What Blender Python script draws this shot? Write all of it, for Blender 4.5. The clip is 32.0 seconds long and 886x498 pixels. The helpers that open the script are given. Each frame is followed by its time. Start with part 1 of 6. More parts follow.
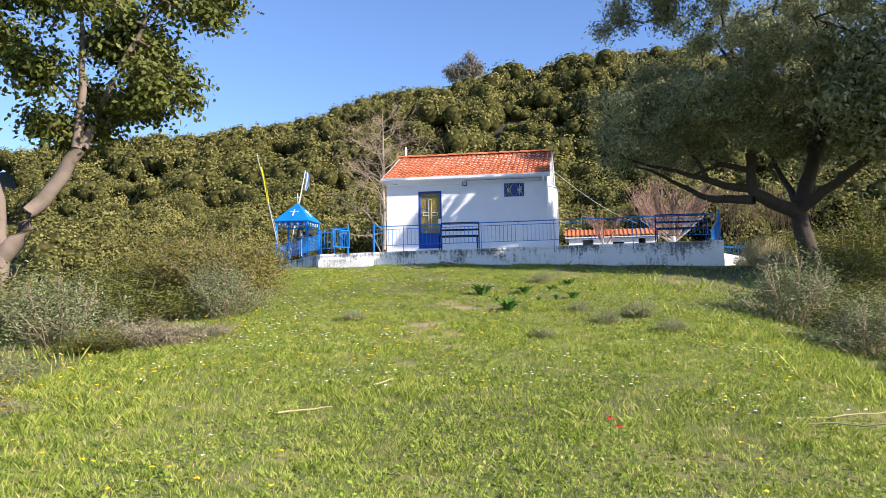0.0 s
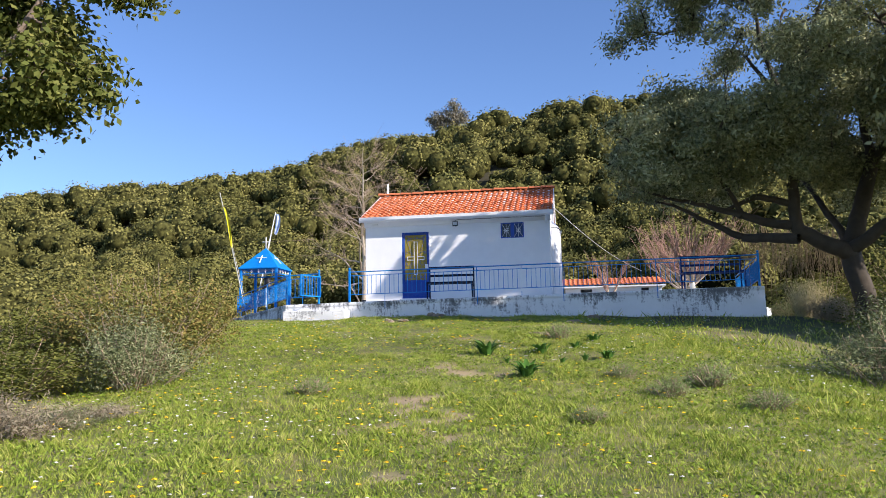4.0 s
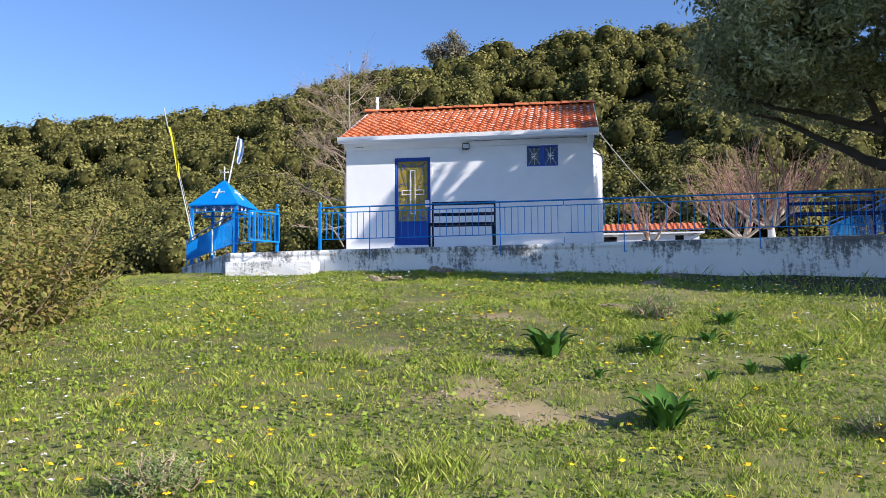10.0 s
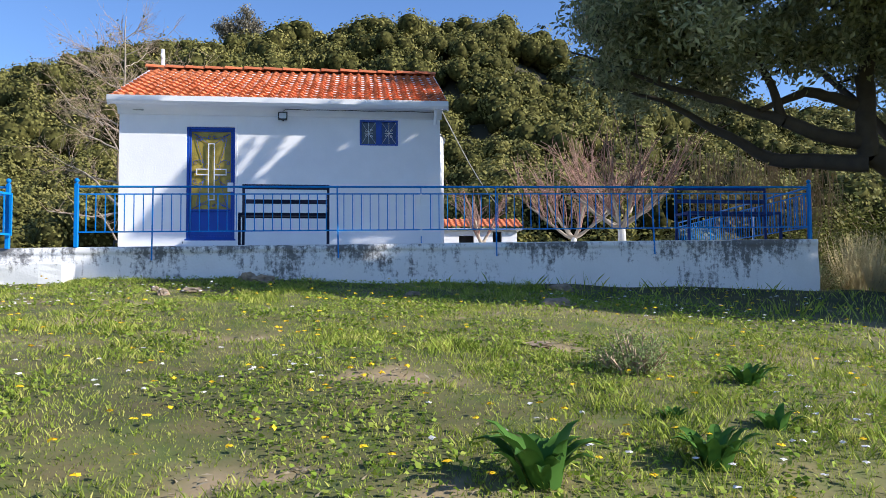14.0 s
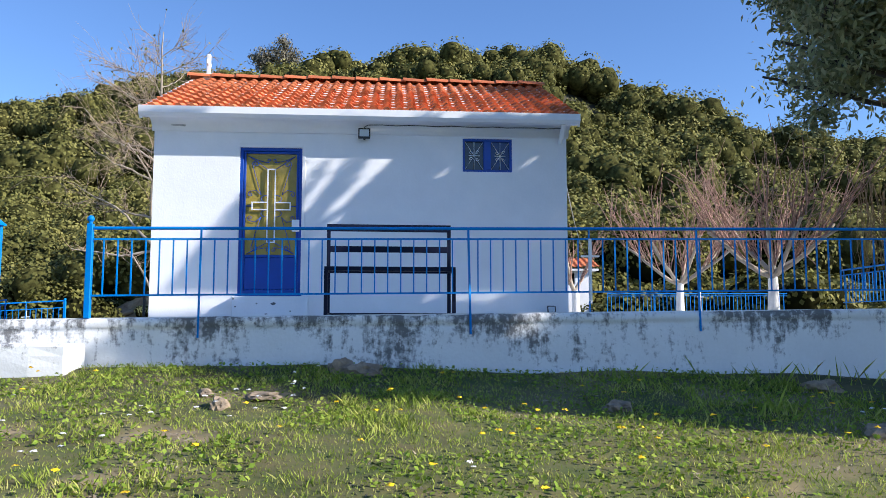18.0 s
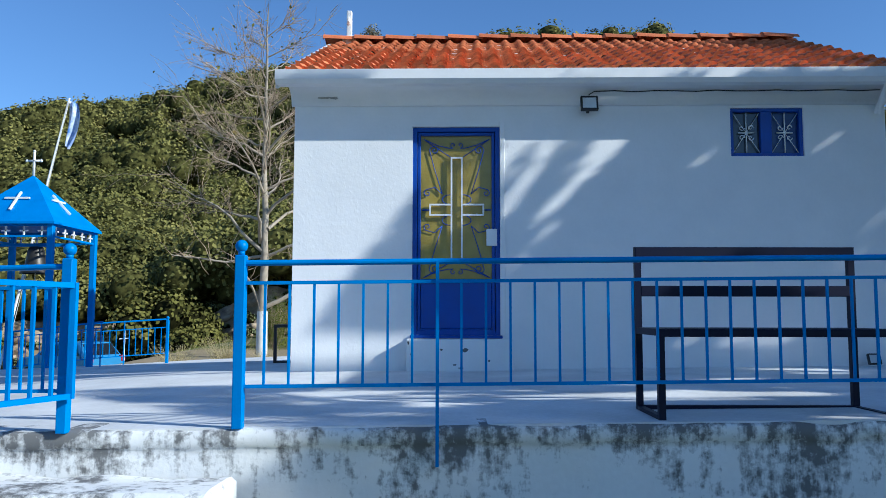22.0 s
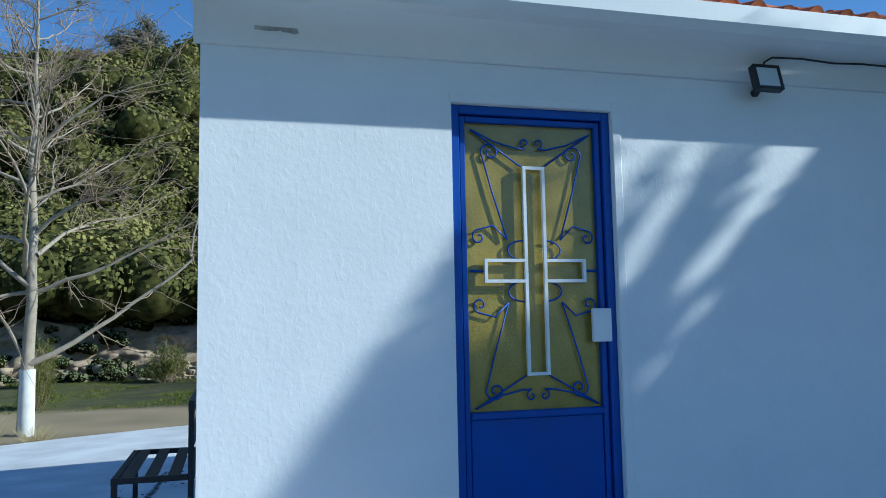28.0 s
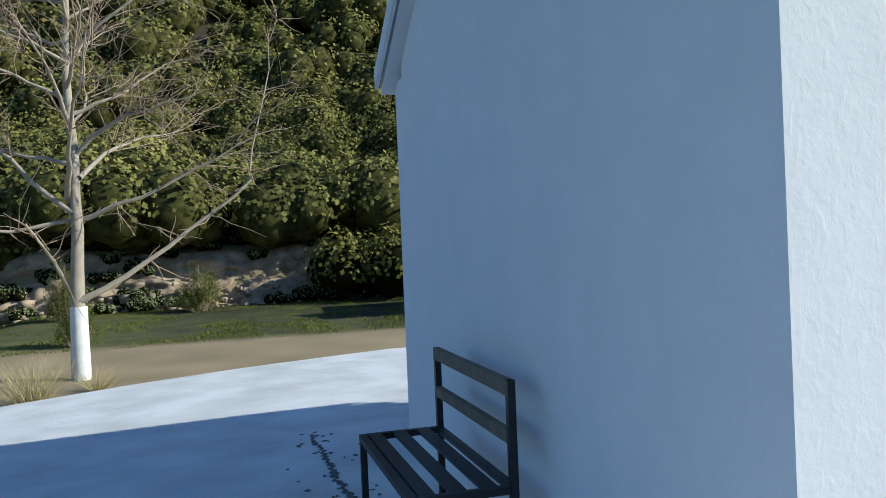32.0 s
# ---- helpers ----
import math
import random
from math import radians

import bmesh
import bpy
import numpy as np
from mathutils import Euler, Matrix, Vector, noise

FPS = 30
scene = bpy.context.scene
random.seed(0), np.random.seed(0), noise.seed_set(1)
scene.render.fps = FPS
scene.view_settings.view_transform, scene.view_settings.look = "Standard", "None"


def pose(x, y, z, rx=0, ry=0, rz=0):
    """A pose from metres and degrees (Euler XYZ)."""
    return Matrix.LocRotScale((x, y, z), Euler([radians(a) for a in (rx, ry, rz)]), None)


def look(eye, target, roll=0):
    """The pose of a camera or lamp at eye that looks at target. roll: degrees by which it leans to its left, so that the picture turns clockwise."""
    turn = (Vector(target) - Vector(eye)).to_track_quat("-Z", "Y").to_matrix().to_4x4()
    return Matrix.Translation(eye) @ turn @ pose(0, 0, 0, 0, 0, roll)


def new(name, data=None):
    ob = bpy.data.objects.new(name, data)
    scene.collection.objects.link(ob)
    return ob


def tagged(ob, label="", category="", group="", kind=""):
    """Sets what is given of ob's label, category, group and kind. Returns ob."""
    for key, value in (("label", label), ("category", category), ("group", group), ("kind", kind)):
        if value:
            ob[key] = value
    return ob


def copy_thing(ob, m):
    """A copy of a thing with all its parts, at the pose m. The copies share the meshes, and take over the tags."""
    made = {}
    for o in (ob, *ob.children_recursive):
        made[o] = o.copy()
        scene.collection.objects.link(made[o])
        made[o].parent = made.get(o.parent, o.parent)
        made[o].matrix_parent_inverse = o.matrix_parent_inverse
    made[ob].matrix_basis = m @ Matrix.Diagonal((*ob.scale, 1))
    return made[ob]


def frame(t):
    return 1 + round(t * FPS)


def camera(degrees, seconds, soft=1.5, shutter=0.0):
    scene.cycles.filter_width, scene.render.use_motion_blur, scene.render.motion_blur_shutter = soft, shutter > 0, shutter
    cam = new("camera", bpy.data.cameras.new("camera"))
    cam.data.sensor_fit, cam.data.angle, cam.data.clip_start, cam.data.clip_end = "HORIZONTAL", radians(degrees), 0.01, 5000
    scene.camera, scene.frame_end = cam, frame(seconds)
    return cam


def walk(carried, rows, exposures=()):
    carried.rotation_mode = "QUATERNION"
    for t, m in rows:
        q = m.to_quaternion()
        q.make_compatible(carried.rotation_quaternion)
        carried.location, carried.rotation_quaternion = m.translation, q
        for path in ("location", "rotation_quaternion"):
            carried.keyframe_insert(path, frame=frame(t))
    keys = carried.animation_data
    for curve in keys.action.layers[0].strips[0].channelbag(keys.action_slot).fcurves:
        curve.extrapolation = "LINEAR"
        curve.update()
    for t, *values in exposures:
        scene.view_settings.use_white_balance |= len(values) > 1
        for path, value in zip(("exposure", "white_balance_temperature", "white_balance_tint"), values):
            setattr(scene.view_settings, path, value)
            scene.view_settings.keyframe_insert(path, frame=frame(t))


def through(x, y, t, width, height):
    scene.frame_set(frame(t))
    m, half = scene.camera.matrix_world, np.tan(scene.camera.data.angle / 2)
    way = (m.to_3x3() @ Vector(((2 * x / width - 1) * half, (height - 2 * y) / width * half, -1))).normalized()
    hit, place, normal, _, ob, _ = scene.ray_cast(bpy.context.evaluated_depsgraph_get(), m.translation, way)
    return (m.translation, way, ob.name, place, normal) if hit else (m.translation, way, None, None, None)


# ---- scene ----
cam = camera(59.1, 32.0, soft=0.7)
PATH = [
    (0, (7.317, -27.951, -1.488), (6.951, -25.989, -1.362), -0.7),
    (0.5, (7.148, -27.494, -1.477), (6.838, -25.528, -1.28), -0.9),
    (1, (7.035, -27.025, -1.5), (6.721, -25.059, -1.311), -1.1),
    (1.5, (6.92, -26.543, -1.523), (6.613, -24.576, -1.335), -1.4),
    (2, (6.855, -26.079, -1.458), (6.547, -24.112, -1.264), -1.3),
    (2.5, (6.778, -25.622, -1.461), (6.466, -23.659, -1.241), -0.7),
    (4.5, (6.299, -23.732, -1.332), (5.986, -21.776, -1.057), -1.2),
    (5, (6.126, -23.2, -1.313), (5.872, -21.237, -1.025), -1.1),
    (5.5, (5.993, -22.732, -1.295), (5.785, -20.758, -1.055), -1.0),
    (6, (5.869, -22.241, -1.267), (5.712, -20.253, -1.115), -0.9),
    (6.5, (5.779, -21.784, -1.2), (5.676, -19.789, -1.109), -0.5),
    (7, (5.71, -21.341, -1.156), (5.58, -19.347, -1.071), -0.1),
    (7.5, (5.604, -20.815, -1.075), (5.462, -18.823, -0.959), 0.0),
    (8, (5.533, -20.289, -1.052), (5.357, -18.301, -0.925), -0.2),
    (8.5, (5.404, -19.824, -0.993), (5.237, -17.835, -0.868), -0.2),
    (9, (5.352, -19.323, -0.961), (5.128, -17.339, -0.847), -0.3),
    (9.5, (5.266, -18.793, -0.933), (5.012, -16.813, -0.815), -0.4),
    (10, (5.197, -18.267, -0.915), (4.891, -16.295, -0.791), -0.4),
    (10.5, (5.091, -17.781, -0.838), (4.729, -15.821, -0.682), -0.5),
    (11, (4.954, -17.408, -0.783), (4.569, -15.453, -0.615), -0.5),
    (11.5, (4.863, -16.92, -0.726), (4.56, -14.951, -0.552), -0.7),
    (12, (4.734, -16.405, -0.686), (4.617, -14.416, -0.505), -0.4),
    (12.5, (4.644, -15.935, -0.651), (4.691, -13.942, -0.497), -0.3),
    (13, (4.475, -15.608, -0.623), (4.641, -13.619, -0.488), -0.6),
    (13.5, (4.362, -15.198, -0.614), (4.573, -13.211, -0.52), -0.6),
    (15.5, (3.918, -13.348, -0.317), (4.169, -11.368, -0.185), -0.0),
    (16, (3.857, -12.883, -0.26), (4.099, -10.902, -0.136), -0.1),
    (16.5, (3.694, -12.408, -0.198), (3.916, -10.425, -0.062), -0.2),
    (17, (3.581, -11.996, -0.159), (3.757, -10.01, 0.001), -0.6),
    (17.5, (3.402, -11.504, -0.081), (3.541, -9.515, 0.084), -0.5),
    (18, (3.198, -11.118, -0.019), (3.356, -9.133, 0.165), 0.0),
    (18.5, (3.019, -10.709, 0.062), (3.144, -8.722, 0.261), -0.1),
    (19, (2.801, -10.296, 0.154), (2.904, -8.307, 0.343), 0.0),
    (19.5, (2.677, -9.872, 0.215), (2.735, -7.88, 0.378), -0.0),
    (20, (2.477, -9.478, 0.28), (2.552, -7.485, 0.431), 0.5),
    (20.5, (2.313, -9.053, 0.362), (2.418, -7.061, 0.513), 1.0),
    (21, (2.122, -8.608, 0.434), (2.219, -6.619, 0.611), 1.0),
    (21.5, (1.904, -8.162, 0.468), (1.95, -6.171, 0.651), 0.5),
    (22, (1.664, -7.735, 0.568), (1.622, -5.742, 0.734), 0.1),
    (22.5, (1.392, -7.323, 0.622), (1.278, -5.334, 0.793), -0.9),
    (23, (1.168, -6.878, 0.655), (1.012, -4.893, 0.843), -1.6),
    (23.5, (0.951, -6.472, 0.692), (0.852, -4.484, 0.887), -1.5),
    (24, (0.801, -6.052, 0.721), (0.77, -4.061, 0.905), -0.8),
    (24.5, (0.645, -5.715, 0.762), (0.671, -3.721, 0.924), -0.4),
    (26.5, (0.231, -4.414, 0.993), (0.343, -2.431, 1.226), -1.9),
    (27, (0.178, -4.1, 0.996), (0.411, -2.122, 1.187), -1.7),
    (27.5, (0.13, -3.884, 1.291), (0.481, -1.922, 1.459), -1.4),
    (28, (0.138, -3.655, 1.35), (0.664, -1.735, 1.541), -1.1),
    (28.5, (0.167, -3.491, 1.537), (0.881, -1.636, 1.762), -1.0),
    (29, (0.058, -3.281, 1.538), (0.903, -1.487, 1.8), -1.1),
    (30, (-0.216, -2.757, 1.543), (0.566, -0.932, 1.78), -1.1),
    (30.5, (-0.505, -2.494, 1.527), (0.195, -0.629, 1.713), -1.5),
    (31, (-0.764, -2.201, 1.496), (-0.142, -0.304, 1.63), -2.1),
    (31.5, (-1.003, -1.86, 1.498), (-0.422, 0.053, 1.563), -2.5),
    (32, (-1.277, -1.527, 1.508), (-0.723, 0.394, 1.486), -2.4),
]
EXPOSURES = [(0, 0.88, 6500, 17), (6, 0.67, 6350, 16), (13, 0.66, 6150, 14), (16, 0.74, 6100, 13), (20, 0.64, 5850, 10), (22.5, 0.2, 5500, 2), (28, 0.07, 5200, -3), (29.5, -0.02, 5150, -4), (30.5, 0.09, 5850, -1), (32, 0.18, 5900, 1)]
walk(cam, [(t, look(eye, target, roll)) for t, eye, target, roll in PATH], EXPOSURES)

# ---- light ----
SUN = Vector((0.826, -0.334, 0.454)).normalized()
world = bpy.data.worlds.new("sky")
scene.world = world
world.use_nodes = True
wn = world.node_tree
sky = wn.nodes.new("ShaderNodeTexSky")
sky.sky_type = "NISHITA"
sky.sun_disc = False
sky.air_density, sky.dust_density, sky.ozone_density = 1.0, 0.2, 4.0
sky.sun_elevation = math.asin(SUN.z)
sky.sun_rotation = math.atan2(SUN.x, SUN.y)
deep = wn.nodes.new("ShaderNodeMix")
deep.data_type, deep.blend_type = "RGBA", "MULTIPLY"
deep.inputs["Factor"].default_value = 1.0
deep.inputs["B"].default_value = (0.88, 0.96, 1.10, 1)
wn.links.new(sky.outputs[0], deep.inputs["A"])
wn.links.new(deep.outputs["Result"], wn.nodes["Background"].inputs[0])
wn.nodes["Background"].inputs[1].default_value = 0.108
sun_data = bpy.data.lights.new("sun", "SUN")
sun_data.energy, sun_data.angle, sun_data.color = 5.0, radians(0.53), (1.0, 0.93, 0.82)
sun = new("sun", sun_data)
sun.matrix_world = look(SUN * 60, (0, 0, 0))


# ---- materials ----
def mat(name, base, rough=0.7, metal=0.0, dark=None, scale=6.0, grain=60.0, bump=0.15, amount=0.5, spec=0.4, rand=0.0, detail=6.0):
    """Two scales of noise between two colours, with fine relief; rand varies pieces."""
    m = bpy.data.materials.new(name)
    m.use_nodes = True
    nt = m.node_tree
    b = nt.nodes["Principled BSDF"]
    N, L = nt.nodes.new, nt.links.new
    tc = N("ShaderNodeTexCoord")
    n1, n2 = N("ShaderNodeTexNoise"), N("ShaderNodeTexNoise")
    n1.inputs["Scale"].default_value, n1.inputs["Detail"].default_value = scale, detail
    n2.inputs["Scale"].default_value, n2.inputs["Detail"].default_value = grain, 3
    L(tc.outputs["Object"], n1.inputs["Vector"])
    L(tc.outputs["Object"], n2.inputs["Vector"])
    mixf = N("ShaderNodeMath")
    mixf.operation = "MULTIPLY_ADD"
    L(n2.outputs["Fac"], mixf.inputs[0])
    mixf.inputs[1].default_value = 0.35
    L(n1.outputs["Fac"], mixf.inputs[2])
    ramp = N("ShaderNodeMapRange")
    ramp.inputs["From Min"].default_value, ramp.inputs["From Max"].default_value = 0.5, 0.9
    ramp.inputs["To Max"].default_value = amount
    L(mixf.outputs[0], ramp.inputs["Value"])
    mix = N("ShaderNodeMix")
    mix.data_type = "RGBA"
    mix.inputs["A"].default_value = (*base, 1)
    mix.inputs["B"].default_value = (*(dark or [c * 0.6 for c in base]), 1)
    L(ramp.outputs["Result"], mix.inputs["Factor"])
    out = mix.outputs["Result"]
    if rand:
        oi, hs, mr = N("ShaderNodeObjectInfo"), N("ShaderNodeHueSaturation"), N("ShaderNodeMapRange")
        mr.inputs["To Min"].default_value, mr.inputs["To Max"].default_value = 1 - rand, 1 + rand
        L(oi.outputs["Random"], mr.inputs["Value"])
        L(mr.outputs["Result"], hs.inputs["Value"])
        L(out, hs.inputs["Color"])
        out = hs.outputs["Color"]
    L(out, b.inputs["Base Color"])
    b.inputs["Roughness"].default_value = rough
    b.inputs["Metallic"].default_value = metal
    b.inputs["Specular IOR Level"].default_value = spec
    if bump:
        bp = N("ShaderNodeBump")
        bp.inputs["Strength"].default_value, bp.inputs["Distance"].default_value = bump, 0.01
        L(mixf.outputs[0], bp.inputs["Height"])
        L(bp.outputs["Normal"], b.inputs["Normal"])
    return m


def leaf_mat(name, colours, rough=0.55, through=0.25, patch=0.45, vary=0.55):
    """Leaves: each island its own tone between the colours, some light passing through."""
    m = bpy.data.materials.new(name)
    m.use_nodes = True
    nt = m.node_tree
    N, L = nt.nodes.new, nt.links.new
    b = nt.nodes["Principled BSDF"]
    geo, ramp = N("ShaderNodeNewGeometry"), N("ShaderNodeValToRGB")
    els = ramp.color_ramp.elements
    while len(els) < len(colours):
        els.new(0.5)
    for k, c in enumerate(colours):
        els[k].position, els[k].color = k / (len(colours) - 1), (*c, 1)
    tc, nz = N("ShaderNodeTexCoord"), N("ShaderNodeTexNoise")
    nz.inputs["Scale"].default_value, nz.inputs["Detail"].default_value = patch, 3
    L(tc.outputs["Object"], nz.inputs["Vector"])
    ad = N("ShaderNodeMath")
    ad.operation = "MULTIPLY_ADD"
    L(geo.outputs["Random Per Island"], ad.inputs[0])
    ad.inputs[1].default_value = vary
    sc = N("ShaderNodeMapRange")
    sc.inputs["From Min"].default_value, sc.inputs["From Max"].default_value = 0.3, 0.7
    sc.inputs["To Max"].default_value = 1 - vary
    L(nz.outputs["Fac"], sc.inputs["Value"])
    L(sc.outputs["Result"], ad.inputs[2])
    L(ad.outputs[0], ramp.inputs["Fac"])
    L(ramp.outputs["Color"], b.inputs["Base Color"])
    b.inputs["Roughness"].default_value = rough
    b.inputs["Specular IOR Level"].default_value = 0.06
    tr, ms = N("ShaderNodeBsdfTranslucent"), N("ShaderNodeMixShader")
    L(ramp.outputs["Color"], tr.inputs["Color"])
    ms.inputs[0].default_value = through
    L(b.outputs[0], ms.inputs[1])
    L(tr.outputs[0], ms.inputs[2])
    L(ms.outputs[0], nt.nodes["Material Output"].inputs["Surface"])
    return m


M_PLASTER = mat("white_plaster", (0.8, 0.8, 0.8), 0.85, dark=(0.66, 0.67, 0.68), scale=3.0, grain=30, bump=0.4, amount=0.35, detail=8)
nt = M_PLASTER.node_tree
old = nt.nodes["Principled BSDF"].inputs["Normal"].links[0].from_socket
tcn, mpn, trowel, rmp, bmp = (nt.nodes.new("ShaderNode" + k) for k in ("TexCoord", "Mapping", "TexNoise", "MapRange", "Bump"))
mpn.inputs["Scale"].default_value = (1.0, 1.0, 0.55)
trowel.inputs["Scale"].default_value, trowel.inputs["Detail"].default_value, trowel.inputs["Distortion"].default_value = 26, 8, 0.6
rmp.inputs["From Min"].default_value, rmp.inputs["From Max"].default_value = 0.5, 0.72
bmp.inputs["Strength"].default_value, bmp.inputs["Distance"].default_value = 0.11, 0.006
for a_, b_ in ((tcn.outputs["Object"], mpn.inputs["Vector"]), (mpn.outputs[0], trowel.inputs["Vector"]), (trowel.outputs["Fac"], rmp.inputs["Value"]), (rmp.outputs["Result"], bmp.inputs["Height"]), (old, bmp.inputs["Normal"]), (bmp.outputs["Normal"], nt.nodes["Principled BSDF"].inputs["Normal"])):
    nt.links.new(a_, b_)
M_FLOOR = mat("painted_concrete_floor", (0.78, 0.78, 0.77), 0.85, dark=(0.42, 0.42, 0.41), scale=1.5, grain=32, bump=0.3, amount=0.6, detail=10)
M_TILE = mat("terracotta", (0.70, 0.21, 0.075), 0.8, dark=(0.36, 0.09, 0.04), scale=9, grain=70, rand=0.3, amount=0.8)
M_BLUE = mat("bright_blue_paint", (0.004, 0.21, 0.60), 0.45, dark=(0.002, 0.14, 0.46), scale=4, grain=80, bump=0.05, amount=0.6, spec=0.2)
M_DKBLUE = mat("dark_blue_paint", (0.004, 0.06, 0.36), 0.42, dark=(0.01, 0.04, 0.2), scale=4, grain=60, bump=0.05, amount=0.5)
M_NAVY = mat("navy_paint", (0.006, 0.009, 0.03), 0.5, dark=(0.012, 0.012, 0.02), scale=5, grain=70, bump=0.05, spec=0.15)
M_WHITE = mat("white_metal_paint", (0.8, 0.8, 0.8), 0.45, dark=(0.65, 0.65, 0.64), scale=5, grain=50, bump=0.05, amount=0.3)


# ---- building tools ----
def obj(name, bm, material, parent=None, label=""):
    me = bpy.data.meshes.new(name)
    bm.to_mesh(me)
    bm.free()
    me.materials.append(material)
    ob = new(name, me)
    if parent:
        ob.parent = parent
    if label:
        ob["label"] = label
    return ob


def part(name, bm, material, parent, label=""):
    return obj(name, bm, material, parent, label)


def thing(name, label, category, group="", at=(0, 0, 0), kind=""):
    e = new(name)
    e.location = at
    return tagged(e, label, category, group, kind)


def box(x0, y0, z0, x1, y1, z1, bevel=0.0, bm=None):
    bm = bm or bmesh.new()
    r = bmesh.ops.create_cube(bm, size=1, matrix=Matrix.Translation(((x0 + x1) / 2, (y0 + y1) / 2, (z0 + z1) / 2)) @ Matrix.Diagonal((x1 - x0, y1 - y0, z1 - z0, 1)))
    if bevel:
        es = {e for v in r["verts"] for e in v.link_edges}
        bmesh.ops.bevel(bm, geom=list(es), offset=bevel, segments=1, affect="EDGES", profile=0.5)
    return bm


def bar(a, b, w, h=None, bm=None, sides=4, w2=None):
    """A straight rod from a to b: square (sides 4) or round."""
    bm = bm or bmesh.new()
    a, b = Vector(a), Vector(b)
    d = b - a
    q = d.to_track_quat("Z", "Y" if abs(d.normalized().y) < 0.95 else "X").to_matrix().to_4x4()
    r = w / 2 if sides > 4 else w / math.sqrt(2)
    m = Matrix.Translation((a + b) / 2) @ q
    if sides == 4:
        m = m @ Matrix.Rotation(radians(45), 4, "Z")
    bmesh.ops.create_cone(bm, cap_ends=True, segments=sides, radius1=r, radius2=r if w2 is None else r * w2 / w, depth=d.length, matrix=m)
    return bm


def ball(c, r, bm=None, u=14, v=10):
    bm = bm or bmesh.new()
    bmesh.ops.create_uvsphere(bm, u_segments=u, v_segments=v, radius=r, matrix=Matrix.Translation(c))
    for f in bm.faces:
        f.smooth = True
    return bm


def raw(name, verts, faces, material, parent=None, smooth=False):
    """A mesh from computed arrays of points and quads or triangles."""
    me = bpy.data.meshes.new(name)
    verts = np.asarray(verts, np.float32)
    faces = np.asarray(faces, np.int32)
    k = faces.shape[1]
    me.vertices.add(len(verts))
    me.vertices.foreach_set("co", verts.ravel())
    me.loops.add(faces.size)
    me.loops.foreach_set("vertex_index", faces.ravel())
    me.polygons.add(len(faces))
    me.polygons.foreach_set("loop_start", np.arange(0, faces.size, k, dtype=np.int32))
    if smooth:
        me.polygons.foreach_set("use_smooth", np.ones(len(faces), bool))
    me.update(calc_edges=True)
    me.validate()
    me.materials.append(material)
    ob = new(name, me)
    if parent:
        ob.parent = parent
    return ob


def prism(pts, z0, z1, bm=None):
    """An upright prism over a ring of points."""
    bm = bm or bmesh.new()
    lo = [bm.verts.new((x, y, z0)) for x, y in pts]
    hi = [bm.verts.new((x, y, z1)) for x, y in pts]
    bm.faces.new(hi)
    bm.faces.new(lo[::-1])
    for k in range(len(pts)):
        j = (k + 1) % len(pts)
        bm.faces.new((lo[k], lo[j], hi[j], hi[k]))
    bmesh.ops.recalc_face_normals(bm, faces=bm.faces)
    return bm


def sm(t):
    t = np.clip(t, 0, 1)
    return t * t * (3 - 2 * t)


# ---- ground ----
FRONT = [(-600, -14.0), (-60, -4.4), (-36, -3.2), (-28, -2.92), (-22.2, -2.66), (-19.3, -2.35), (-15.2, -1.93), (-12.9, -1.6), (-11.2, -1.33), (-9, -1.01), (-7, -0.77), (-5.5, -0.62), (-4, -0.42), (-2, -0.5), (2, -0.75), (9, -0.8), (13, -0.62), (26, -0.35), (60, 0.0)]
CREST = [(-300, 8), (-140, 12), (-77, 16.2), (-55, 18.6), (-35, 19.2), (-28, 19.7), (-23, 22.0), (-11, 23.3), (0, 24.4), (7, 25.3), (13, 26.2), (19, 26.0), (24, 23.6), (30, 21.2), (38, 18.6), (46, 17.2), (80, 17), (140, 12), (300, 6)]
BARE = [(5.0, -16.5, 0.85, 0.5), (4.75, -15.8, 0.6, 0.5), (4.6, -14.9, 0.35, 0.55), (5.0, -17.8, 0.22, 0.4), (4.25, -12.7, 0.45, 0.35), (5.0, -13.1, 0.45, 0.3), (4.6, -11.5, 0.3, 0.3), (5.7, -8.6, 0.35, 0.2), (4.6, -9.6, 0.5, 0.25),
        (3.2, -8.2, 0.8, 0.25), (2.0, -7.4, 0.7, 0.3), (3.9, -11.2, 0.4, 0.5), (6.3, -7.3, 0.7, 0.2), (1.0, -6.2, 0.9, 0.25), (2.4, -5.0, 0.5, 0.2), (-0.6, -5.4, 0.6, 0.3)]


def vnoise(x, y, s, seed=0):
    """Smooth value noise on a lattice of s metres, 0 to 1."""
    x, y = np.asarray(x) / s, np.asarray(y) / s
    i, j = np.floor(x).astype(np.int64), np.floor(y).astype(np.int64)
    u, v = x - i, y - j
    u, v = u * u * (3 - 2 * u), v * v * (3 - 2 * v)

    def h(a, b):
        n = np.sin(a * 127.1 + b * 311.7 + seed * 74.7) * 43758.5453
        return n - np.floor(n)

    return (h(i, j) * (1 - u) + h(i + 1, j) * u) * (1 - v) + (h(i, j + 1) * (1 - u) + h(i + 1, j + 1) * u) * v


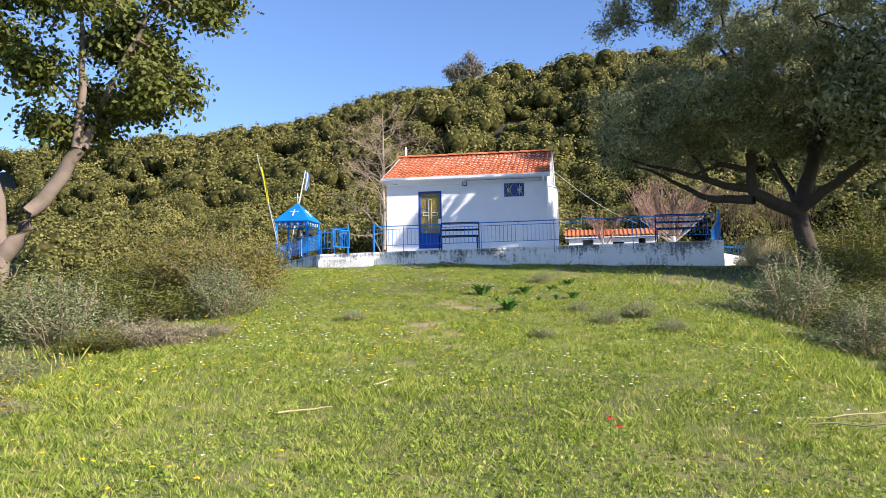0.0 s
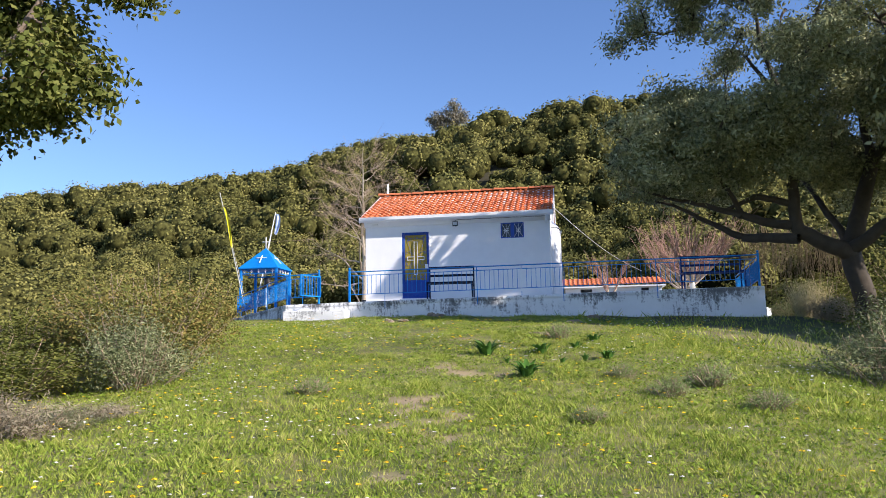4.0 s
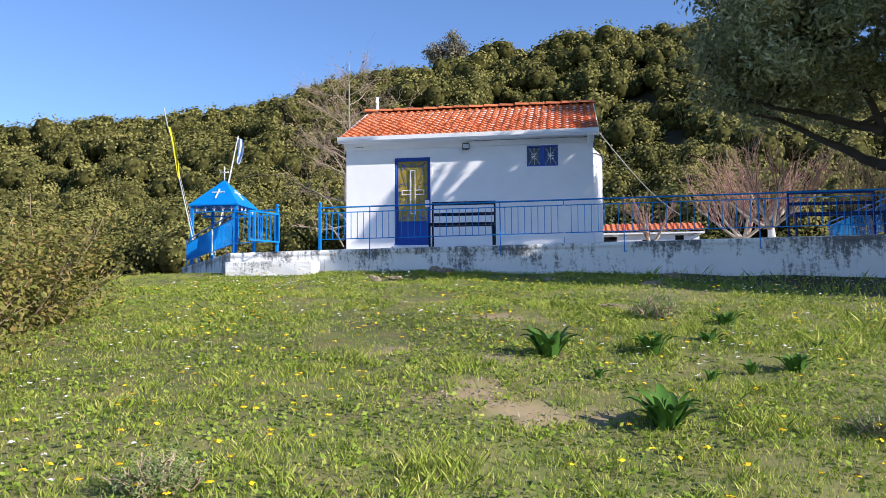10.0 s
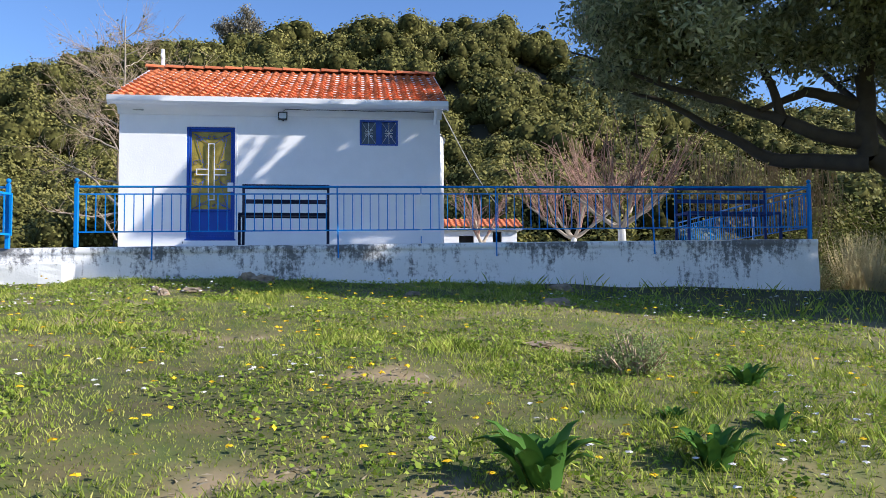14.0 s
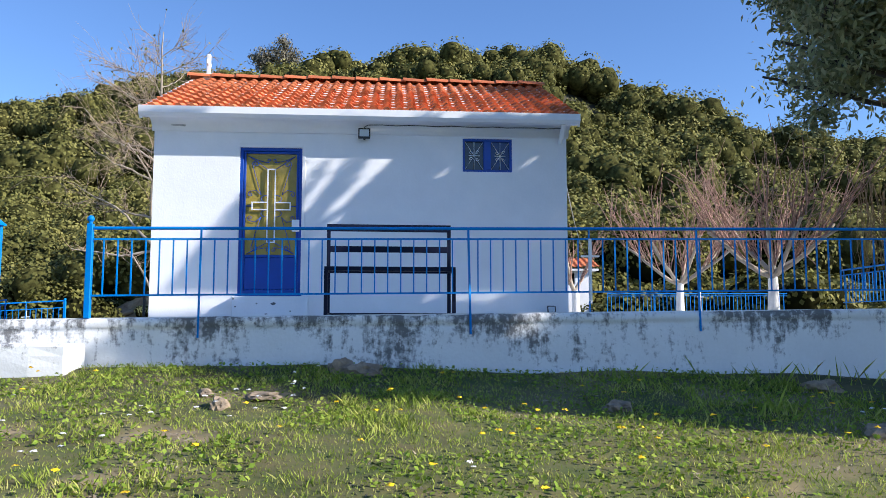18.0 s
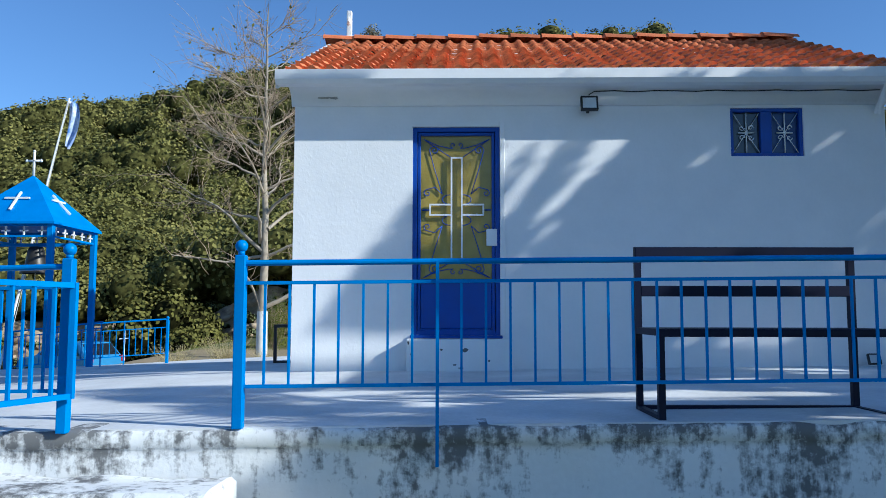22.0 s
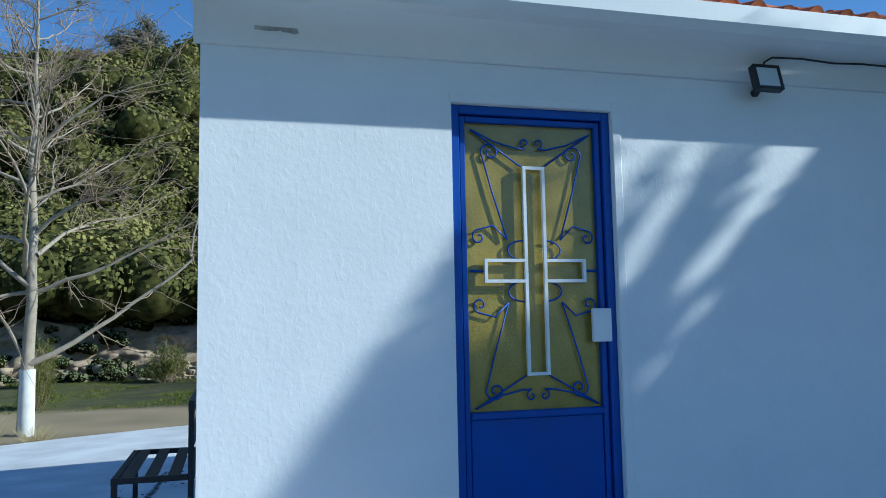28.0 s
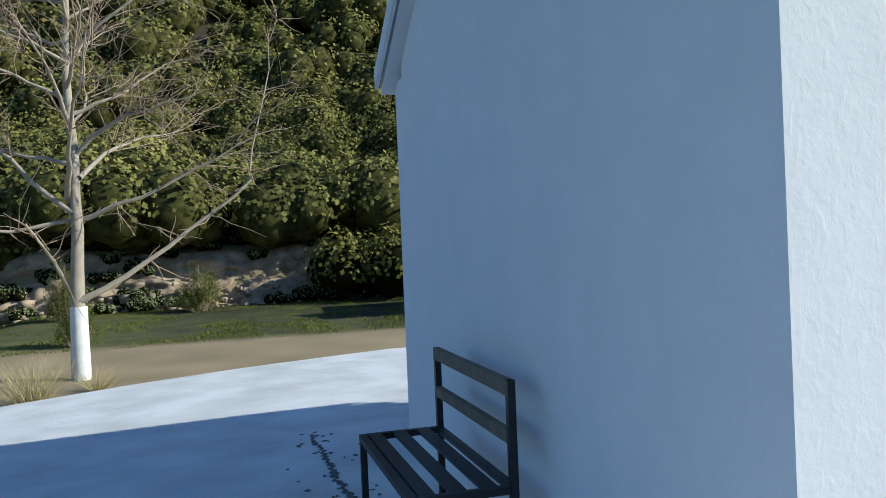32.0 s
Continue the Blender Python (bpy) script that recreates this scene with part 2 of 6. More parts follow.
def ground_z(x, y):
    x, y = np.asarray(x, float), np.asarray(y, float)
    ys, zs = zip(*FRONT)
    z = np.interp(y, ys, zs)
    fr = sm((1 - y) / 5)
    z = z - fr * np.clip((x - 2) / 10, 0, 1.5) * 0.22
    z = z - 1.0 * sm((-2.0 - x) / 9) * sm((0 - y) / 7)
    south = sm((-4.5 - y) / 4)
    z = z - 0.9 * sm((x - 8.8) / 6) * south - 0.8 * sm((x - 11.5) / 5) * sm((3 - y) / 6) * (1 - south)
    z = z - 1.5 * sm((-6.5 - x) / 5) * sm((y - 3) / 7) * sm((36 - y) / 9)
    foot = 26 - 5 * sm((x - 8) / 8)
    xs, hs = zip(*CREST)
    H = np.interp(x, xs, hs)
    up = np.clip((y - foot) / (72 - foot), 0, 1.0)
    z = z + sm((y - foot) / 1.6) * 2.0 + (H - 1.6) * np.sin(up * math.pi / 2) ** 2.6
    z = z - np.clip(y - 74, 0, 500) * 0.13
    return z


def soil(x, y):
    """How bare the lawn is, 0 to 1."""
    s = np.zeros_like(np.asarray(x, float))
    w = (vnoise(x, y, 0.35, 5) - 0.5) * 0.9 + (vnoise(x, y, 0.12, 8) - 0.5) * 0.5
    for cx, cy, rx, ry in BARE:
        d = np.sqrt(((x - cx) / rx) ** 2 + ((y - cy) / ry) ** 2)
        s = np.maximum(s, np.clip((0.8 - d + w * 2.2) * 1.5, 0, 0.85))
    dry = sm((vnoise(x, y, 1.7, 2) * 0.55 + vnoise(x, y, 0.5, 3) * 0.45 - 0.60) / 0.16)
    near = 0.12 + 0.26 * sm((y + 12) / 4)
    return np.clip(np.maximum(s, dry * near), 0, 1)


def lawn_material():
    m = mat("lawn_soil", (0.085, 0.115, 0.028), 0.95, dark=(0.17, 0.145, 0.065), scale=3.5, grain=22, bump=0.8, amount=0.9)
    nt = m.node_tree
    N, L = nt.nodes.new, nt.links.new
    b = nt.nodes["Principled BSDF"]
    base = b.inputs["Base Color"].links[0].from_socket
    fine, fr = N("ShaderNodeTexNoise"), N("ShaderNodeValToRGB")
    fine.inputs["Scale"].default_value, fine.inputs["Detail"].default_value = 18, 9
    fine.inputs["Roughness"].default_value = 0.75
    fr.color_ramp.elements[0].position, fr.color_ramp.elements[1].position = 0.38, 0.62
    fr.color_ramp.elements[0].color, fr.color_ramp.elements[1].color = (0.12, 0.12, 0.12, 1), (1.9, 1.8, 1.7, 1)
    mm_ = N("ShaderNodeMix")
    mm_.data_type, mm_.blend_type = "RGBA", "MULTIPLY"
    mm_.inputs["Factor"].default_value = 1.0
    L(fine.outputs["Fac"], fr.inputs["Fac"])
    L(base, mm_.inputs["A"])
    L(fr.outputs["Color"], mm_.inputs["B"])
    base = mm_.outputs["Result"]
    at = N("ShaderNodeAttribute")
    at.attribute_name = "soil"
    nz, rp = N("ShaderNodeTexNoise"), N("ShaderNodeValToRGB")
    nz.inputs["Scale"].default_value, nz.inputs["Detail"].default_value = 7, 8
    rp.color_ramp.elements[0].color, rp.color_ramp.elements[1].color = (0.30, 0.21, 0.12, 1), (0.52, 0.42, 0.27, 1)
    rp.color_ramp.elements[0].position, rp.color_ramp.elements[1].position = 0.35, 0.65
    L(nz.outputs["Fac"], rp.inputs["Fac"])
    mx = N("ShaderNodeMix")
    mx.data_type = "RGBA"
    L(at.outputs["Fac"], mx.inputs["Factor"])
    L(base, mx.inputs["A"])
    L(rp.outputs["Color"], mx.inputs["B"])
    aw, mw = N("ShaderNodeAttribute"), N("ShaderNodeMix")
    aw.attribute_name = "woods"
    mw.data_type = "RGBA"
    L(aw.outputs["Fac"], mw.inputs["Factor"])
    L(mx.outputs["Result"], mw.inputs["A"])
    mw.inputs["B"].default_value = (0.05, 0.045, 0.025, 1)
    L(mw.outputs["Result"], b.inputs["Base Color"])
    return m


def ground_mesh():
    xs = np.concatenate([np.linspace(-600, -60, 14)[:-1], np.linspace(-60, -20, 24)[:-1], np.linspace(-20, -3, 50)[:-1], np.linspace(-3, 11, 96)[:-1], np.linspace(11, 30, 50)[:-1], np.linspace(30, 70, 24)[:-1], np.linspace(70, 600, 14)])
    ys = np.concatenate([np.linspace(-600, -60, 12)[:-1], np.linspace(-60, -30, 16)[:-1], np.linspace(-30, -4, 160)[:-1], np.linspace(-4, 6, 30)[:-1], np.linspace(6, 32, 70)[:-1], np.linspace(32, 110, 44)[:-1], np.linspace(110, 600, 10)])
    X, Y = np.meshgrid(xs, ys)
    S = soil(X, Y) * (Y < 0)
    S = np.maximum(S, sm((Y - 9.0) / 0.6) * sm((17.3 - Y - 0.05 * X) / 0.8) * (0.55 + 0.45 * vnoise(X, Y, 0.8, 4)) * (X < 9))
    S = np.maximum(S, sm((Y - 25.2) / 1) * sm((29 - Y) / 2) * (X < 7) * (0.4 + 0.6 * vnoise(X, Y, 1.2, 9)))
    Z = ground_z(X, Y) + (vnoise(X, Y, 0.9, 1) - 0.5) * 0.07 * (np.abs(Y + 14) < 20) - S * 0.025
    HILLY = sm((Y - 27) / 2)
    n, m = X.shape
    idx = np.arange(n * m).reshape(n, m)
    F = np.stack([idx[:-1, :-1], idx[:-1, 1:], idx[1:, 1:], idx[1:, :-1]], -1).reshape(-1, 4)
    ob = raw("ground", np.stack([X, Y, Z], -1).reshape(-1, 3), F, lawn_material(), smooth=True)
    ob.data.attributes.new("soil", "FLOAT", "POINT").data.foreach_set("value", S.ravel().astype(np.float32))
    ob.data.attributes.new("woods", "FLOAT", "POINT").data.foreach_set("value", HILLY.ravel().astype(np.float32))
    return tagged(ob, "sloping green lawn with bare soil patches rising to a hill", "ground", kind="structure")


ground = ground_mesh()


# ---- terrace ----
def floor_z(x, y=-4.0):
    """The floor falls off at the gate corner and gently towards the back."""
    u, v, w = -1.0 - x, y - 2.2, float(sm((y + 1) / 5))
    front = 0.012 * x - 0.036 * (u + math.sqrt(u * u + 0.5)) * (1 - 0.7 * w) + 0.01
    d = 0.0375 * (v + math.sqrt(v * v + 0.4))
    return front - 0.5 * (1 - math.exp(-d / 0.45)) * float(sm((6 - x) / 4))


OUTLINE = [(-1.22, -3.89), (11.26, -3.6), (12.0, 3.0), (14.6, 9.8), (11.6, 9.95), (6.0, 11.4), (1.6, 12.1), (-1.0, 11.4), (-2.6, 10.9), (-4.2, 10.2), (-5.2, 8.2), (-6.3, 5.9), (-6.3, 4.0)]
bm = bmesh.new()
prism(OUTLINE, -1.5, 0.0, bm)
for x in (2.0, 3.0, 4.0, 5.0, 6.0, -3.4, -2.6, -2.1, -1.75, -1.5, -1.3, -1.1, -0.9, -0.7, -0.5, -0.25, 0.1, 0.6):
    bmesh.ops.bisect_plane(bm, geom=bm.verts[:] + bm.edges[:] + bm.faces[:], plane_co=(x, 0, 0), plane_no=(1, 0, 0))
for y in np.arange(-3, 12, 0.7):
    bmesh.ops.bisect_plane(bm, geom=bm.verts[:] + bm.edges[:] + bm.faces[:], plane_co=(0, y, 0), plane_no=(0, 1, 0))
for v in bm.verts:
    if v.co.z > -1.0:
        v.co.z = floor_z(v.co.x, v.co.y)
terrace = tagged(obj("terrace", bm, M_FLOOR), "white painted concrete terrace floor, cracked and stained", "terrace", kind="structure")


def rough_wall(name, a, b, top_a, top_b, low, thick, material):
    """A retaining wall with an uneven cast face between two plan points."""
    a, b = Vector((*a, 0)), Vector((*b, 0))
    d = (b - a).normalized()
    out = Vector((d.y, -d.x, 0))
    n = max(8, int((b - a).length / 0.07))
    drop = (0, 0.012, 0.045, 0.08, 0.088, 0.12, 0.17, 0.23, 0.3, 0.37, 0.44, 0.51, 0.58, 0.66, 0.8, 1.0)
    rows = len(drop)
    V, F = [], []
    for k in range(n + 1):
        p = a + (b - a) * (k / n)
        top = top_a + (top_b - top_a) * k / n + 0.012 * (noise.noise(p * 2.1) + noise.noise(p * 7))
        prof = [(-thick, low), (-thick, top - 0.01), (-thick + 0.02, top)]
        for r in range(rows + 1):
            z = top - drop[r] if r < rows else low
            q = Vector((p.x, p.y, z))
            o = 0.016 * noise.noise(q * 3.5) + 0.009 * noise.noise(q * 13) - (0.016 if r == 0 else 0) + 0.02 * r / rows + (0.012 if r < 4 else 0)
            prof.append((o, z if r else top))
        V += [(p.x + out.x * o, p.y + out.y * o, z) for o, z in prof]
    m = rows + 4
    for k in range(n):
        for r in range(m - 1):
            F.append((k * m + r, (k + 1) * m + r, (k + 1) * m + r + 1, k * m + r + 1))
    ob = raw(name, V, F, material, smooth=False)
    return ob


def limewash_material():
    """Whitewash with dark rain streaks from the coping, a dirty foot and flaked spots."""
    m = mat("limewashed_concrete", (0.80, 0.80, 0.79), 0.9, dark=(0.64, 0.64, 0.62), scale=1.6, grain=30, bump=0.7, amount=0.5)
    nt = m.node_tree
    N, L = nt.nodes.new, nt.links.new
    b = nt.nodes["Principled BSDF"]
    base = b.inputs["Base Color"].links[0].from_socket
    tc, mp = N("ShaderNodeTexCoord"), N("ShaderNodeMapping")
    mp.inputs["Scale"].default_value = (4.5, 4.5, 0.8)
    L(tc.outputs["Object"], mp.inputs["Vector"])
    streak, blot, fine = N("ShaderNodeTexNoise"), N("ShaderNodeTexNoise"), N("ShaderNodeTexNoise")
    for nd, s, d in ((streak, 2.2, 9), (blot, 0.75, 6), (fine, 20, 10)):
        nd.inputs["Scale"].default_value, nd.inputs["Detail"].default_value, nd.inputs["Roughness"].default_value = s, d, 0.68
    L(mp.outputs[0], streak.inputs["Vector"])
    L(tc.outputs["Object"], blot.inputs["Vector"])
    L(tc.outputs["Object"], fine.inputs["Vector"])

    def math_node(op, a, c):
        nd = N("ShaderNodeMath")
        nd.operation = op
        for k, v in enumerate((a, c)):
            if isinstance(v, (int, float)):
                nd.inputs[k].default_value = v
            else:
                L(v, nd.inputs[k])
        return nd.outputs[0]

    s = math_node("ADD", math_node("MULTIPLY", streak.outputs["Fac"], 0.6), math_node("MULTIPLY", blot.outputs["Fac"], 1.0))
    s = math_node("ADD", s, math_node("MULTIPLY", fine.outputs["Fac"], 0.5))
    mr = N("ShaderNodeMapRange")
    mr.inputs["From Min"].default_value, mr.inputs["From Max"].default_value, mr.inputs["To Max"].default_value = 1.09, 1.22, 0.9
    sep, hz = N("ShaderNodeSeparateXYZ"), N("ShaderNodeMapRange")
    L(tc.outputs["Object"], sep.inputs[0])
    hz.inputs["From Min"].default_value, hz.inputs["From Max"].default_value, hz.inputs["To Min"].default_value, hz.inputs["To Max"].default_value = -0.42, 0.0, -0.02, 0.12
    L(math_node("SUBTRACT", sep.outputs["Z"], math_node("MULTIPLY", sep.outputs["X"], 0.0128)), hz.inputs["Value"])
    L(math_node("ADD", s, hz.outputs["Result"]), mr.inputs["Value"])
    mx = N("ShaderNodeMix")
    mx.data_type = "RGBA"
    L(mr.outputs["Result"], mx.inputs["Factor"])
    L(base, mx.inputs["A"])
    mx.inputs["B"].default_value = (0.10, 0.10, 0.10, 1)
    L(mx.outputs["Result"], b.inputs["Base Color"])
    return m


M_LIME2 = limewash_material()
wall_front = tagged(rough_wall("wall_front", (-1.22, -3.9), (11.27, -3.61), -0.02, 0.14, -1.5, 0.25, M_LIME2), "whitewashed concrete retaining wall with dark rain stains", "wall", kind="structure")
wall_side = tagged(rough_wall("wall_side", (11.27, -3.61), (12.01, 3.0), 0.14, 0.14, -2.2, 0.25, M_LIME2), "whitewashed terrace side wall", "wall", kind="structure")
wall_slant = tagged(rough_wall("wall_slant", (-6.3, 4.0), (-1.22, -3.9), 0.05, -0.02, -1.6, 0.22, M_LIME2), "low whitewashed parapet wall below a blue railing", "wall", kind="structure")
bm = box(-1.15, -4.32, -0.75, 0.58, -3.9, -0.215, 0.02)
bmesh.ops.subdivide_edges(bm, edges=bm.edges, cuts=5, use_grid_fill=True)
for v in bm.verts:
    v.co += Vector((noise.noise(v.co * 4), noise.noise(v.co * 4 + Vector((9, 0, 0))), noise.noise(v.co * 5 + Vector((0, 7, 0))))) * 0.024
step_block = tagged(obj("entrance_step", bm, M_LIME2), "worn whitewashed concrete step below the gate opening", "step", kind="structure")

# ---- chapel ----
CW, CD, EAVE, RIDGE, RY = 5.9, 4.7, 2.8, 4.16, 2.33
chapel = thing("chapel", "small white plastered chapel with orange tiled roof", "chapel")


def wall_with_holes(x0, x1, z0, z1, holes, y, t):
    """A wall in the xz plane, thick t towards +y, with rectangular openings."""
    xs = sorted({x0, x1, *[h[0] for h in holes], *[h[2] for h in holes]})
    zs = sorted({z0, z1, *[h[1] for h in holes], *[h[3] for h in holes]})
    bm = bmesh.new()

    def inside(x, z):
        return any(h[0] < x < h[2] and h[1] < z < h[3] for h in holes)

    for a, b in zip(xs, xs[1:]):
        for c, d in zip(zs, zs[1:]):
            if not inside((a + b) / 2, (c + d) / 2):
                for yy in (y, y + t):
                    bm.faces.new([bm.verts.new(p) for p in ((a, yy, c), (b, yy, c), (b, yy, d), (a, yy, d))])
    for a, c, b, d in holes:
        for p, q in (((a, c), (b, c)), ((b, c), (b, d)), ((b, d), (a, d)), ((a, d), (a, c))):
            bm.faces.new([bm.verts.new(v) for v in ((p[0], y, p[1]), (q[0], y, q[1]), (q[0], y + t, q[1]), (p[0], y + t, p[1]))])
    for p, q in (((x0, z0), (x1, z0)), ((x1, z0), (x1, z1)), ((x1, z1), (x0, z1)), ((x0, z1), (x0, z0))):
        bm.faces.new([bm.verts.new(v) for v in ((p[0], y, p[1]), (q[0], y, q[1]), (q[0], y + t, q[1]), (p[0], y + t, p[1]))])
    bmesh.ops.remove_doubles(bm, verts=bm.verts, dist=0.0005)
    bmesh.ops.recalc_face_normals(bm, faces=bm.faces)
    return bm


DX0, DX1, DZ0, DZ1 = 1.195, 2.068, 0.36, 2.445
WX0, WX1, WZ0, WZ1 = 4.37, 5.095, 2.14, 2.63
part("front_wall", wall_with_holes(0, CW, -0.2, EAVE, [(DX0, DZ0, DX1, DZ1), (WX0, WZ0, WX1, WZ1)], 0, 0.28), M_PLASTER, chapel)
part("back_wall", box(0.17, CD - 0.28, -0.3, CW, CD, EAVE), M_PLASTER, chapel)


def gable(x0, x1):
    bm = bmesh.new()
    prof = [(0.281, -0.3), (CD - 0.281, -0.3), (CD - 0.281, EAVE + 0.1), (RY, RIDGE - 0.1), (0.281, EAVE + 0.1)]
    a = [bm.verts.new((x0, y, z)) for y, z in prof]
    b = [bm.verts.new((x1, y, z)) for y, z in prof]
    bm.faces.new(a)
    bm.faces.new(b[::-1])
    for k in range(5):
        bm.faces.new((a[k], b[k], b[(k + 1) % 5], a[(k + 1) % 5]))
    bmesh.ops.recalc_face_normals(bm, faces=bm.faces)
    return bm


bm = gable(0, 0.25)
for v in bm.verts:
    v.co.x += 0.036 * v.co.y
part("gable_wall", bm, M_PLASTER, chapel)
part("gable_wall", gable(CW - 0.25, CW), M_PLASTER, chapel)
# the apse: a half round with a small half-cone roof
bm = bmesh.new()
ringpts = [(CW - 0.02 + 0.33 * math.sin(a) * 1.0, RY - 1.15 * math.cos(a)) for a in np.linspace(0, math.pi, 17)]
prism(ringpts, -0.2, 2.62, bm)
part("apse", bm, M_PLASTER, chapel, "rounded white apse")
bm = bmesh.new()
tipv = bm.verts.new((CW + 0.0, RY, 3.05))
rv = [bm.verts.new((CW - 0.02 + (x - CW + 0.02) * 1.12, RY + (y - RY) * 1.06, 2.62)) for x, y in ringpts]
for k in range(len(rv) - 1):
    bm.faces.new((rv[k], rv[k + 1], tipv))
part("apse_roof", bm, M_PLASTER, chapel)
bm = bmesh.new()
COVE = ((0.0, 2.655), (-0.014, 2.665), (-0.022, 2.69), (-0.03, 2.715), (-0.046, 2.735), (-0.07, 2.765), (-0.11, 2.79), (-0.17, 2.805), (-0.24, 2.81), (-0.24, 2.85), (0.0, 2.86))
ends = [[bm.verts.new((x, yy, zz)) for yy, zz in COVE] for x in (-0.03, CW + 0.03)]
for k in range(len(COVE)):
    j = (k + 1) % len(COVE)
    bm.faces.new((ends[0][k], ends[1][k], ends[1][j], ends[0][j])).smooth = k < 8
bm.faces.new(ends[0])
bm.faces.new(ends[1][::-1])
bmesh.ops.recalc_face_normals(bm, faces=bm.faces)
part("cornice", bm, M_PLASTER, chapel, "white coved plaster moulding below the eave")
bm = bmesh.new()
for k, (yy, zz) in enumerate(((-0.242, 2.79), (-0.345, 2.79), (-0.385, 2.83), (-0.385, 2.925), (-0.355, 2.925), (-0.355, 2.85), (-0.242, 2.82))):
    bm.verts.new((-0.12, yy, zz))
    bm.verts.new((CW + 0.12, yy, zz))
bm.verts.ensure_lookup_table()
n = len(bm.verts) // 2
for k in range(n):
    j = (k + 1) % n
    bm.faces.new((bm.verts[2 * k], bm.verts[2 * k + 1], bm.verts[2 * j + 1], bm.verts[2 * j]))
bm.faces.new([bm.verts[2 * k] for k in range(n)])
bm.faces.new([bm.verts[2 * k + 1] for k in range(n)][::-1])
bmesh.ops.recalc_face_normals(bm, faces=bm.faces)
gutter = part("gutter", bm, M_WHITE, chapel, "white sheet-metal gutter along the eave")
bm = bar((CW - 0.1, -0.29, 2.8), (CW - 0.1, -0.1, 2.62), 0.07, sides=10)
bar((CW - 0.1, -0.1, 2.64), (CW - 0.1, -0.06, 2.55), 0.07, bm=bm, sides=10)
part("downpipe", bm, M_WHITE, chapel, "short white downpipe elbow")
# roof deck and verge boards
SL = math.atan2(RIDGE - 2.93, RY + 0.33)
bm = bmesh.new()
for y0, z0 in ((-0.33, 2.9), (CD + 0.05, 2.82)):
    a = [bm.verts.new(p) for p in ((-0.08 + 0.03 * max(0, y0), y0, z0), (CW + 0.08, y0, z0), (CW + 0.08, RY, RIDGE - 0.03), (-0.08 + 0.03 * RY, RY, RIDGE - 0.03))]
    b = [bm.verts.new(v.co - Vector((0, 0, 0.1))) for v in a]
    bm.faces.new(a)
    bm.faces.new(b[::-1])
    for k in range(4):
        bm.faces.new((a[k], b[k], b[(k + 1) % 4], a[(k + 1) % 4]))
bmesh.ops.recalc_face_normals(bm, faces=bm.faces)
part("roof_deck", bm, M_WHITE, chapel)
for xx in (-0.13, CW + 0.1):
    for sgn in (-1, 1):
        y0 = -0.3 if sgn < 0 else CD + 0.05
        bm = bmesh.new()
        prof = [(y0, 2.76), (RY, RIDGE - 0.17), (RY, RIDGE - 0.02), (y0, 2.91)]
        a = [bm.verts.new((xx, y, z)) for y, z in prof]
        b = [bm.verts.new((xx + 0.03, y, z)) for y, z in prof]
        bm.faces.new(a)
        bm.faces.new(b[::-1])
        for k in range(4):
            bm.faces.new((a[k], b[k], b[(k + 1) % 4], a[(k + 1) % 4]))
        for v in bm.verts:
            if xx < 1:
                v.co.x += 0.03 * max(0, v.co.y)
        bmesh.ops.recalc_face_normals(bm, faces=bm.faces)
        part("verge_board", bm, M_WHITE, chapel)

# ---- chapel door ----
door = thing("chapel_door", "blue metal door with amber glass pane and white cross grille", "door")


def ring_frame(x0, z0, x1, z1, w, y0, y1, bevel=0.004):
    bm = box(x0, y0, z0, x0 + w, y1, z1, bevel)
    box(x1 - w, y0, z0, x1, y1, z1, bevel, bm)
    box(x0 + w, y0, z1 - w, x1 - w, y1, z1, bevel, bm)
    box(x0 + w, y0, z0, x1 - w, y1, z0 + w, bevel, bm)
    return bm


part("door_frame", ring_frame(DX0, DZ0, DX1, DZ1, 0.045, 0.02, 0.10), M_DKBLUE, door)
leaf = part("door_leaf", ring_frame(DX0 + 0.05, DZ0 + 0.03, DX1 - 0.05, DZ1 - 0.05, 0.03, 0.04, 0.085), M_DKBLUE, door)
PZ0 = 0.88
part("lower_panel", box(DX0 + 0.082, 0.05, DZ0 + 0.062, DX1 - 0.082, 0.08, PZ0, 0.0048), M_DKBLUE, door)
part("rail_bar", box(DX0 + 0.082, 0.03, PZ0, DX1 - 0.082, 0.09, PZ0 + 0.035, 0.004), M_DKBLUE, door)
M_AMBER = mat("amber_glass", (0.36, 0.27, 0.05), 0.16, dark=(0.22, 0.165, 0.025), scale=7, grain=90, bump=0.5, amount=0.6, spec=0.6)
part("pane", box(DX0 + 0.075, 0.072, PZ0 + 0.03, DX1 - 0.075, 0.078, DZ1 - 0.075), M_AMBER, door, "textured amber glass")
cx, cz0, cz1, ch = (DX0 + DX1) / 2 + 0.005, 1.085, 2.145, 1.61
bm = bmesh.new()
W = 0.016
for x0, z0, x1, z1 in ((cx - 0.06, cz0, cx - 0.06 + W, cz1), (cx + 0.06 - W, cz0, cx + 0.06, cz1), (cx - 0.06 + W, cz1 - W, cx + 0.06 - W, cz1), (cx - 0.06 + W, cz0, cx + 0.06 - W, cz0 + W),
                       (cx - 0.275, ch - 0.06, cx - 0.275 + W, ch + 0.06), (cx + 0.275 - W, ch - 0.06, cx + 0.275, ch + 0.06),
                       (cx - 0.275 + W, ch + 0.06 - W, cx - 0.06, ch + 0.06), (cx - 0.275 + W, ch - 0.06, cx - 0.06, ch - 0.06 + W),
                       (cx + 0.06, ch + 0.06 - W, cx + 0.275 - W, ch + 0.06), (cx + 0.06, ch - 0.06, cx + 0.275 - W, ch - 0.06 + W)):
    box(x0, 0.03, z0, x1, 0.05, z1, 0, bm)
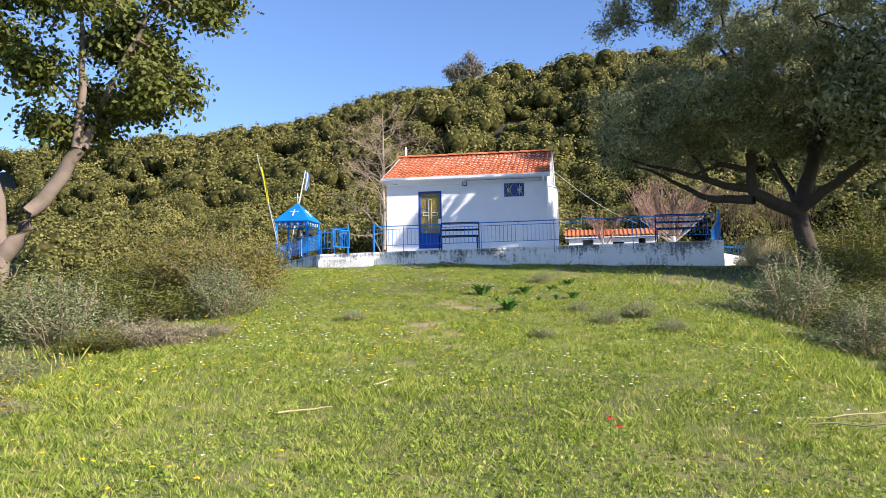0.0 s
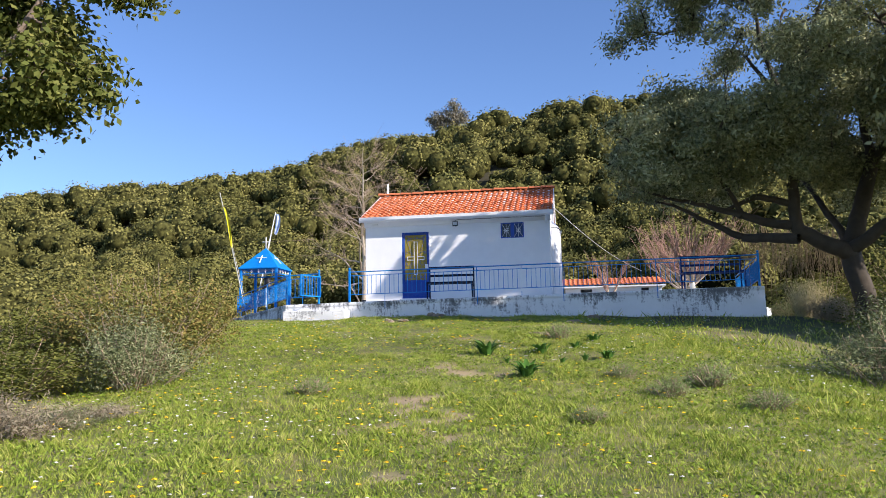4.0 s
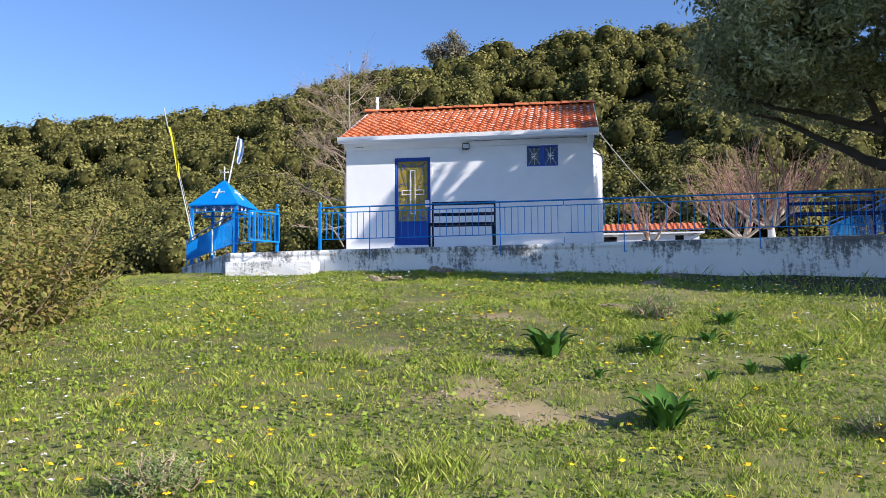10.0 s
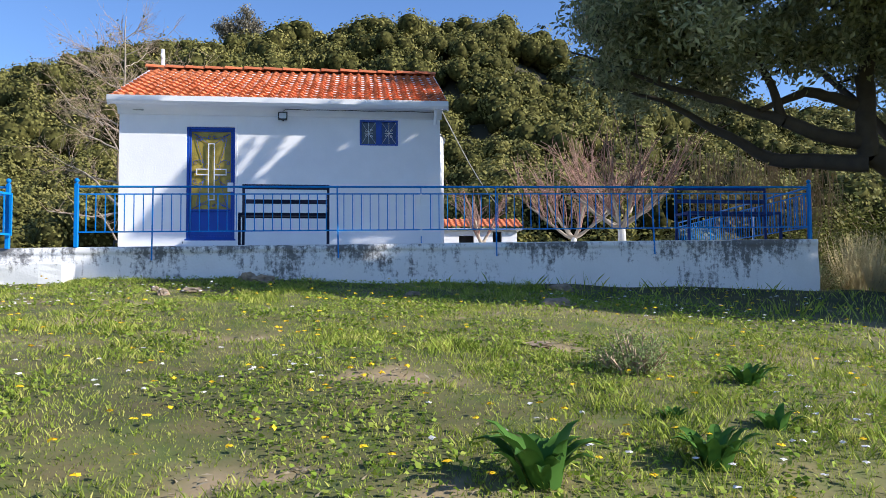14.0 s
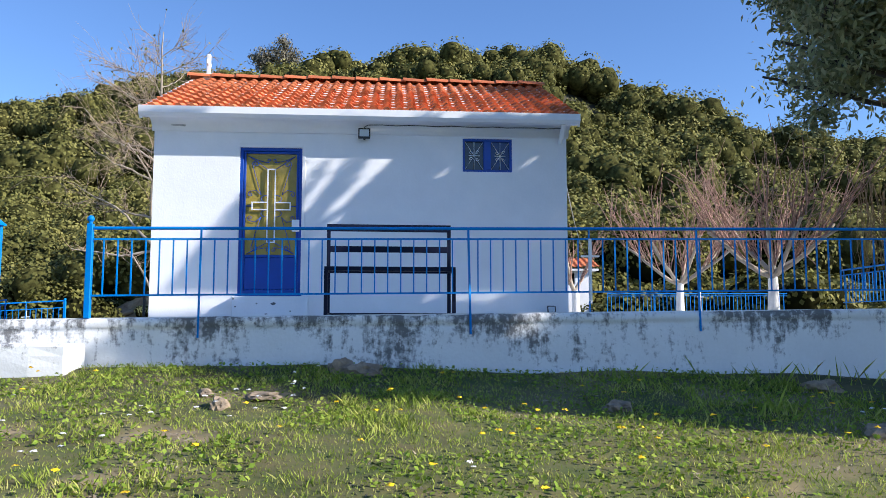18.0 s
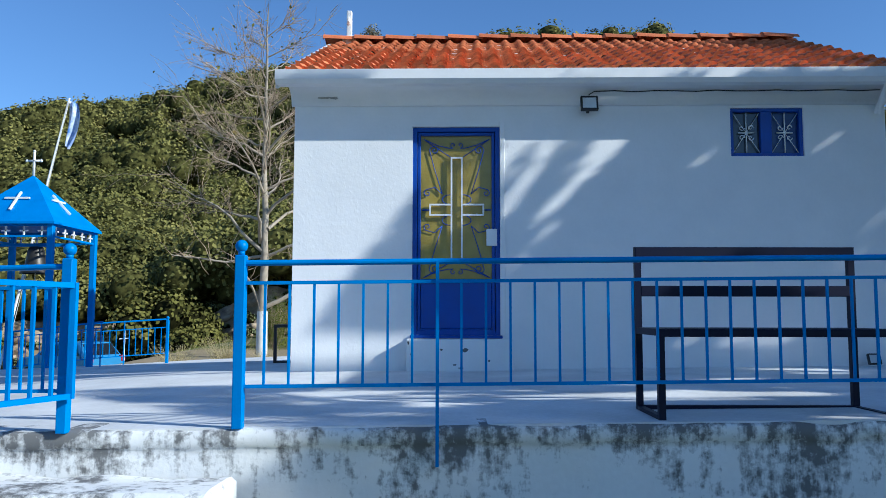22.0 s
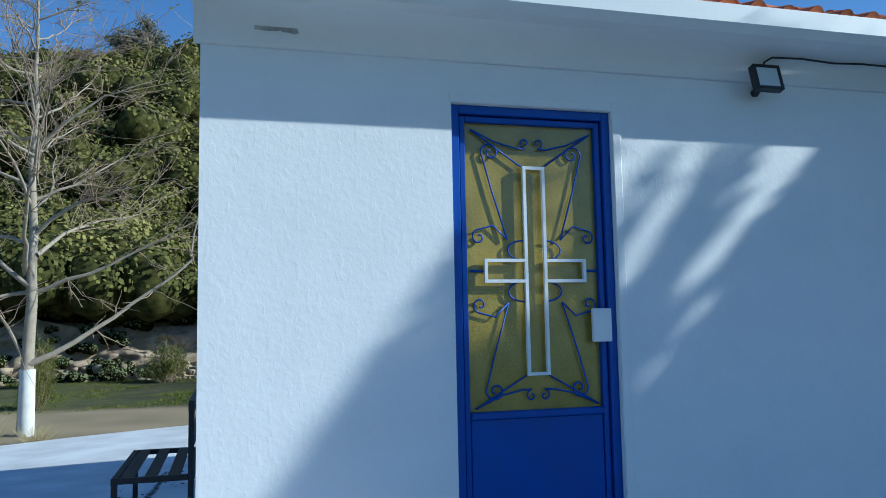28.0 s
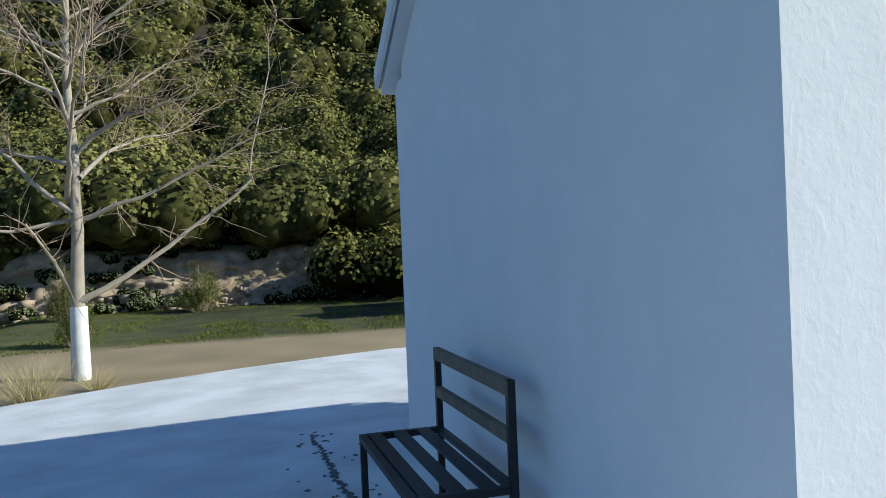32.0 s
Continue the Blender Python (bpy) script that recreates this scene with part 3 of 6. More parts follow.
part("white_cross", bm, M_WHITE, door, "white metal outline cross")


def tube(points, r, sides=5, bm=None):
    """A thin rod along a line of points."""
    bm = bm or bmesh.new()
    pts = [Vector(p) for p in points]
    rings = []
    for k, p in enumerate(pts):
        d = (pts[min(k + 1, len(pts) - 1)] - pts[max(k - 1, 0)]).normalized()
        u = d.cross(Vector((0, 1, 0)) if abs(d.y) < 0.9 else Vector((1, 0, 0))).normalized()
        v = d.cross(u)
        rr = r[k] if isinstance(r, (list, tuple)) else r
        rings.append([bm.verts.new(p + (u * math.cos(a) + v * math.sin(a)) * rr) for a in [2 * math.pi * s / sides for s in range(sides)]])
    for a, b in zip(rings, rings[1:]):
        for s in range(sides):
            f = bm.faces.new((a[s], a[(s + 1) % sides], b[(s + 1) % sides], b[s]))
            f.smooth = True
    bm.faces.new(rings[0][::-1])
    bm.faces.new(rings[-1])
    return bm


def spiral(c, r0, turns, a0, y, sgn=1):
    return [(c[0] + r0 * (1 - 0.8 * k / 22) * math.cos(a0 + sgn * turns * 2 * math.pi * k / 22), y, c[1] + r0 * (1 - 0.8 * k / 22) * math.sin(a0 + sgn * turns * 2 * math.pi * k / 22)) for k in range(23)]


for sx in (-1, 1):
    for sz in (-1, 1):
        yb = 0.055
        zc = cz1 if sz > 0 else cz0
        corner = (cx + sx * 0.33, yb, 2.33 if sz > 0 else 0.93)
        p0 = (cx + sx * 0.06, yb, zc)
        part("scroll", tube([p0, corner], 0.0048), M_DKBLUE, door)
        knee = (cx + sx * 0.145, yb, ch + sz * 0.16)
        tip = (cx + sx * 0.27, zc + sz * 0.07)
        sp = spiral((tip[0] - sx * 0.045, tip[1]), 0.05, 1.25, 0 if sx > 0 else math.pi, yb, sx * sz)
        part("scroll", tube([knee, (cx + sx * 0.22, yb, (knee[2] + tip[1]) / 2 + sz * 0.02)] + sp, 0.0048), M_DKBLUE, door)
        sp2 = spiral((cx + sx * 0.295, ch + sz * 0.17), 0.04, 1.1, math.pi / 2 * sz, yb, -sx * sz)
        part("scroll", tube([knee, (cx + sx * 0.22, yb, ch + sz * 0.23)] + sp2, 0.0048), M_DKBLUE, door)
        part("scroll", tube([(cx + sx * 0.06 + sx * 0.085 * math.sin(a), yb, ch + sz * 0.105 + sz * 0.05 * math.cos(a)) for a in np.linspace(0, math.pi, 9)], 0.0048), M_DKBLUE, door)
        zz = 2.27 if sz > 0 else 0.985
        part("scroll", tube([corner, (cx + sx * 0.2, yb, corner[2] - sz * 0.06), (cx + sx * 0.08, yb, zz - sz * 0.03)] + spiral((cx + sx * 0.035, zz), 0.03, 1, -math.pi / 2 * sz, yb, sx * sz), 0.0048), M_DKBLUE, door)
    part("scroll", tube([(cx + sx * 0.275, 0.055, ch), (cx + sx * 0.345, 0.055, ch)], 0.007), M_DKBLUE, door)
part("lock_plate", box(DX1 - 0.135, 0.015, 1.245, DX1 - 0.03, 0.04, 1.415, 0.004), M_WHITE, door, "white lock cover plate")
part("reveal", box(DX1 + 0.002, -0.012, DZ0, DX1 + 0.05, 0.0, DZ1 + 0.05, 0.004), M_PLASTER, chapel, "white plaster edge beside the door")
part("reveal", box(DX0 - 0.01, -0.012, DZ1 + 0.002, DX1 + 0.002, 0.0, DZ1 + 0.05, 0.004), M_PLASTER, chapel, "white plaster edge above the door")
part("threshold", box(DX0 - 0.02, -0.03, DZ0 - 0.03, DX1 + 0.02, 0.2, DZ0, 0.0048), M_DKBLUE, door)
bm = box(DX0 - 0.05, -0.14, 0.0, DX1 + 0.12, 0.02, DZ0 - 0.032, 0.012)
door_step = tagged(obj("door_step", bm, M_PLASTER), "white plastered step below the door, chipped", "step", kind="structure")

# chipped spots in the plaster, a flaked piece of cornice and the crack in the floor
M_CHIP = mat("bare_render", (0.14, 0.14, 0.14), 0.95, dark=(0.06, 0.06, 0.06), scale=20, grain=90, bump=0.6)


M_FLAKE = mat("flaked_plaster", (0.52, 0.52, 0.51), 0.95, dark=(0.26, 0.26, 0.26), scale=24, grain=90, bump=0.8, amount=0.9)


def chip(parent, x, y, z, w, h, seed, up=False, material=M_CHIP):
    r = random.Random(seed)
    pts = [(w * (0.6 + 0.5 * r.random()) * math.cos(a), h * (0.6 + 0.5 * r.random()) * math.sin(a)) for a in np.linspace(0, 2 * math.pi, 12)[:-1]]
    bm = bmesh.new()
    if up:
        prism([(x + a, y + b) for a, b in pts], z, z + 0.003, bm)
    else:
        lo = [bm.verts.new((x + a, y, z + b)) for a, b in pts]
        hi = [bm.verts.new((x + a, y - 0.003, z + b)) for a, b in pts]
        bm.faces.new(hi)
        for k in range(len(pts)):
            bm.faces.new((lo[k], lo[(k + 1) % len(pts)], hi[(k + 1) % len(pts)], hi[k]))
        bmesh.ops.recalc_face_normals(bm, faces=bm.faces)
    part("chip", bm, material, parent)


for k, (x, z, w, h) in enumerate(((1.49, 0.225, 0.014, 0.012), (1.72, 0.222, 0.04, 0.022), (1.62, 0.08, 0.025, 0.008), (1.68, 0.05, 0.03, 0.009), (1.17, 0.29, 0.012, 0.02), (1.2, 0.18, 0.015, 0.01), (1.95, 0.12, 0.012, 0.012))):
    chip(door_step, x, -0.14, z, w, h, k)
for k, (x, z, w, h) in enumerate(((0.3, 2.745, 0.09, 0.03), (0.4, 2.735, 0.05, 0.022))):
    chip(chapel, x, -0.05, z, w, h, 20 + k, material=M_FLAKE)
rc_ = random.Random(8)
V, F = [], []
n = 60
for k in range(n):
    y = 5.7 - 3.6 * k / n
    x = -0.55 + 0.1 * noise.noise(Vector((y * 1.7, 0, 0))) + 0.05 * noise.noise(Vector((y * 6, 3, 0))) + 0.03 * (k % 2)
    w = 0.012 + 0.035 * abs(noise.noise(Vector((y * 3.3, 8, 0))))
    V += [(x - w, y, floor_z(x - w, y) + 0.005), (x + w, y + rc_.uniform(-0.02, 0.02), floor_z(x + w, y) + 0.005)]
    if k:
        F.append((2 * k - 2, 2 * k - 1, 2 * k + 1, 2 * k))
raw("crack", V, F, M_CHIP, terrace)["label"] = "dark ragged crack in the floor paint"
for k in range(46):
    y = rc_.uniform(2.2, 5.9)
    x = -0.5 + rc_.gauss(0, 0.16)
    if x < -0.03 + 0.036 * y:
        chip(terrace, x, y, floor_z(x, y) + 0.002, rc_.uniform(0.008, 0.03), rc_.uniform(0.008, 0.03), 40 + k, True)

# ---- chapel window ----
window = thing("chapel_window", "small blue framed window with two panes and white grilles", "window")
part("window_frame", ring_frame(WX0, WZ0, WX1, WZ1, 0.035, 0.02, 0.1), M_DKBLUE, window)
xm = (WX0 + WX1) / 2
part("mullion", box(xm - 0.055, 0.02, WZ0 + 0.035, xm + 0.055, 0.1, WZ1 - 0.035, 0.004), M_DKBLUE, window)
M_DARKGLASS = mat("dark_glass", (0.03, 0.035, 0.04), 0.08, dark=(0.05, 0.06, 0.07), scale=3, grain=20, bump=0.0, spec=0.6)
M_BLUEPANE = mat("blue_panel", (0.02, 0.05, 0.16), 0.2, dark=(0.015, 0.03, 0.1), scale=4, grain=30, bump=0.05)
for side, pm in ((0, M_DARKGLASS), (1, M_BLUEPANE)):
    x0 = WX0 + 0.035 if side == 0 else xm + 0.055
    x1 = xm - 0.055 if side == 0 else WX1 - 0.035
    part("pane", box(x0, 0.07, WZ0 + 0.035, x1, 0.076, WZ1 - 0.035), pm, window)
    mx_, mz = (x0 + x1) / 2, (WZ0 + WZ1) / 2
    bm = tube([(mx_, 0.045, WZ0 + 0.04), (mx_, 0.045, WZ1 - 0.04)], 0.006)
    tube([(mx_ - 0.08, 0.045, mz), (mx_ + 0.08, 0.045, mz)], 0.008, bm=bm)
    for s1 in (-1, 1):
        tube([(mx_ - 0.13, 0.045, mz + s1 * 0.2), (mx_, 0.045, mz), (mx_ + 0.13, 0.045, mz + s1 * 0.2)], 0.005, bm=bm)
        tube(spiral((mx_ + s1 * 0.045, mz + 0.05), 0.03, 1, 0, 0.045, s1), 0.005, bm=bm)
        tube(spiral((mx_ + s1 * 0.045, mz - 0.05), 0.03, 1, 0, 0.045, -s1), 0.005, bm=bm)
    part("grille", bm, M_WHITE, window, "white wrought-iron star grille")


# ---- floodlights, cable, roof cross, wire ----
M_BLACK = mat("black_metal", (0.015, 0.015, 0.018), 0.45, dark=(0.03, 0.03, 0.03), bump=0.05)
M_GLASSW = mat("frosted_lens", (0.62, 0.66, 0.68), 0.2, dark=(0.5, 0.54, 0.56), scale=8, bump=0.0)


def floodlight(m):
    e = thing("floodlight", "small black outdoor floodlight fixed to the white wall", "floodlight", "wall floodlights")
    part("housing", ring_frame(-0.085, -0.075, 0.085, 0.075, 0.018, -0.05, 0.0), M_BLACK, e)
    part("lens", box(-0.068, -0.042, -0.058, 0.068, -0.01, 0.058), M_GLASSW, e, "frosted white lens")
    bm = bar((0, 0.0, 0), (0.0, 0.1, -0.03), 0.03)
    part("bracket", bm, M_BLACK, e)
    e.matrix_basis = m
    return e


floodlight(pose(2.948, -0.1, 2.64, -14, 0, 0))
floodlight(pose(-0.03, 2.2, 3.43, -10, 0, -90))
spot = floodlight(pose(5.62, -0.12, 0.14, -20, 0, 0) @ Matrix.Diagonal((0.7, 0.7, 0.7, 1)))
tagged(spot, "small black floodlight low on the chapel wall", "floodlight", "wall floodlights")
cab = thing("eave_cable", "thin black cable stapled under the eave", "cable")
part("strand", tube([(2.95, -0.1, 2.7), (2.95, -0.11, 2.74), (3.0, -0.115, 2.77)] + [(3.0 + 0.2 * k, -0.115, 2.772 + 0.006 * math.sin(k * 2.3)) for k in range(1, 15)], 0.006), M_BLACK, cab)
rc = thing("roof_cross", "small white concrete cross on the roof ridge", "cross")
bm = box(0.17, RY - 0.03, RIDGE, 0.24, RY + 0.03, RIDGE + 0.42, 0.012)
box(0.185, RY - 0.13, RIDGE + 0.22, 0.225, RY + 0.13, RIDGE + 0.3, 0.012, bm)
part("cross", bm, M_WHITE, rc)
part("foot", box(0.12, RY - 0.06, RIDGE - 0.05, 0.29, RY + 0.06, RIDGE + 0.07, 0.012), M_WHITE, rc)
M_GALV = mat("galvanised_wire", (0.5, 0.5, 0.48), 0.5, 0.6, bump=0.0)
wire = thing("overhead_wire", "slack grey wire from the chapel gable to the shed", "wire")
part("strand", tube([Vector((5.98, 1.2, 3.3)).lerp(Vector((9.9, 14.4, 2.35)), k / 12) - Vector((0, 0, 0.25 * math.sin(math.pi * k / 12))) for k in range(13)], 0.012), M_GALV, wire)


# ---- benches ----
M_WOOD = mat("weathered_slat", (0.20, 0.17, 0.12), 0.7, dark=(0.09, 0.075, 0.06), scale=9, grain=80, amount=0.8)


def bench(length, m, slat_mat, frame_mat, label, group):
    """Origin at the middle of the seat's foot at the back; it faces -y."""
    e = thing("bench", label, "bench", group)
    h = length / 2
    part("back_slat", box(-h, -0.02, 0.85, h, 0.02, 0.92, 0.004), slat_mat, e)
    part("back_slat", box(-h + 0.03, -0.02, 0.64, h - 0.03, 0.02, 0.70, 0.004), slat_mat, e)
    for k in range(3):
        part("seat_slat", box(-h + 0.03, -0.42 + 0.14 * k, 0.445, h - 0.03, -0.345 + 0.14 * k, 0.465, 0.003), frame_mat, e)
    part("seat_front_bar", box(-h, -0.47, 0.425, h, -0.43, 0.465, 0.003), frame_mat, e)
    part("seat_back_bar", box(-h + 0.03, -0.02, 0.43, h - 0.03, 0.02, 0.465, 0.003), frame_mat, e)
    part("floor_bar", box(-h, -0.02, 0.0, h, 0.015, 0.032, 0.003), frame_mat, e)
    for s in (-1, 1):
        x = s * (h - 0.016)
        part("back_leg", bar((x, 0, 0), (x, 0, 0.92), 0.035), frame_mat, e)
        part("front_leg", bar((x, -0.45, 0), (x, -0.45, 0.445), 0.035), frame_mat, e)
        part("foot_bar", box(x - 0.017, -0.43, 0.0, x + 0.017, -0.02, 0.03), frame_mat, e)
        part("side_bar", box(x - 0.017, -0.43, 0.43, x + 0.017, -0.02, 0.465), frame_mat, e)
    e.matrix_basis = m
    return e


bench(1.24, pose(3.28, -3.26, 0.03, 0, 0, 1), M_NAVY, M_NAVY, "navy painted steel bench with slatted back by the railing", "terrace benches")
bench(1.2, pose(-0.09, 2.22, floor_z(-0.3, 2.22), 0, 0, -90), M_WOOD, M_BLACK, "black steel bench with weathered wooden slats against the white wall", "terrace benches")
# dark blue paint, darkened further in place of the evergreen tree's shade
M_DEEP = mat("shaded_blue_paint", (0.006, 0.03, 0.16), 0.5, dark=(0.008, 0.02, 0.09), scale=4, grain=60, bump=0.05, spec=0.2)
bench(1.55, pose(10.15, -2.75, 0.13, 0, 0, 1), M_DEEP, M_DEEP, "dark blue slatted steel bench near the terrace corner", "terrace benches")


# ---- railings ----
def railing(name, a, b, posts, label, group, ball_posts=(), spacing=0.122, crosses=(), thin=(), top=0.80, mid=0.70, low=0.19, lean=True, heavy=False):
    """A run of blue railing between two floor points: tubes, balusters and posts as parts."""
    e = thing(name, label, "railing", group)
    a, b = Vector(a), Vector(b)
    L, d = (b - a).length, (b - a).normalized()
    up = Vector((0, 0, 1))

    def at(s, z):
        return a + d * s + up * z

    part("top_rail", bar(at(0, top), at(L, top), 0.03, sides=10), M_BLUE, e)
    part("middle_rail", bar(at(0, mid), at(L, mid), 0.017), M_BLUE, e)
    part("bottom_rail", bar(at(0, low), at(L, low), 0.017), M_BLUE, e)
    n = max(1, round(L / spacing))
    one = None
    for k in range(1, n):
        if any(abs(k * L / n - p) < 0.03 for p in posts):
            continue
        if one is None:
            one = part("baluster", bar((0, 0, low), (0, 0, mid), 0.012), M_BLUE, e)
            one.location = at(k * L / n, 0)
        else:
            o = new("baluster", one.data)
            o.parent, o.location = e, at(k * L / n, 0)
    side = Vector((d.y, -d.x, 0))
    for k, p in enumerate(posts):
        tilt = 0.015 * ((k % 3) - 1) if lean else 0
        if p in ball_posts:
            q = at(p, 0)
            part("post", box(q.x - 0.026, q.y - 0.026, q.z - 0.015, q.x + 0.026, q.y + 0.026, q.z + 0.84, 0.004), M_BLUE, e)
            bm = bar(at(p, 0.84), at(p, 0.86), 0.035, sides=12)
            ball(at(p, 0.885), 0.032, bm, 18, 12)
            part("ball_finial", bm, M_BLUE, e)
        elif p in thin:
            part("post", bar(at(p, -0.02), at(p, top), 0.014), M_BLUE, e)
        else:
            out = side * 0.05 if lean else Vector()
            part("post", bar(at(p + tilt, -0.2 if lean else 0) + out, at(p, top) + out * 0.15, 0.017), M_BLUE, e)
        if p in crosses:
            q = at(p, 0) - side * 0.0
            bm = bar(q + side * 0.03 + up * 0.1, q + side * 0.03 + up * 0.70, 0.026)
            bar(q + side * 0.03 - d * 0.09 + up * 0.53, q + side * 0.03 + d * 0.09 + up * 0.53, 0.018, bm=bm)
            part("cross", bm, M_WHITE, e, "white painted cross")
    return e


RAILG = "terrace railings"
d0 = Vector((0.575, -3.86, 0.02))
railing("front_railing", d0, (11.2, -3.56, 0.14), [0, 0.98, 3.45, 4.63, 5.71, 8.07, 10.6], "long blue steel railing along the terrace front", RAILG, ball_posts=(0, 10.6), thin=(4.63,), crosses=(4.63,))
railing("side_railing", (11.2, -3.5, 0.14), (11.9, 3.0, 0.14), [2.2, 4.4, 6.5], "blue steel railing along the terrace side", RAILG, crosses=(2.2,))
railing("gate_side_railing", (-1.2, -3.84, -0.02), (-0.27, -3.9, 0.0), [0.02, 0.46, 0.93], "short blue railing beside the gate opening", RAILG, ball_posts=(0.93,), lean=False)
railing("slanted_railing", (-5.95, 3.6, 0.04), (-1.25, -3.7, -0.02), [0.03, 3.0, 5.8, 8.6], "blue steel railing on the slanted parapet", RAILG, lean=False, crosses=(5.8,))
railing("rear_railing", (-4.15, 7.8, -0.4), (-5.6, 7.3, -0.5), [0, 0.8, 1.5], "short blue railing at the terrace rear", RAILG, ball_posts=(0,), lean=False, crosses=(0.8,), top=0.86)
railing("back_fence", (9.3, 9.6, 0.1), (14.4, 9.7, 0.12), [0, 1.3, 2.6, 3.9, 5.0], "bright blue railing along the back of the terrace", RAILG, lean=False, spacing=0.11, crosses=(2.6,), top=0.62, mid=0.56, low=0.06)
railing("belfry_railing", (-6.1, 5.75, -0.55), (-4.5, 5.72, -0.38), [0.02, 0.8, 1.58], "blue railing behind the belfry", RAILG, lean=False)
gate = thing("gate_leaf", "open blue steel gate leaf swung out from its post", "gate")
g0, g1 = Vector((-0.215, -3.955, 0.0)), Vector((-0.5, -4.7, 0.0))
for nm, z in (("top_bar", 0.705), ("bottom_bar", 0.17)):
    part(nm, bar(g0 + Vector((0, 0, z)), g1 + Vector((0, 0, z)), 0.026), M_BLUE, gate)
for p in (g0, g1):
    part("stile", bar(p + Vector((0, 0, 0.157)), p + Vector((0, 0, 0.718)), 0.03), M_BLUE, gate)
for k in range(1, 7):
    p = g0.lerp(g1, k / 7)
    part("baluster", bar(p + Vector((0, 0, 0.183)), p + Vector((0, 0, 0.692)), 0.016), M_BLUE, gate)
for z in (0.28, 0.62):
    part("hinge", bar(g0 + Vector((-0.014, 0.022, z)), g0 + Vector((-0.014, 0.022, z + 0.09)), 0.022, sides=10), M_BLUE, gate)
part("latch", box(g1.x - 0.03, g1.y - 0.03, 0.41, g1.x + 0.03, g1.y - 0.016, 0.47, 0.003), M_BLUE, gate)

# ---- belfry ----
belfry = thing("belfry", "bright blue steel belfry with pyramid roof and white crosses", "belfry")
BX, BY, BH = -5.36, 4.87, 0.71
bz = -0.42
for sx in (-1, 1):
    for sy in (-1, 1):
        part("post", box(BX + sx * BH - 0.045, BY + sy * BH - 0.045, bz - 0.3, BX + sx * BH + 0.045, BY + sy * BH + 0.045, 1.98, 0.006), M_BLUE, belfry)
bm = bmesh.new()
apex = bm.verts.new((BX, BY, 2.84))
ev = [bm.verts.new((BX + sx * (BH + 0.09), BY + sy * (BH + 0.09), 1.98)) for sx, sy in ((-1, -1), (1, -1), (1, 1), (-1, 1))]
lo = [bm.verts.new(v.co - Vector((0, 0, 0.035))) for v in ev]
for k in range(4):
    j = (k + 1) % 4
    bm.faces.new((ev[k], ev[j], apex))
    bm.faces.new((lo[k], lo[j], ev[j], ev[k]))
bm.faces.new(lo[::-1])
bmesh.ops.recalc_face_normals(bm, faces=bm.faces)
roof_b = part("roof", bm, M_BLUE, belfry, "blue sheet-metal pyramid roof")
for ax in (0, 1):
    nrm = Vector((0, -1, 0)) if ax == 0 else Vector((1, 0, 0))
    tang = Vector((1, 0, 0)) if ax == 0 else Vector((0, 1, 0))
    upv = (Vector((BX, BY, 2.84)) - (Vector((BX, BY, 1.98)) + nrm * (BH + 0.09))).normalized()
    c = Vector((BX, BY, 1.98)) + nrm * (BH + 0.09) + upv * 0.5 + tang.cross(upv) * (0.02 if ax == 0 else 0.02)
    bm = bar(c - upv * 0.24, c + upv * 0.2, 0.03)
    bar(c - tang * 0.2 + upv * 0.05, c + tang * 0.2 + upv * 0.05, 0.03, bm=bm)
    part("roof_cross", bm, M_WHITE, roof_b, "white flat cross on the roof")
for face in range(4):
    rz = Matrix.Rotation(face * math.pi / 2, 4, "Z")
    p0, p1 = rz @ Vector((-BH, -BH, 0)), rz @ Vector((BH, -BH, 0))
    base = Vector((BX, BY, 0))
    part("frieze_bar", bar(base + p0 + Vector((0, 0, 1.76)), base + p1 + Vector((0, 0, 1.76)), 0.03), M_BLUE, belfry)
    part("frieze_bar", bar(base + p0 + Vector((0, 0, 1.93)), base + p1 + Vector((0, 0, 1.93)), 0.03), M_BLUE, belfry)
    for k in range(5):
        q = base + p0.lerp(p1, (k + 0.5) / 5) + Vector((0, 0, 1.845))
        dd = (p1 - p0).normalized()
        bm = bar(q - Vector((0, 0, 0.07)), q + Vector((0, 0, 0.07)), 0.022)
        bar(q - dd * 0.065, q + dd * 0.065, 0.022, bm=bm)
        part("frieze_cross", bm, M_WHITE, belfry, "small white ornament cross")
bm = bar((BX, BY, 2.82), (BX, BY, 3.24), 0.03)
bar((BX - 0.12, BY, 3.08), (BX + 0.12, BY, 3.08), 0.03, bm=bm)
for p in ((BX - 0.12, BY, 3.08), (BX + 0.12, BY, 3.08), (BX, BY, 3.24)):
    ball(p, 0.025, bm, 8, 6)
part("top_cross", bm, M_WHITE, belfry, "white cross at the apex")
M_BRONZE = mat("dark_bronze", (0.06, 0.055, 0.05), 0.45, 0.7, dark=(0.10, 0.10, 0.09))
prof = [(0.03, 0.0), (0.10, -0.01), (0.13, -0.07), (0.145, -0.2), (0.17, -0.33), (0.225, -0.42), (0.235, -0.45), (0.2, -0.45)]
bm = bmesh.new()
rings = [[bm.verts.new((BX + 0.1 + r * math.cos(a), BY + r * math.sin(a), 1.66 + z)) for a in np.linspace(0, 2 * math.pi, 21)[:-1]] for r, z in prof]
for a, b in zip(rings, rings[1:]):
    for s in range(20):
        bm.faces.new((a[s], a[(s + 1) % 20], b[(s + 1) % 20], b[s])).smooth = True
bm.faces.new(rings[0][::-1])
part("bell", bm, M_BRONZE, belfry, "dark bronze bell")
part("bell_beam", bar((BX - BH, BY, 1.68), (BX + BH, BY, 1.68), 0.05), M_BLUE, belfry)
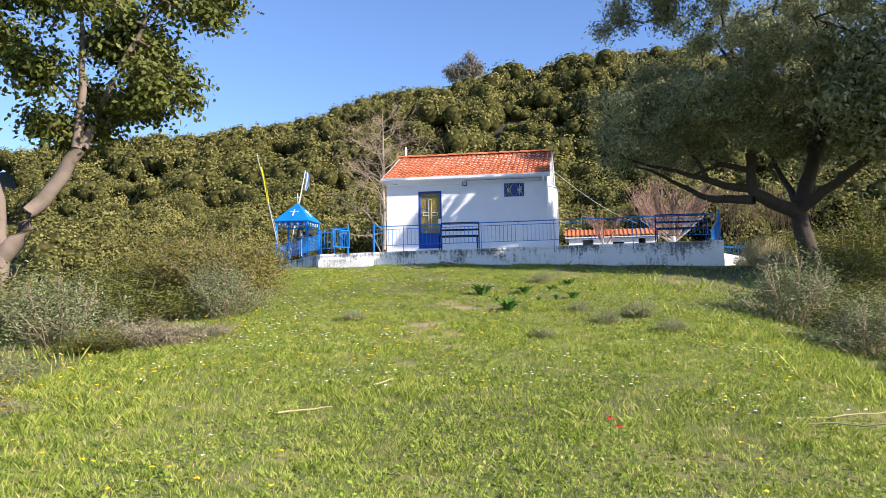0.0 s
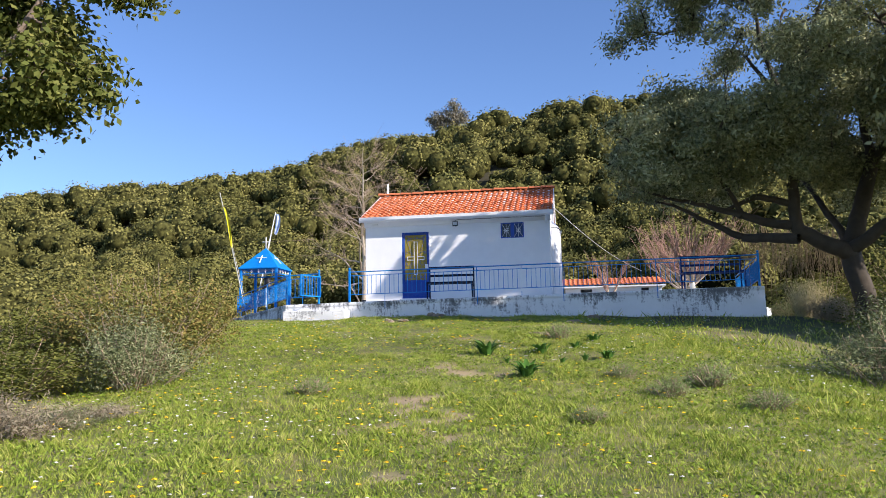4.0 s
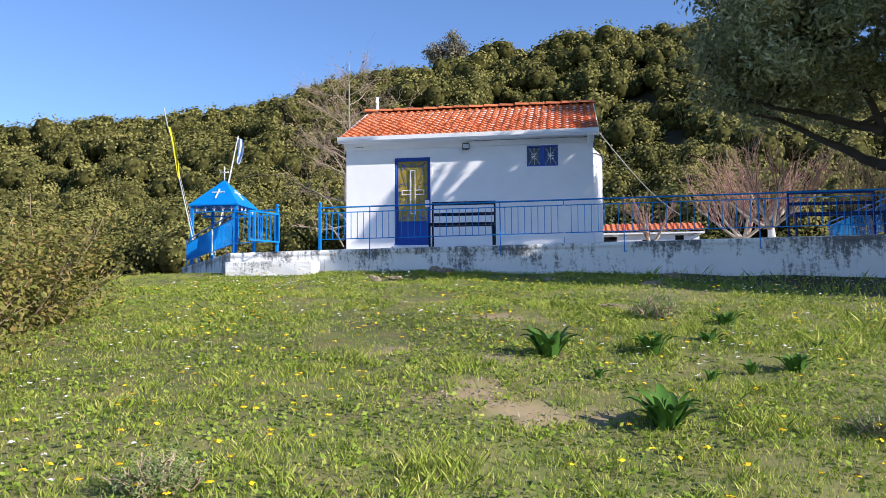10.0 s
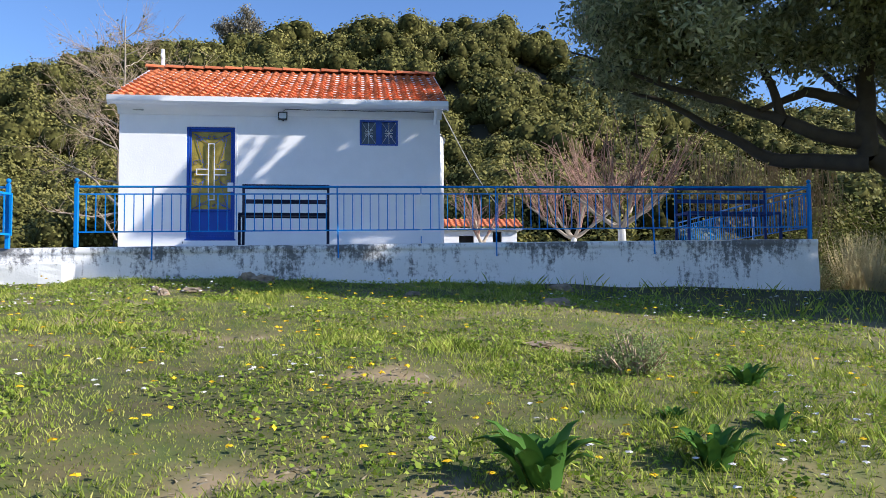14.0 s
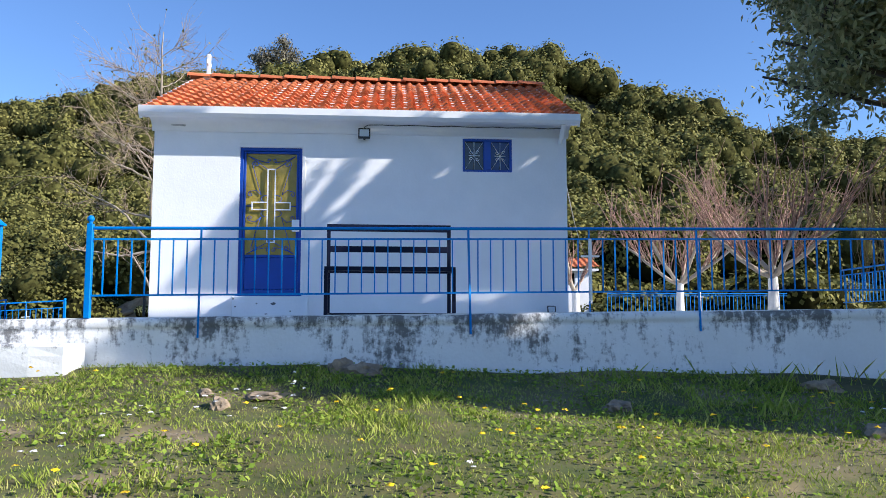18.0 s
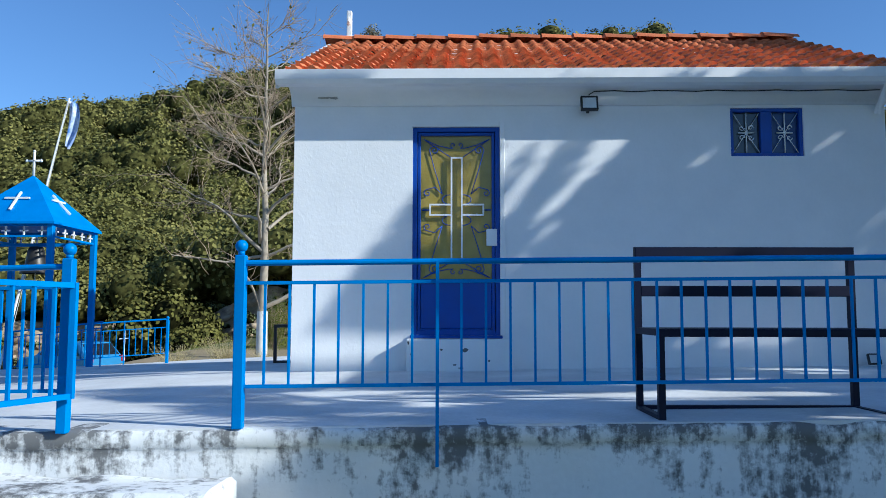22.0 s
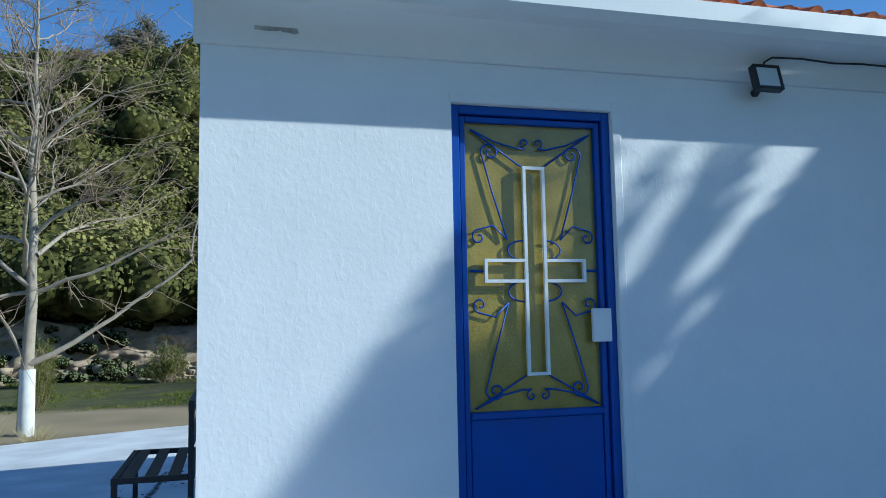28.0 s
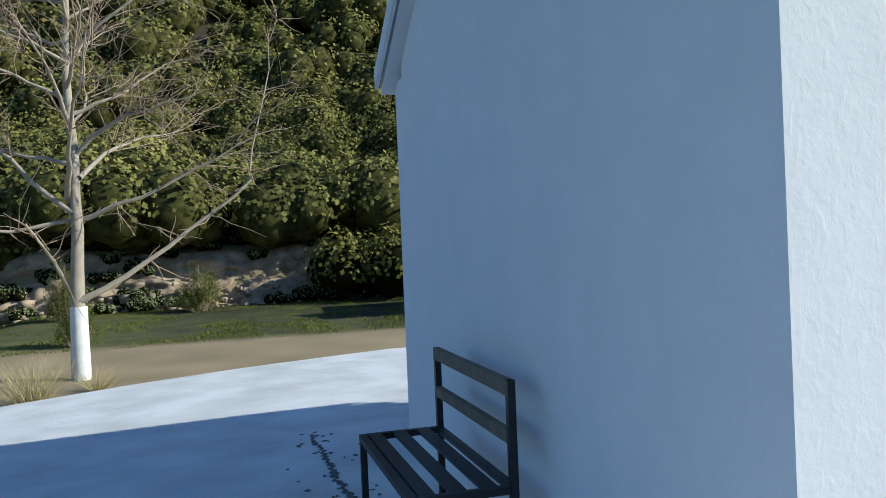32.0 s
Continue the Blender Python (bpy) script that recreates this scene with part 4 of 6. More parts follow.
part("bell_rope", bar((BX + 0.1, BY, 1.25), (BX + 0.1, BY - 0.05, 0.4), 0.012, sides=6), M_WHITE, belfry, "pale bell rope")


def flag_cloth(top, down, width, material, parent):
    """A limp flag hanging in folds along its pole."""
    top, down = Vector(top), Vector(down)
    V, F = [], []
    rows, cols = 16, 9
    for r in range(rows + 1):
        f = r / rows
        for c in range(cols):
            g = c / (cols - 1)
            w = width * (0.25 + 0.75 * math.sin(math.pi * min(1, 0.15 + f * 0.85)))
            p = top + down * f + Vector((w * g, 0.05 * math.sin(g * 9 + f * 4), -0.05 * g - 0.02 * math.sin(6 * f + 3 * g)))
            V.append(p)
    for r in range(rows):
        for c in range(cols - 1):
            F.append((r * cols + c, r * cols + c + 1, (r + 1) * cols + c + 1, (r + 1) * cols + c))
    ob = raw("flag", V, F, material, parent, smooth=True)
    return ob


M_POLE = mat("pale_pole", (0.55, 0.54, 0.5), 0.6, dark=(0.35, 0.34, 0.3), scale=4, grain=50, bump=0.1)
M_YELLOW = mat("yellow_cloth", (0.75, 0.66, 0.03), 0.85, dark=(0.5, 0.42, 0.02), scale=4, grain=60)
M_FLAG = mat("blue_white_cloth", (0.8, 0.82, 0.85), 0.85, dark=(0.05, 0.2, 0.6), scale=5, grain=30, amount=1.0)
fp = thing("flagpole", "leaning pole with a limp yellow flag", "flagpole", "flagpoles")
part("pole", bar((-5.45, 3.6, -0.4), (-6.65, 3.4, 4.85), 0.045, sides=8, w2=0.03), M_POLE, fp)
part("rope", bar((-5.4, 3.6, -0.2), (-6.62, 3.37, 4.8), 0.012, sides=5), M_POLE, fp)
flag_cloth((-6.53, 3.4, 4.3), (0.38, 0.0, -1.55), 0.17, M_YELLOW, fp)
fp2 = thing("flagpole", "leaning white pole with a furled blue and white flag", "flagpole", "flagpoles")
part("pole", bar((-6.5, 5.9, -0.9), (-5.48, 6.16, 4.5), 0.05, sides=8, w2=0.035), M_WHITE, fp2)
part("rope", bar((-6.1, 5.75, 0.3), (-5.46, 6.1, 4.4), 0.014, sides=5), M_POLE, fp2)
flag_cloth((-5.48, 6.16, 4.46), (-0.03, 0.0, -0.85), 0.24, M_FLAG, fp2)
# ---- roof tiles ----
COLS, ROWS, SINGLE = 34, 12, 8
TW, TL = (CW + 0.2) / COLS, (math.hypot(RY + 0.36, RIDGE - 2.93)) / ROWS
bm = bmesh.new()
wave = [(0, 0.012), (0.1, 0.004), (0.3, 0.0), (0.44, 0.006), (0.52, 0.02), (0.6, 0.032), (0.7, 0.04), (0.8, 0.04), (0.9, 0.03), (0.97, 0.016), (1.04, 0.012)]
lo_ = [bm.verts.new((u * TW, -0.03, h * 1.1 + 0.072)) for u, h in wave]
hi_ = [bm.verts.new((u * TW, TL + 0.03, h + 0.026)) for u, h in wave]
un = [bm.verts.new((u * TW, -0.026, h + 0.034)) for u, h in wave]
for k in range(len(wave) - 1):
    bm.faces.new((lo_[k], lo_[k + 1], hi_[k + 1], hi_[k]))
    bm.faces.new((un[k], un[k + 1], lo_[k + 1], lo_[k]))
bmesh.ops.recalc_face_normals(bm, faces=bm.faces)
tile_mesh = bpy.data.meshes.new("tile")
bm.to_mesh(tile_mesh)
bm.free()
tile_mesh.materials.append(M_TILE)
tile_roof = thing("tile_roof", "orange terracotta tile covering in overlapping rows", "roof")
rnd = random.Random(5)
slope = math.atan2(RIDGE - 2.93, RY + 0.36)
co = np.array([v.co[:] for v in tile_mesh.vertices])
fa = np.array([p.vertices[:] for p in tile_mesh.polygons])
UP, UF = [], []
for r in range(ROWS):
    for c in range(COLS):
        s = r * TL
        x0 = -0.08 + 0.036 * max(0, -0.3 + s * math.cos(slope))
        kx = (CW + 0.1 - x0) / (CW + 0.2)
        m = Matrix.Translation((x0 + c * TW * kx + rnd.uniform(-0.006, 0.006), -0.31 + s * math.cos(slope) + rnd.uniform(-0.012, 0.012), 2.862 + s * math.sin(slope) + rnd.uniform(0, 0.01))) @ Matrix.Rotation(slope + rnd.uniform(-0.02, 0.02), 4, "X") @ Matrix.Rotation(rnd.uniform(-0.02, 0.02), 4, "Z") @ Matrix.Diagonal((kx, 1, 1, 1))
        if r < SINGLE:
            o = new("tile", tile_mesh)
            o.parent, o.matrix_basis = tile_roof, m
        else:
            mm = np.array(m)
            UF.append(fa + len(UP) * len(co))
            UP.append(co @ mm[:3, :3].T + mm[:3, 3])
tagged(raw("upper_tiles", np.concatenate(UP), np.concatenate(UF), M_TILE, tile_roof), kind="stuff")
V, F = [], []
for r in range(ROWS):
    for c in range(COLS):
        sb_ = math.atan2(RIDGE - 2.85, CD + 0.08 - RY)
        s = r * math.hypot(RIDGE - 2.85, CD + 0.08 - RY) / ROWS
        m = Matrix.Translation((CW + 0.1 - c * TW * 0.965, CD + 0.08 - s * math.cos(sb_), 2.85 + s * math.sin(sb_))) @ Matrix.Rotation(math.pi, 4, "Z") @ Matrix.Rotation(sb_, 4, "X") @ Matrix.Diagonal((0.965, 0.98, 1, 1))
        mm = np.array(m)
        F.append(fa + len(V) * len(co))
        V.append(co @ mm[:3, :3].T + mm[:3, 3])
back = raw("back_tiles", np.concatenate(V), np.concatenate(F), M_TILE, tile_roof)
tagged(back, kind="stuff")
rt = None
NR = 15
for k in range(NR):
    if rt is None:
        bm = bmesh.new()
        A = np.linspace(-1.25, 1.25, 8)
        l = (CW + 0.24) / NR + 0.05
        for x, rr in ((0, 0.155), (l, 0.128)):
            for a in A:
                bm.verts.new((x, rr * math.sin(a), rr * math.cos(a) * 0.85 + (0.0 if x else 0.015)))
        for a in A:
            bm.verts.new((0, 0.115 * math.sin(a), 0.115 * math.cos(a) * 0.85 + 0.0))
        bm.verts.ensure_lookup_table()
        for i in range(7):
            bm.faces.new([bm.verts[j] for j in (i, i + 1, i + 9, i + 8)])
            bm.faces.new([bm.verts[j] for j in (i, 16 + i, 17 + i, i + 1)])
        bmesh.ops.recalc_face_normals(bm, faces=bm.faces)
        rt = part("ridge_tile", bm, M_TILE, tile_roof)
        o = rt
    else:
        o = new("ridge_tile", rt.data)
        o.parent = tile_roof
    o.matrix_basis = pose(-0.12 + k * (CW + 0.24) / NR, RY, RIDGE - 0.055 + rnd.uniform(-0.006, 0.006), 0, -1.2, rnd.uniform(-0.8, 0.8))
# ---- vegetation tools ----
def leaf_quads(c, n, size, rng, aspect=0.55, jitter=0.7, droop=0.0):
    """One small four-sided leaf at each point of c, facing about along n; pointed at both ends."""
    c, n = np.asarray(c, float), np.asarray(n, float)
    k = len(c)
    n = n + rng.normal(0, jitter, (k, 3))
    n /= np.linalg.norm(n, axis=1, keepdims=True) + 1e-9
    t = rng.normal(0, 1, (k, 3)) - np.array([0, 0, droop])
    t -= (t * n).sum(1, keepdims=True) * n
    t /= np.linalg.norm(t, axis=1, keepdims=True) + 1e-9
    b = np.cross(n, t)
    s = (np.asarray(size) * rng.uniform(0.7, 1.3, k))[:, None]
    V = np.stack([c - t * s * 0.5, c + b * s * aspect * 0.5 + n * s * 0.06, c + t * s * 0.5, c - b * s * aspect * 0.5 + n * s * 0.06], 1).reshape(-1, 3)
    return V, np.arange(4 * k).reshape(-1, 4)


def lobes_points(lobes, per, rng, low=-0.35):
    """Points and outward normals on a heap of lobes (x, y, z, r), leaving out what lies inside another."""
    P, Nn = [], []
    L = np.array(lobes)
    for x, y, z, r in lobes:
        k = int(per * r * r)
        d = rng.normal(0, 1, (k * 2, 3))
        d /= np.linalg.norm(d, axis=1, keepdims=True)
        d = d[d[:, 2] > low][:k]
        rr = r * (1 + rng.normal(0, 0.07, (len(d), 1)) - 0.25 * rng.random((len(d), 1)) ** 3)
        p = np.array([x, y, z]) + d * rr
        q = ((p[:, None] - L[None, :, :3]) ** 2).sum(-1) < (L[None, :, 3] * 0.8) ** 2
        keep = ~q.any(1)
        P.append(p[keep])
        Nn.append(d[keep])
    return np.concatenate(P), np.concatenate(Nn)


def mesh_two(name, sets, mats, parent=None):
    """One mesh from several (points, quads, material number) sets."""
    V, F, I, o = [], [], [], 0
    for v, f, i in sets:
        V.append(v)
        F.append(f + o)
        I.append(np.full(len(f), i, np.int32))
        o += len(v)
    ob = raw(name, np.concatenate(V), np.concatenate(F), mats[0], parent)
    for m in mats[1:]:
        ob.data.materials.append(m)
    ob.data.polygons.foreach_set("material_index", np.concatenate(I))
    return ob


def blob_quads(lobes, shrink=0.82, nu=8, nv=5):
    V, F = [], []
    for x, y, z, r in lobes:
        o = len(V)
        for j in range(nv + 1):
            th = math.pi * j / nv
            for i in range(nu):
                ph = 2 * math.pi * i / nu
                V.append((x + r * shrink * math.sin(th) * math.cos(ph), y + r * shrink * math.sin(th) * math.sin(ph), z + r * shrink * math.cos(th)))
        for j in range(nv):
            for i in range(nu):
                F.append((o + j * nu + i, o + (j + 1) * nu + i, o + (j + 1) * nu + (i + 1) % nu, o + j * nu + (i + 1) % nu))
    return np.array(V), np.array(F)


def tubes(lines, sides=5):
    """Round tapered rods along lines of (points, radii), as quads."""
    V, F, o = [], [], 0
    ang = np.arange(sides) * 2 * math.pi / sides
    for pts, rad in lines:
        P = np.asarray(pts, float)
        R = np.asarray(rad, float)
        d = np.gradient(P, axis=0)
        d /= np.linalg.norm(d, axis=1, keepdims=True) + 1e-9
        ref = np.where(np.abs(d[:, 2:3]) < 0.9, np.array([[0, 0, 1.0]]), np.array([[1.0, 0, 0]]))
        u = np.cross(d, ref)
        u /= np.linalg.norm(u, axis=1, keepdims=True) + 1e-9
        w = np.cross(d, u)
        ring = P[:, None] + (u[:, None] * np.cos(ang)[None, :, None] + w[:, None] * np.sin(ang)[None, :, None]) * R[:, None, None]
        n = len(P)
        V.append(ring.reshape(-1, 3))
        i = np.arange(n - 1)[:, None] * sides
        s = np.arange(sides)[None]
        s2 = (s + 1) % sides
        F.append(np.stack([i + s, i + s2, i + sides + s2, i + sides + s], -1).reshape(-1, 4) + o)
        o += n * sides
    return np.concatenate(V), np.concatenate(F)


def limb(a, b, r0, r1, rng, n=7, wob=0.08, sag=0.0):
    """A crooked limb between two points."""
    a, b = np.asarray(a, float), np.asarray(b, float)
    t = np.linspace(0, 1, n)[:, None]
    L = np.linalg.norm(b - a)
    P = a + (b - a) * t
    off = np.cumsum(rng.normal(0, wob * L / n, (n, 3)), 0)
    off -= off[-1] * t
    P = P + off
    P[:, 2] += sag * L * np.sin(math.pi * t[:, 0])
    return P, r0 + (r1 - r0) * t[:, 0] ** 0.8


M_BARK = mat("dark_bark", (0.075, 0.06, 0.045), 0.95, dark=(0.03, 0.025, 0.02), scale=6, grain=40, bump=0.9)
M_PALEBARK = mat("pale_bark", (0.40, 0.34, 0.26), 0.9, dark=(0.20, 0.16, 0.11), scale=5, grain=40, bump=0.6)
M_BROWNBARK = mat("brown_bark", (0.22, 0.17, 0.13), 0.95, dark=(0.10, 0.08, 0.06), scale=5, grain=40, bump=0.9)
M_TWIG = mat("grey_twig", (0.38, 0.29, 0.20), 0.9, dark=(0.24, 0.16, 0.10), scale=5, grain=40, bump=0.2)
M_REDTWIG = mat("reddish_twig", (0.30, 0.16, 0.12), 0.85, dark=(0.36, 0.28, 0.2), scale=3, grain=30, bump=0.2)
M_WHITEWASH = mat("whitewashed_bark", (0.74, 0.73, 0.70), 0.9, dark=(0.5, 0.48, 0.44), scale=6, grain=40, bump=0.7)
# near-black colour that paints the inner shade of the shrubs
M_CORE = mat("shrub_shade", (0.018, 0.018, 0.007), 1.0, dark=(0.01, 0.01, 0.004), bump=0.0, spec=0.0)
M_HILL = leaf_mat("maquis_leaves", [(0.078, 0.08, 0.024), (0.18, 0.172, 0.05), (0.31, 0.275, 0.09)], through=0.1, patch=0.3, vary=0.22)
# thicket leaf tones lowered, with the grove's shade put into the colour
M_FOOT = leaf_mat("thicket_leaves", [(0.055, 0.055, 0.016), (0.145, 0.14, 0.036), (0.27, 0.24, 0.07)], through=0.1, patch=0.5, vary=0.3)
# olive body; its near-black blotches paint shaded gaps between the leaves
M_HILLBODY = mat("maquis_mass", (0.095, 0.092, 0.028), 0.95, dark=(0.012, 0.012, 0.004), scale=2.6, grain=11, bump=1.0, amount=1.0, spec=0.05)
M_OLIVE = leaf_mat("olive_leaves", [(0.09, 0.10, 0.05), (0.26, 0.275, 0.13), (0.52, 0.52, 0.30)], through=0.32, patch=0.9, vary=0.7)
M_LEAN = leaf_mat("dark_broad_leaves", [(0.035, 0.05, 0.012), (0.10, 0.12, 0.028), (0.22, 0.22, 0.065)], through=0.2)
M_BROAD = leaf_mat("broad_leaves", [(0.05, 0.065, 0.015), (0.14, 0.155, 0.035), (0.30, 0.28, 0.08)], through=0.22)
M_GREYLEAF = leaf_mat("grey_green_leaves", [(0.09, 0.11, 0.05), (0.205, 0.235, 0.11), (0.37, 0.385, 0.21)], through=0.15, vary=0.8)
M_RUSSET = leaf_mat("russet_leaves", [(0.09, 0.11, 0.03), (0.22, 0.215, 0.055), (0.33, 0.21, 0.08)], through=0.25, vary=0.8)
M_RIDGE = leaf_mat("grey_brown_leaves", [(0.11, 0.105, 0.075), (0.22, 0.20, 0.145), (0.34, 0.31, 0.23)], through=0.15)
M_DRY = leaf_mat("dry_twigs", [(0.20, 0.165, 0.11), (0.33, 0.28, 0.19), (0.43, 0.37, 0.27)], through=0.1)

# ---- hill thicket ----
rng = np.random.default_rng(11)
PROTO = []
for v in range(7):
    lb = []
    for k in range(9):
        a, q = rng.uniform(0, 2 * math.pi), math.sqrt(rng.random()) * 0.75
        lb.append((q * math.cos(a), q * math.sin(a), 0.45 + 0.5 * rng.random() * (1.1 - q), rng.uniform(0.32, 0.55)))
    p, n = lobes_points(lb, 460, rng)
    back = (n[:, 2] < 0.15) & (rng.random(len(n)) < 0.35)
    p, n = p[~back], n[~back]
    PROTO.append((lb, p, n))
NEAR = [(lb, *lobes_points(lb, 1350, rng)) for lb, _, _ in PROTO]


def thicket(name, spots, leaf, label, mats, kinds=PROTO, core=0.87):
    """Many rounded shrubs (x, y, z, radius, height) in one mesh."""
    sets = []
    P, Nn, S = [], [], []
    C = []
    for x, y, z, r, h in spots:
        lb, p, n = kinds[int(rng.integers(len(kinds)))]
        a = rng.uniform(0, 2 * math.pi)
        R = np.array([[math.cos(a), -math.sin(a), 0], [math.sin(a), math.cos(a), 0], [0, 0, 1]])
        sc = np.array([r, r, h])
        P.append(p @ R.T * sc + (x, y, z))
        Nn.append(n @ R.T)
        S.append(np.full(len(p), leaf * (0.6 + 0.4 * r / 2)))
        L = np.array(lb)
        q = L[:, :3] @ R.T * sc + (x, y, z)
        C += [(*q[i], L[i, 3] * min(r, h)) for i in range(len(q))]
    P, Nn, S = np.concatenate(P), np.concatenate(Nn), np.concatenate(S)
    k = ((Nn[:, 1] < 0.3) & (Nn[:, 2] > -0.2)) | (rng.random(len(Nn)) < 0.12)
    v, f = leaf_quads(P[k], Nn[k], S[k], rng, 0.85, 0.36)
    # lobes behind the leaves; shade between leaves is put into their dark colour
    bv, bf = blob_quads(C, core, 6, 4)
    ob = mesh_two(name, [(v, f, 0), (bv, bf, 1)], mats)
    return tagged(ob, label, "shrubs", kind="stuff")


spots = []
for k in range(1850):
    yy = 27.5 + 48.5 * rng.random()
    xx = 5 + rng.uniform(-15 - 0.92 * yy, 14 + 0.72 * yy)
    foot = 26 - 5 * sm((xx - 8) / 8)
    if xx < -92 or xx > 74 or yy < foot + 1.5 or rng.random() < 0.22:
        continue
    big = 0.75 + 0.6 * float(vnoise(xx, yy, 7.0, 41))
    r = rng.uniform(1.5, 2.9) * big
    spots.append((xx, yy, float(ground_z(xx, yy)) - 0.5, r, r * rng.uniform(0.95, 1.3) * (1 - 0.25 * sm((yy - 58) / 10))))
near = [s for s in spots if s[1] < 45 and -34 < s[0] < 14]
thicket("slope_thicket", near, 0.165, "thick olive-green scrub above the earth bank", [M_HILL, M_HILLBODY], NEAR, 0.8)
spots = [s for s in spots if not (s[1] < 45 and -34 < s[0] < 14)]
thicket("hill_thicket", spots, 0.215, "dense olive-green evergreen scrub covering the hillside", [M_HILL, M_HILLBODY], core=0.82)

# taller growth at the hill foot behind the terrace
spots = []
for k in range(46):
    x, y = rng.uniform(12, 34), rng.uniform(12.5, 24)
    if x < 16 and y < 16:
        continue
    r = rng.uniform(1.4, 2.6)
    spots.append((x, y, float(ground_z(x, y)) - 0.4, r, r * rng.uniform(0.8, 1.25)))
for k in range(44):
    x, y = rng.uniform(3, 17), rng.uniform(21.5, 28)
    if y < 25 and x < 8:
        continue
    r = rng.uniform(1.3, 2.3)
    spots.append((x, y, float(ground_z(x, y)) - 0.4, r, r * rng.uniform(1.1, 1.7)))
for k in range(14):
    x, y = rng.uniform(-26, -9), rng.uniform(24, 28)
    r = rng.uniform(1.3, 2.3)
    spots.append((x, y, float(ground_z(x, y)) - 0.4, r, r * rng.uniform(1.0, 1.5)))
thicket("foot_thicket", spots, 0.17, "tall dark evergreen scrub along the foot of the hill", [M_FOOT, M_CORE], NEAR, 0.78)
spots = []
for k in range(120):
    x = rng.uniform(-22, 8)
    y = rng.uniform(25.0, 28.0)
    r = rng.uniform(0.25, 0.8)
    spots.append((x, y, float(ground_z(x, y)) - 0.1, r, r * 0.9))
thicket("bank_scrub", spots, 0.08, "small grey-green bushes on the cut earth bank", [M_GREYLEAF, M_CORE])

M_BANK = mat("cut_earth", (0.46, 0.36, 0.25), 0.95, dark=(0.17, 0.12, 0.085), scale=2.6, grain=16, bump=1.0, amount=0.95, detail=10)
xs, us = np.linspace(-24, 9, 300), np.linspace(0, 1, 26)
X, U = np.meshgrid(xs, us)
foot = 26 - 5 * sm((X - 8) / 8)
rag = (vnoise(X, U * 3, 0.9, 21) - 0.5) * 0.7 + (vnoise(X, U * 3, 0.33, 22) - 0.5) * 0.45 + (vnoise(X, U * 6, 0.15, 23) - 0.5) * 0.22
ledge = (vnoise(X * 0.35, U * 2.4, 0.25, 24) - 0.5) * 0.5
YB = foot - 0.35 + 1.5 * U ** 0.75 - (rag + ledge) * np.sin(math.pi * np.clip(U, 0.02, 1)) ** 0.5
ZB = ground_z(X, foot - 0.6) - 0.12 + U * (2.1 + 0.7 * (vnoise(X, 0 * X, 2.3, 25) - 0.5)) + 0.12 * rag
idx = np.arange(X.size).reshape(X.shape)
F = np.stack([idx[:-1, :-1], idx[:-1, 1:], idx[1:, 1:], idx[1:, :-1]], -1).reshape(-1, 4)
tagged(raw("earth_bank", np.stack([X, YB, ZB], -1).reshape(-1, 3), F, M_BANK), "ragged cut bank of pale brown earth and rock", "bank", kind="structure")
V, F, o = [], [], 0
for k in range(420):
    x = rng.uniform(-22, 8)
    s_ = rng.uniform(0.04, 0.16) * (1.8 if rng.random() < 0.1 else 1)
    y = 25.2 + rng.random() ** 1.5 * 0.9 - 0.5 * sm((x - 7) / 3)
    z = float(ground_z(x, 25.0)) + max(0.0, (y - 25.6)) * 1.2
    q = np.array([(-1, -1, -1), (1, -1, -1), (1, 1, -1), (-1, 1, -1), (-1, -1, 1), (1, -1, 1), (1, 1, 1), (-1, 1, 1)]) * rng.uniform(0.55, 1.0, (8, 3)) * s_ * np.array([1, 0.8, 0.65])
    a = rng.uniform(0, 6.28)
    q = q @ np.array([[math.cos(a), math.sin(a), 0], [-math.sin(a), math.cos(a), 0], [0, 0, 1]])
    V.append(q + (x, y, z))
    F.append(np.array([(0, 3, 2, 1), (4, 5, 6, 7), (0, 1, 5, 4), (1, 2, 6, 5), (2, 3, 7, 6), (3, 0, 4, 7)]) + o)
    o += 8
tagged(raw("bank_rubble", np.concatenate(V), np.concatenate(F), M_BANK), "loose earth clods and stones below the bank", "stones", kind="stuff")


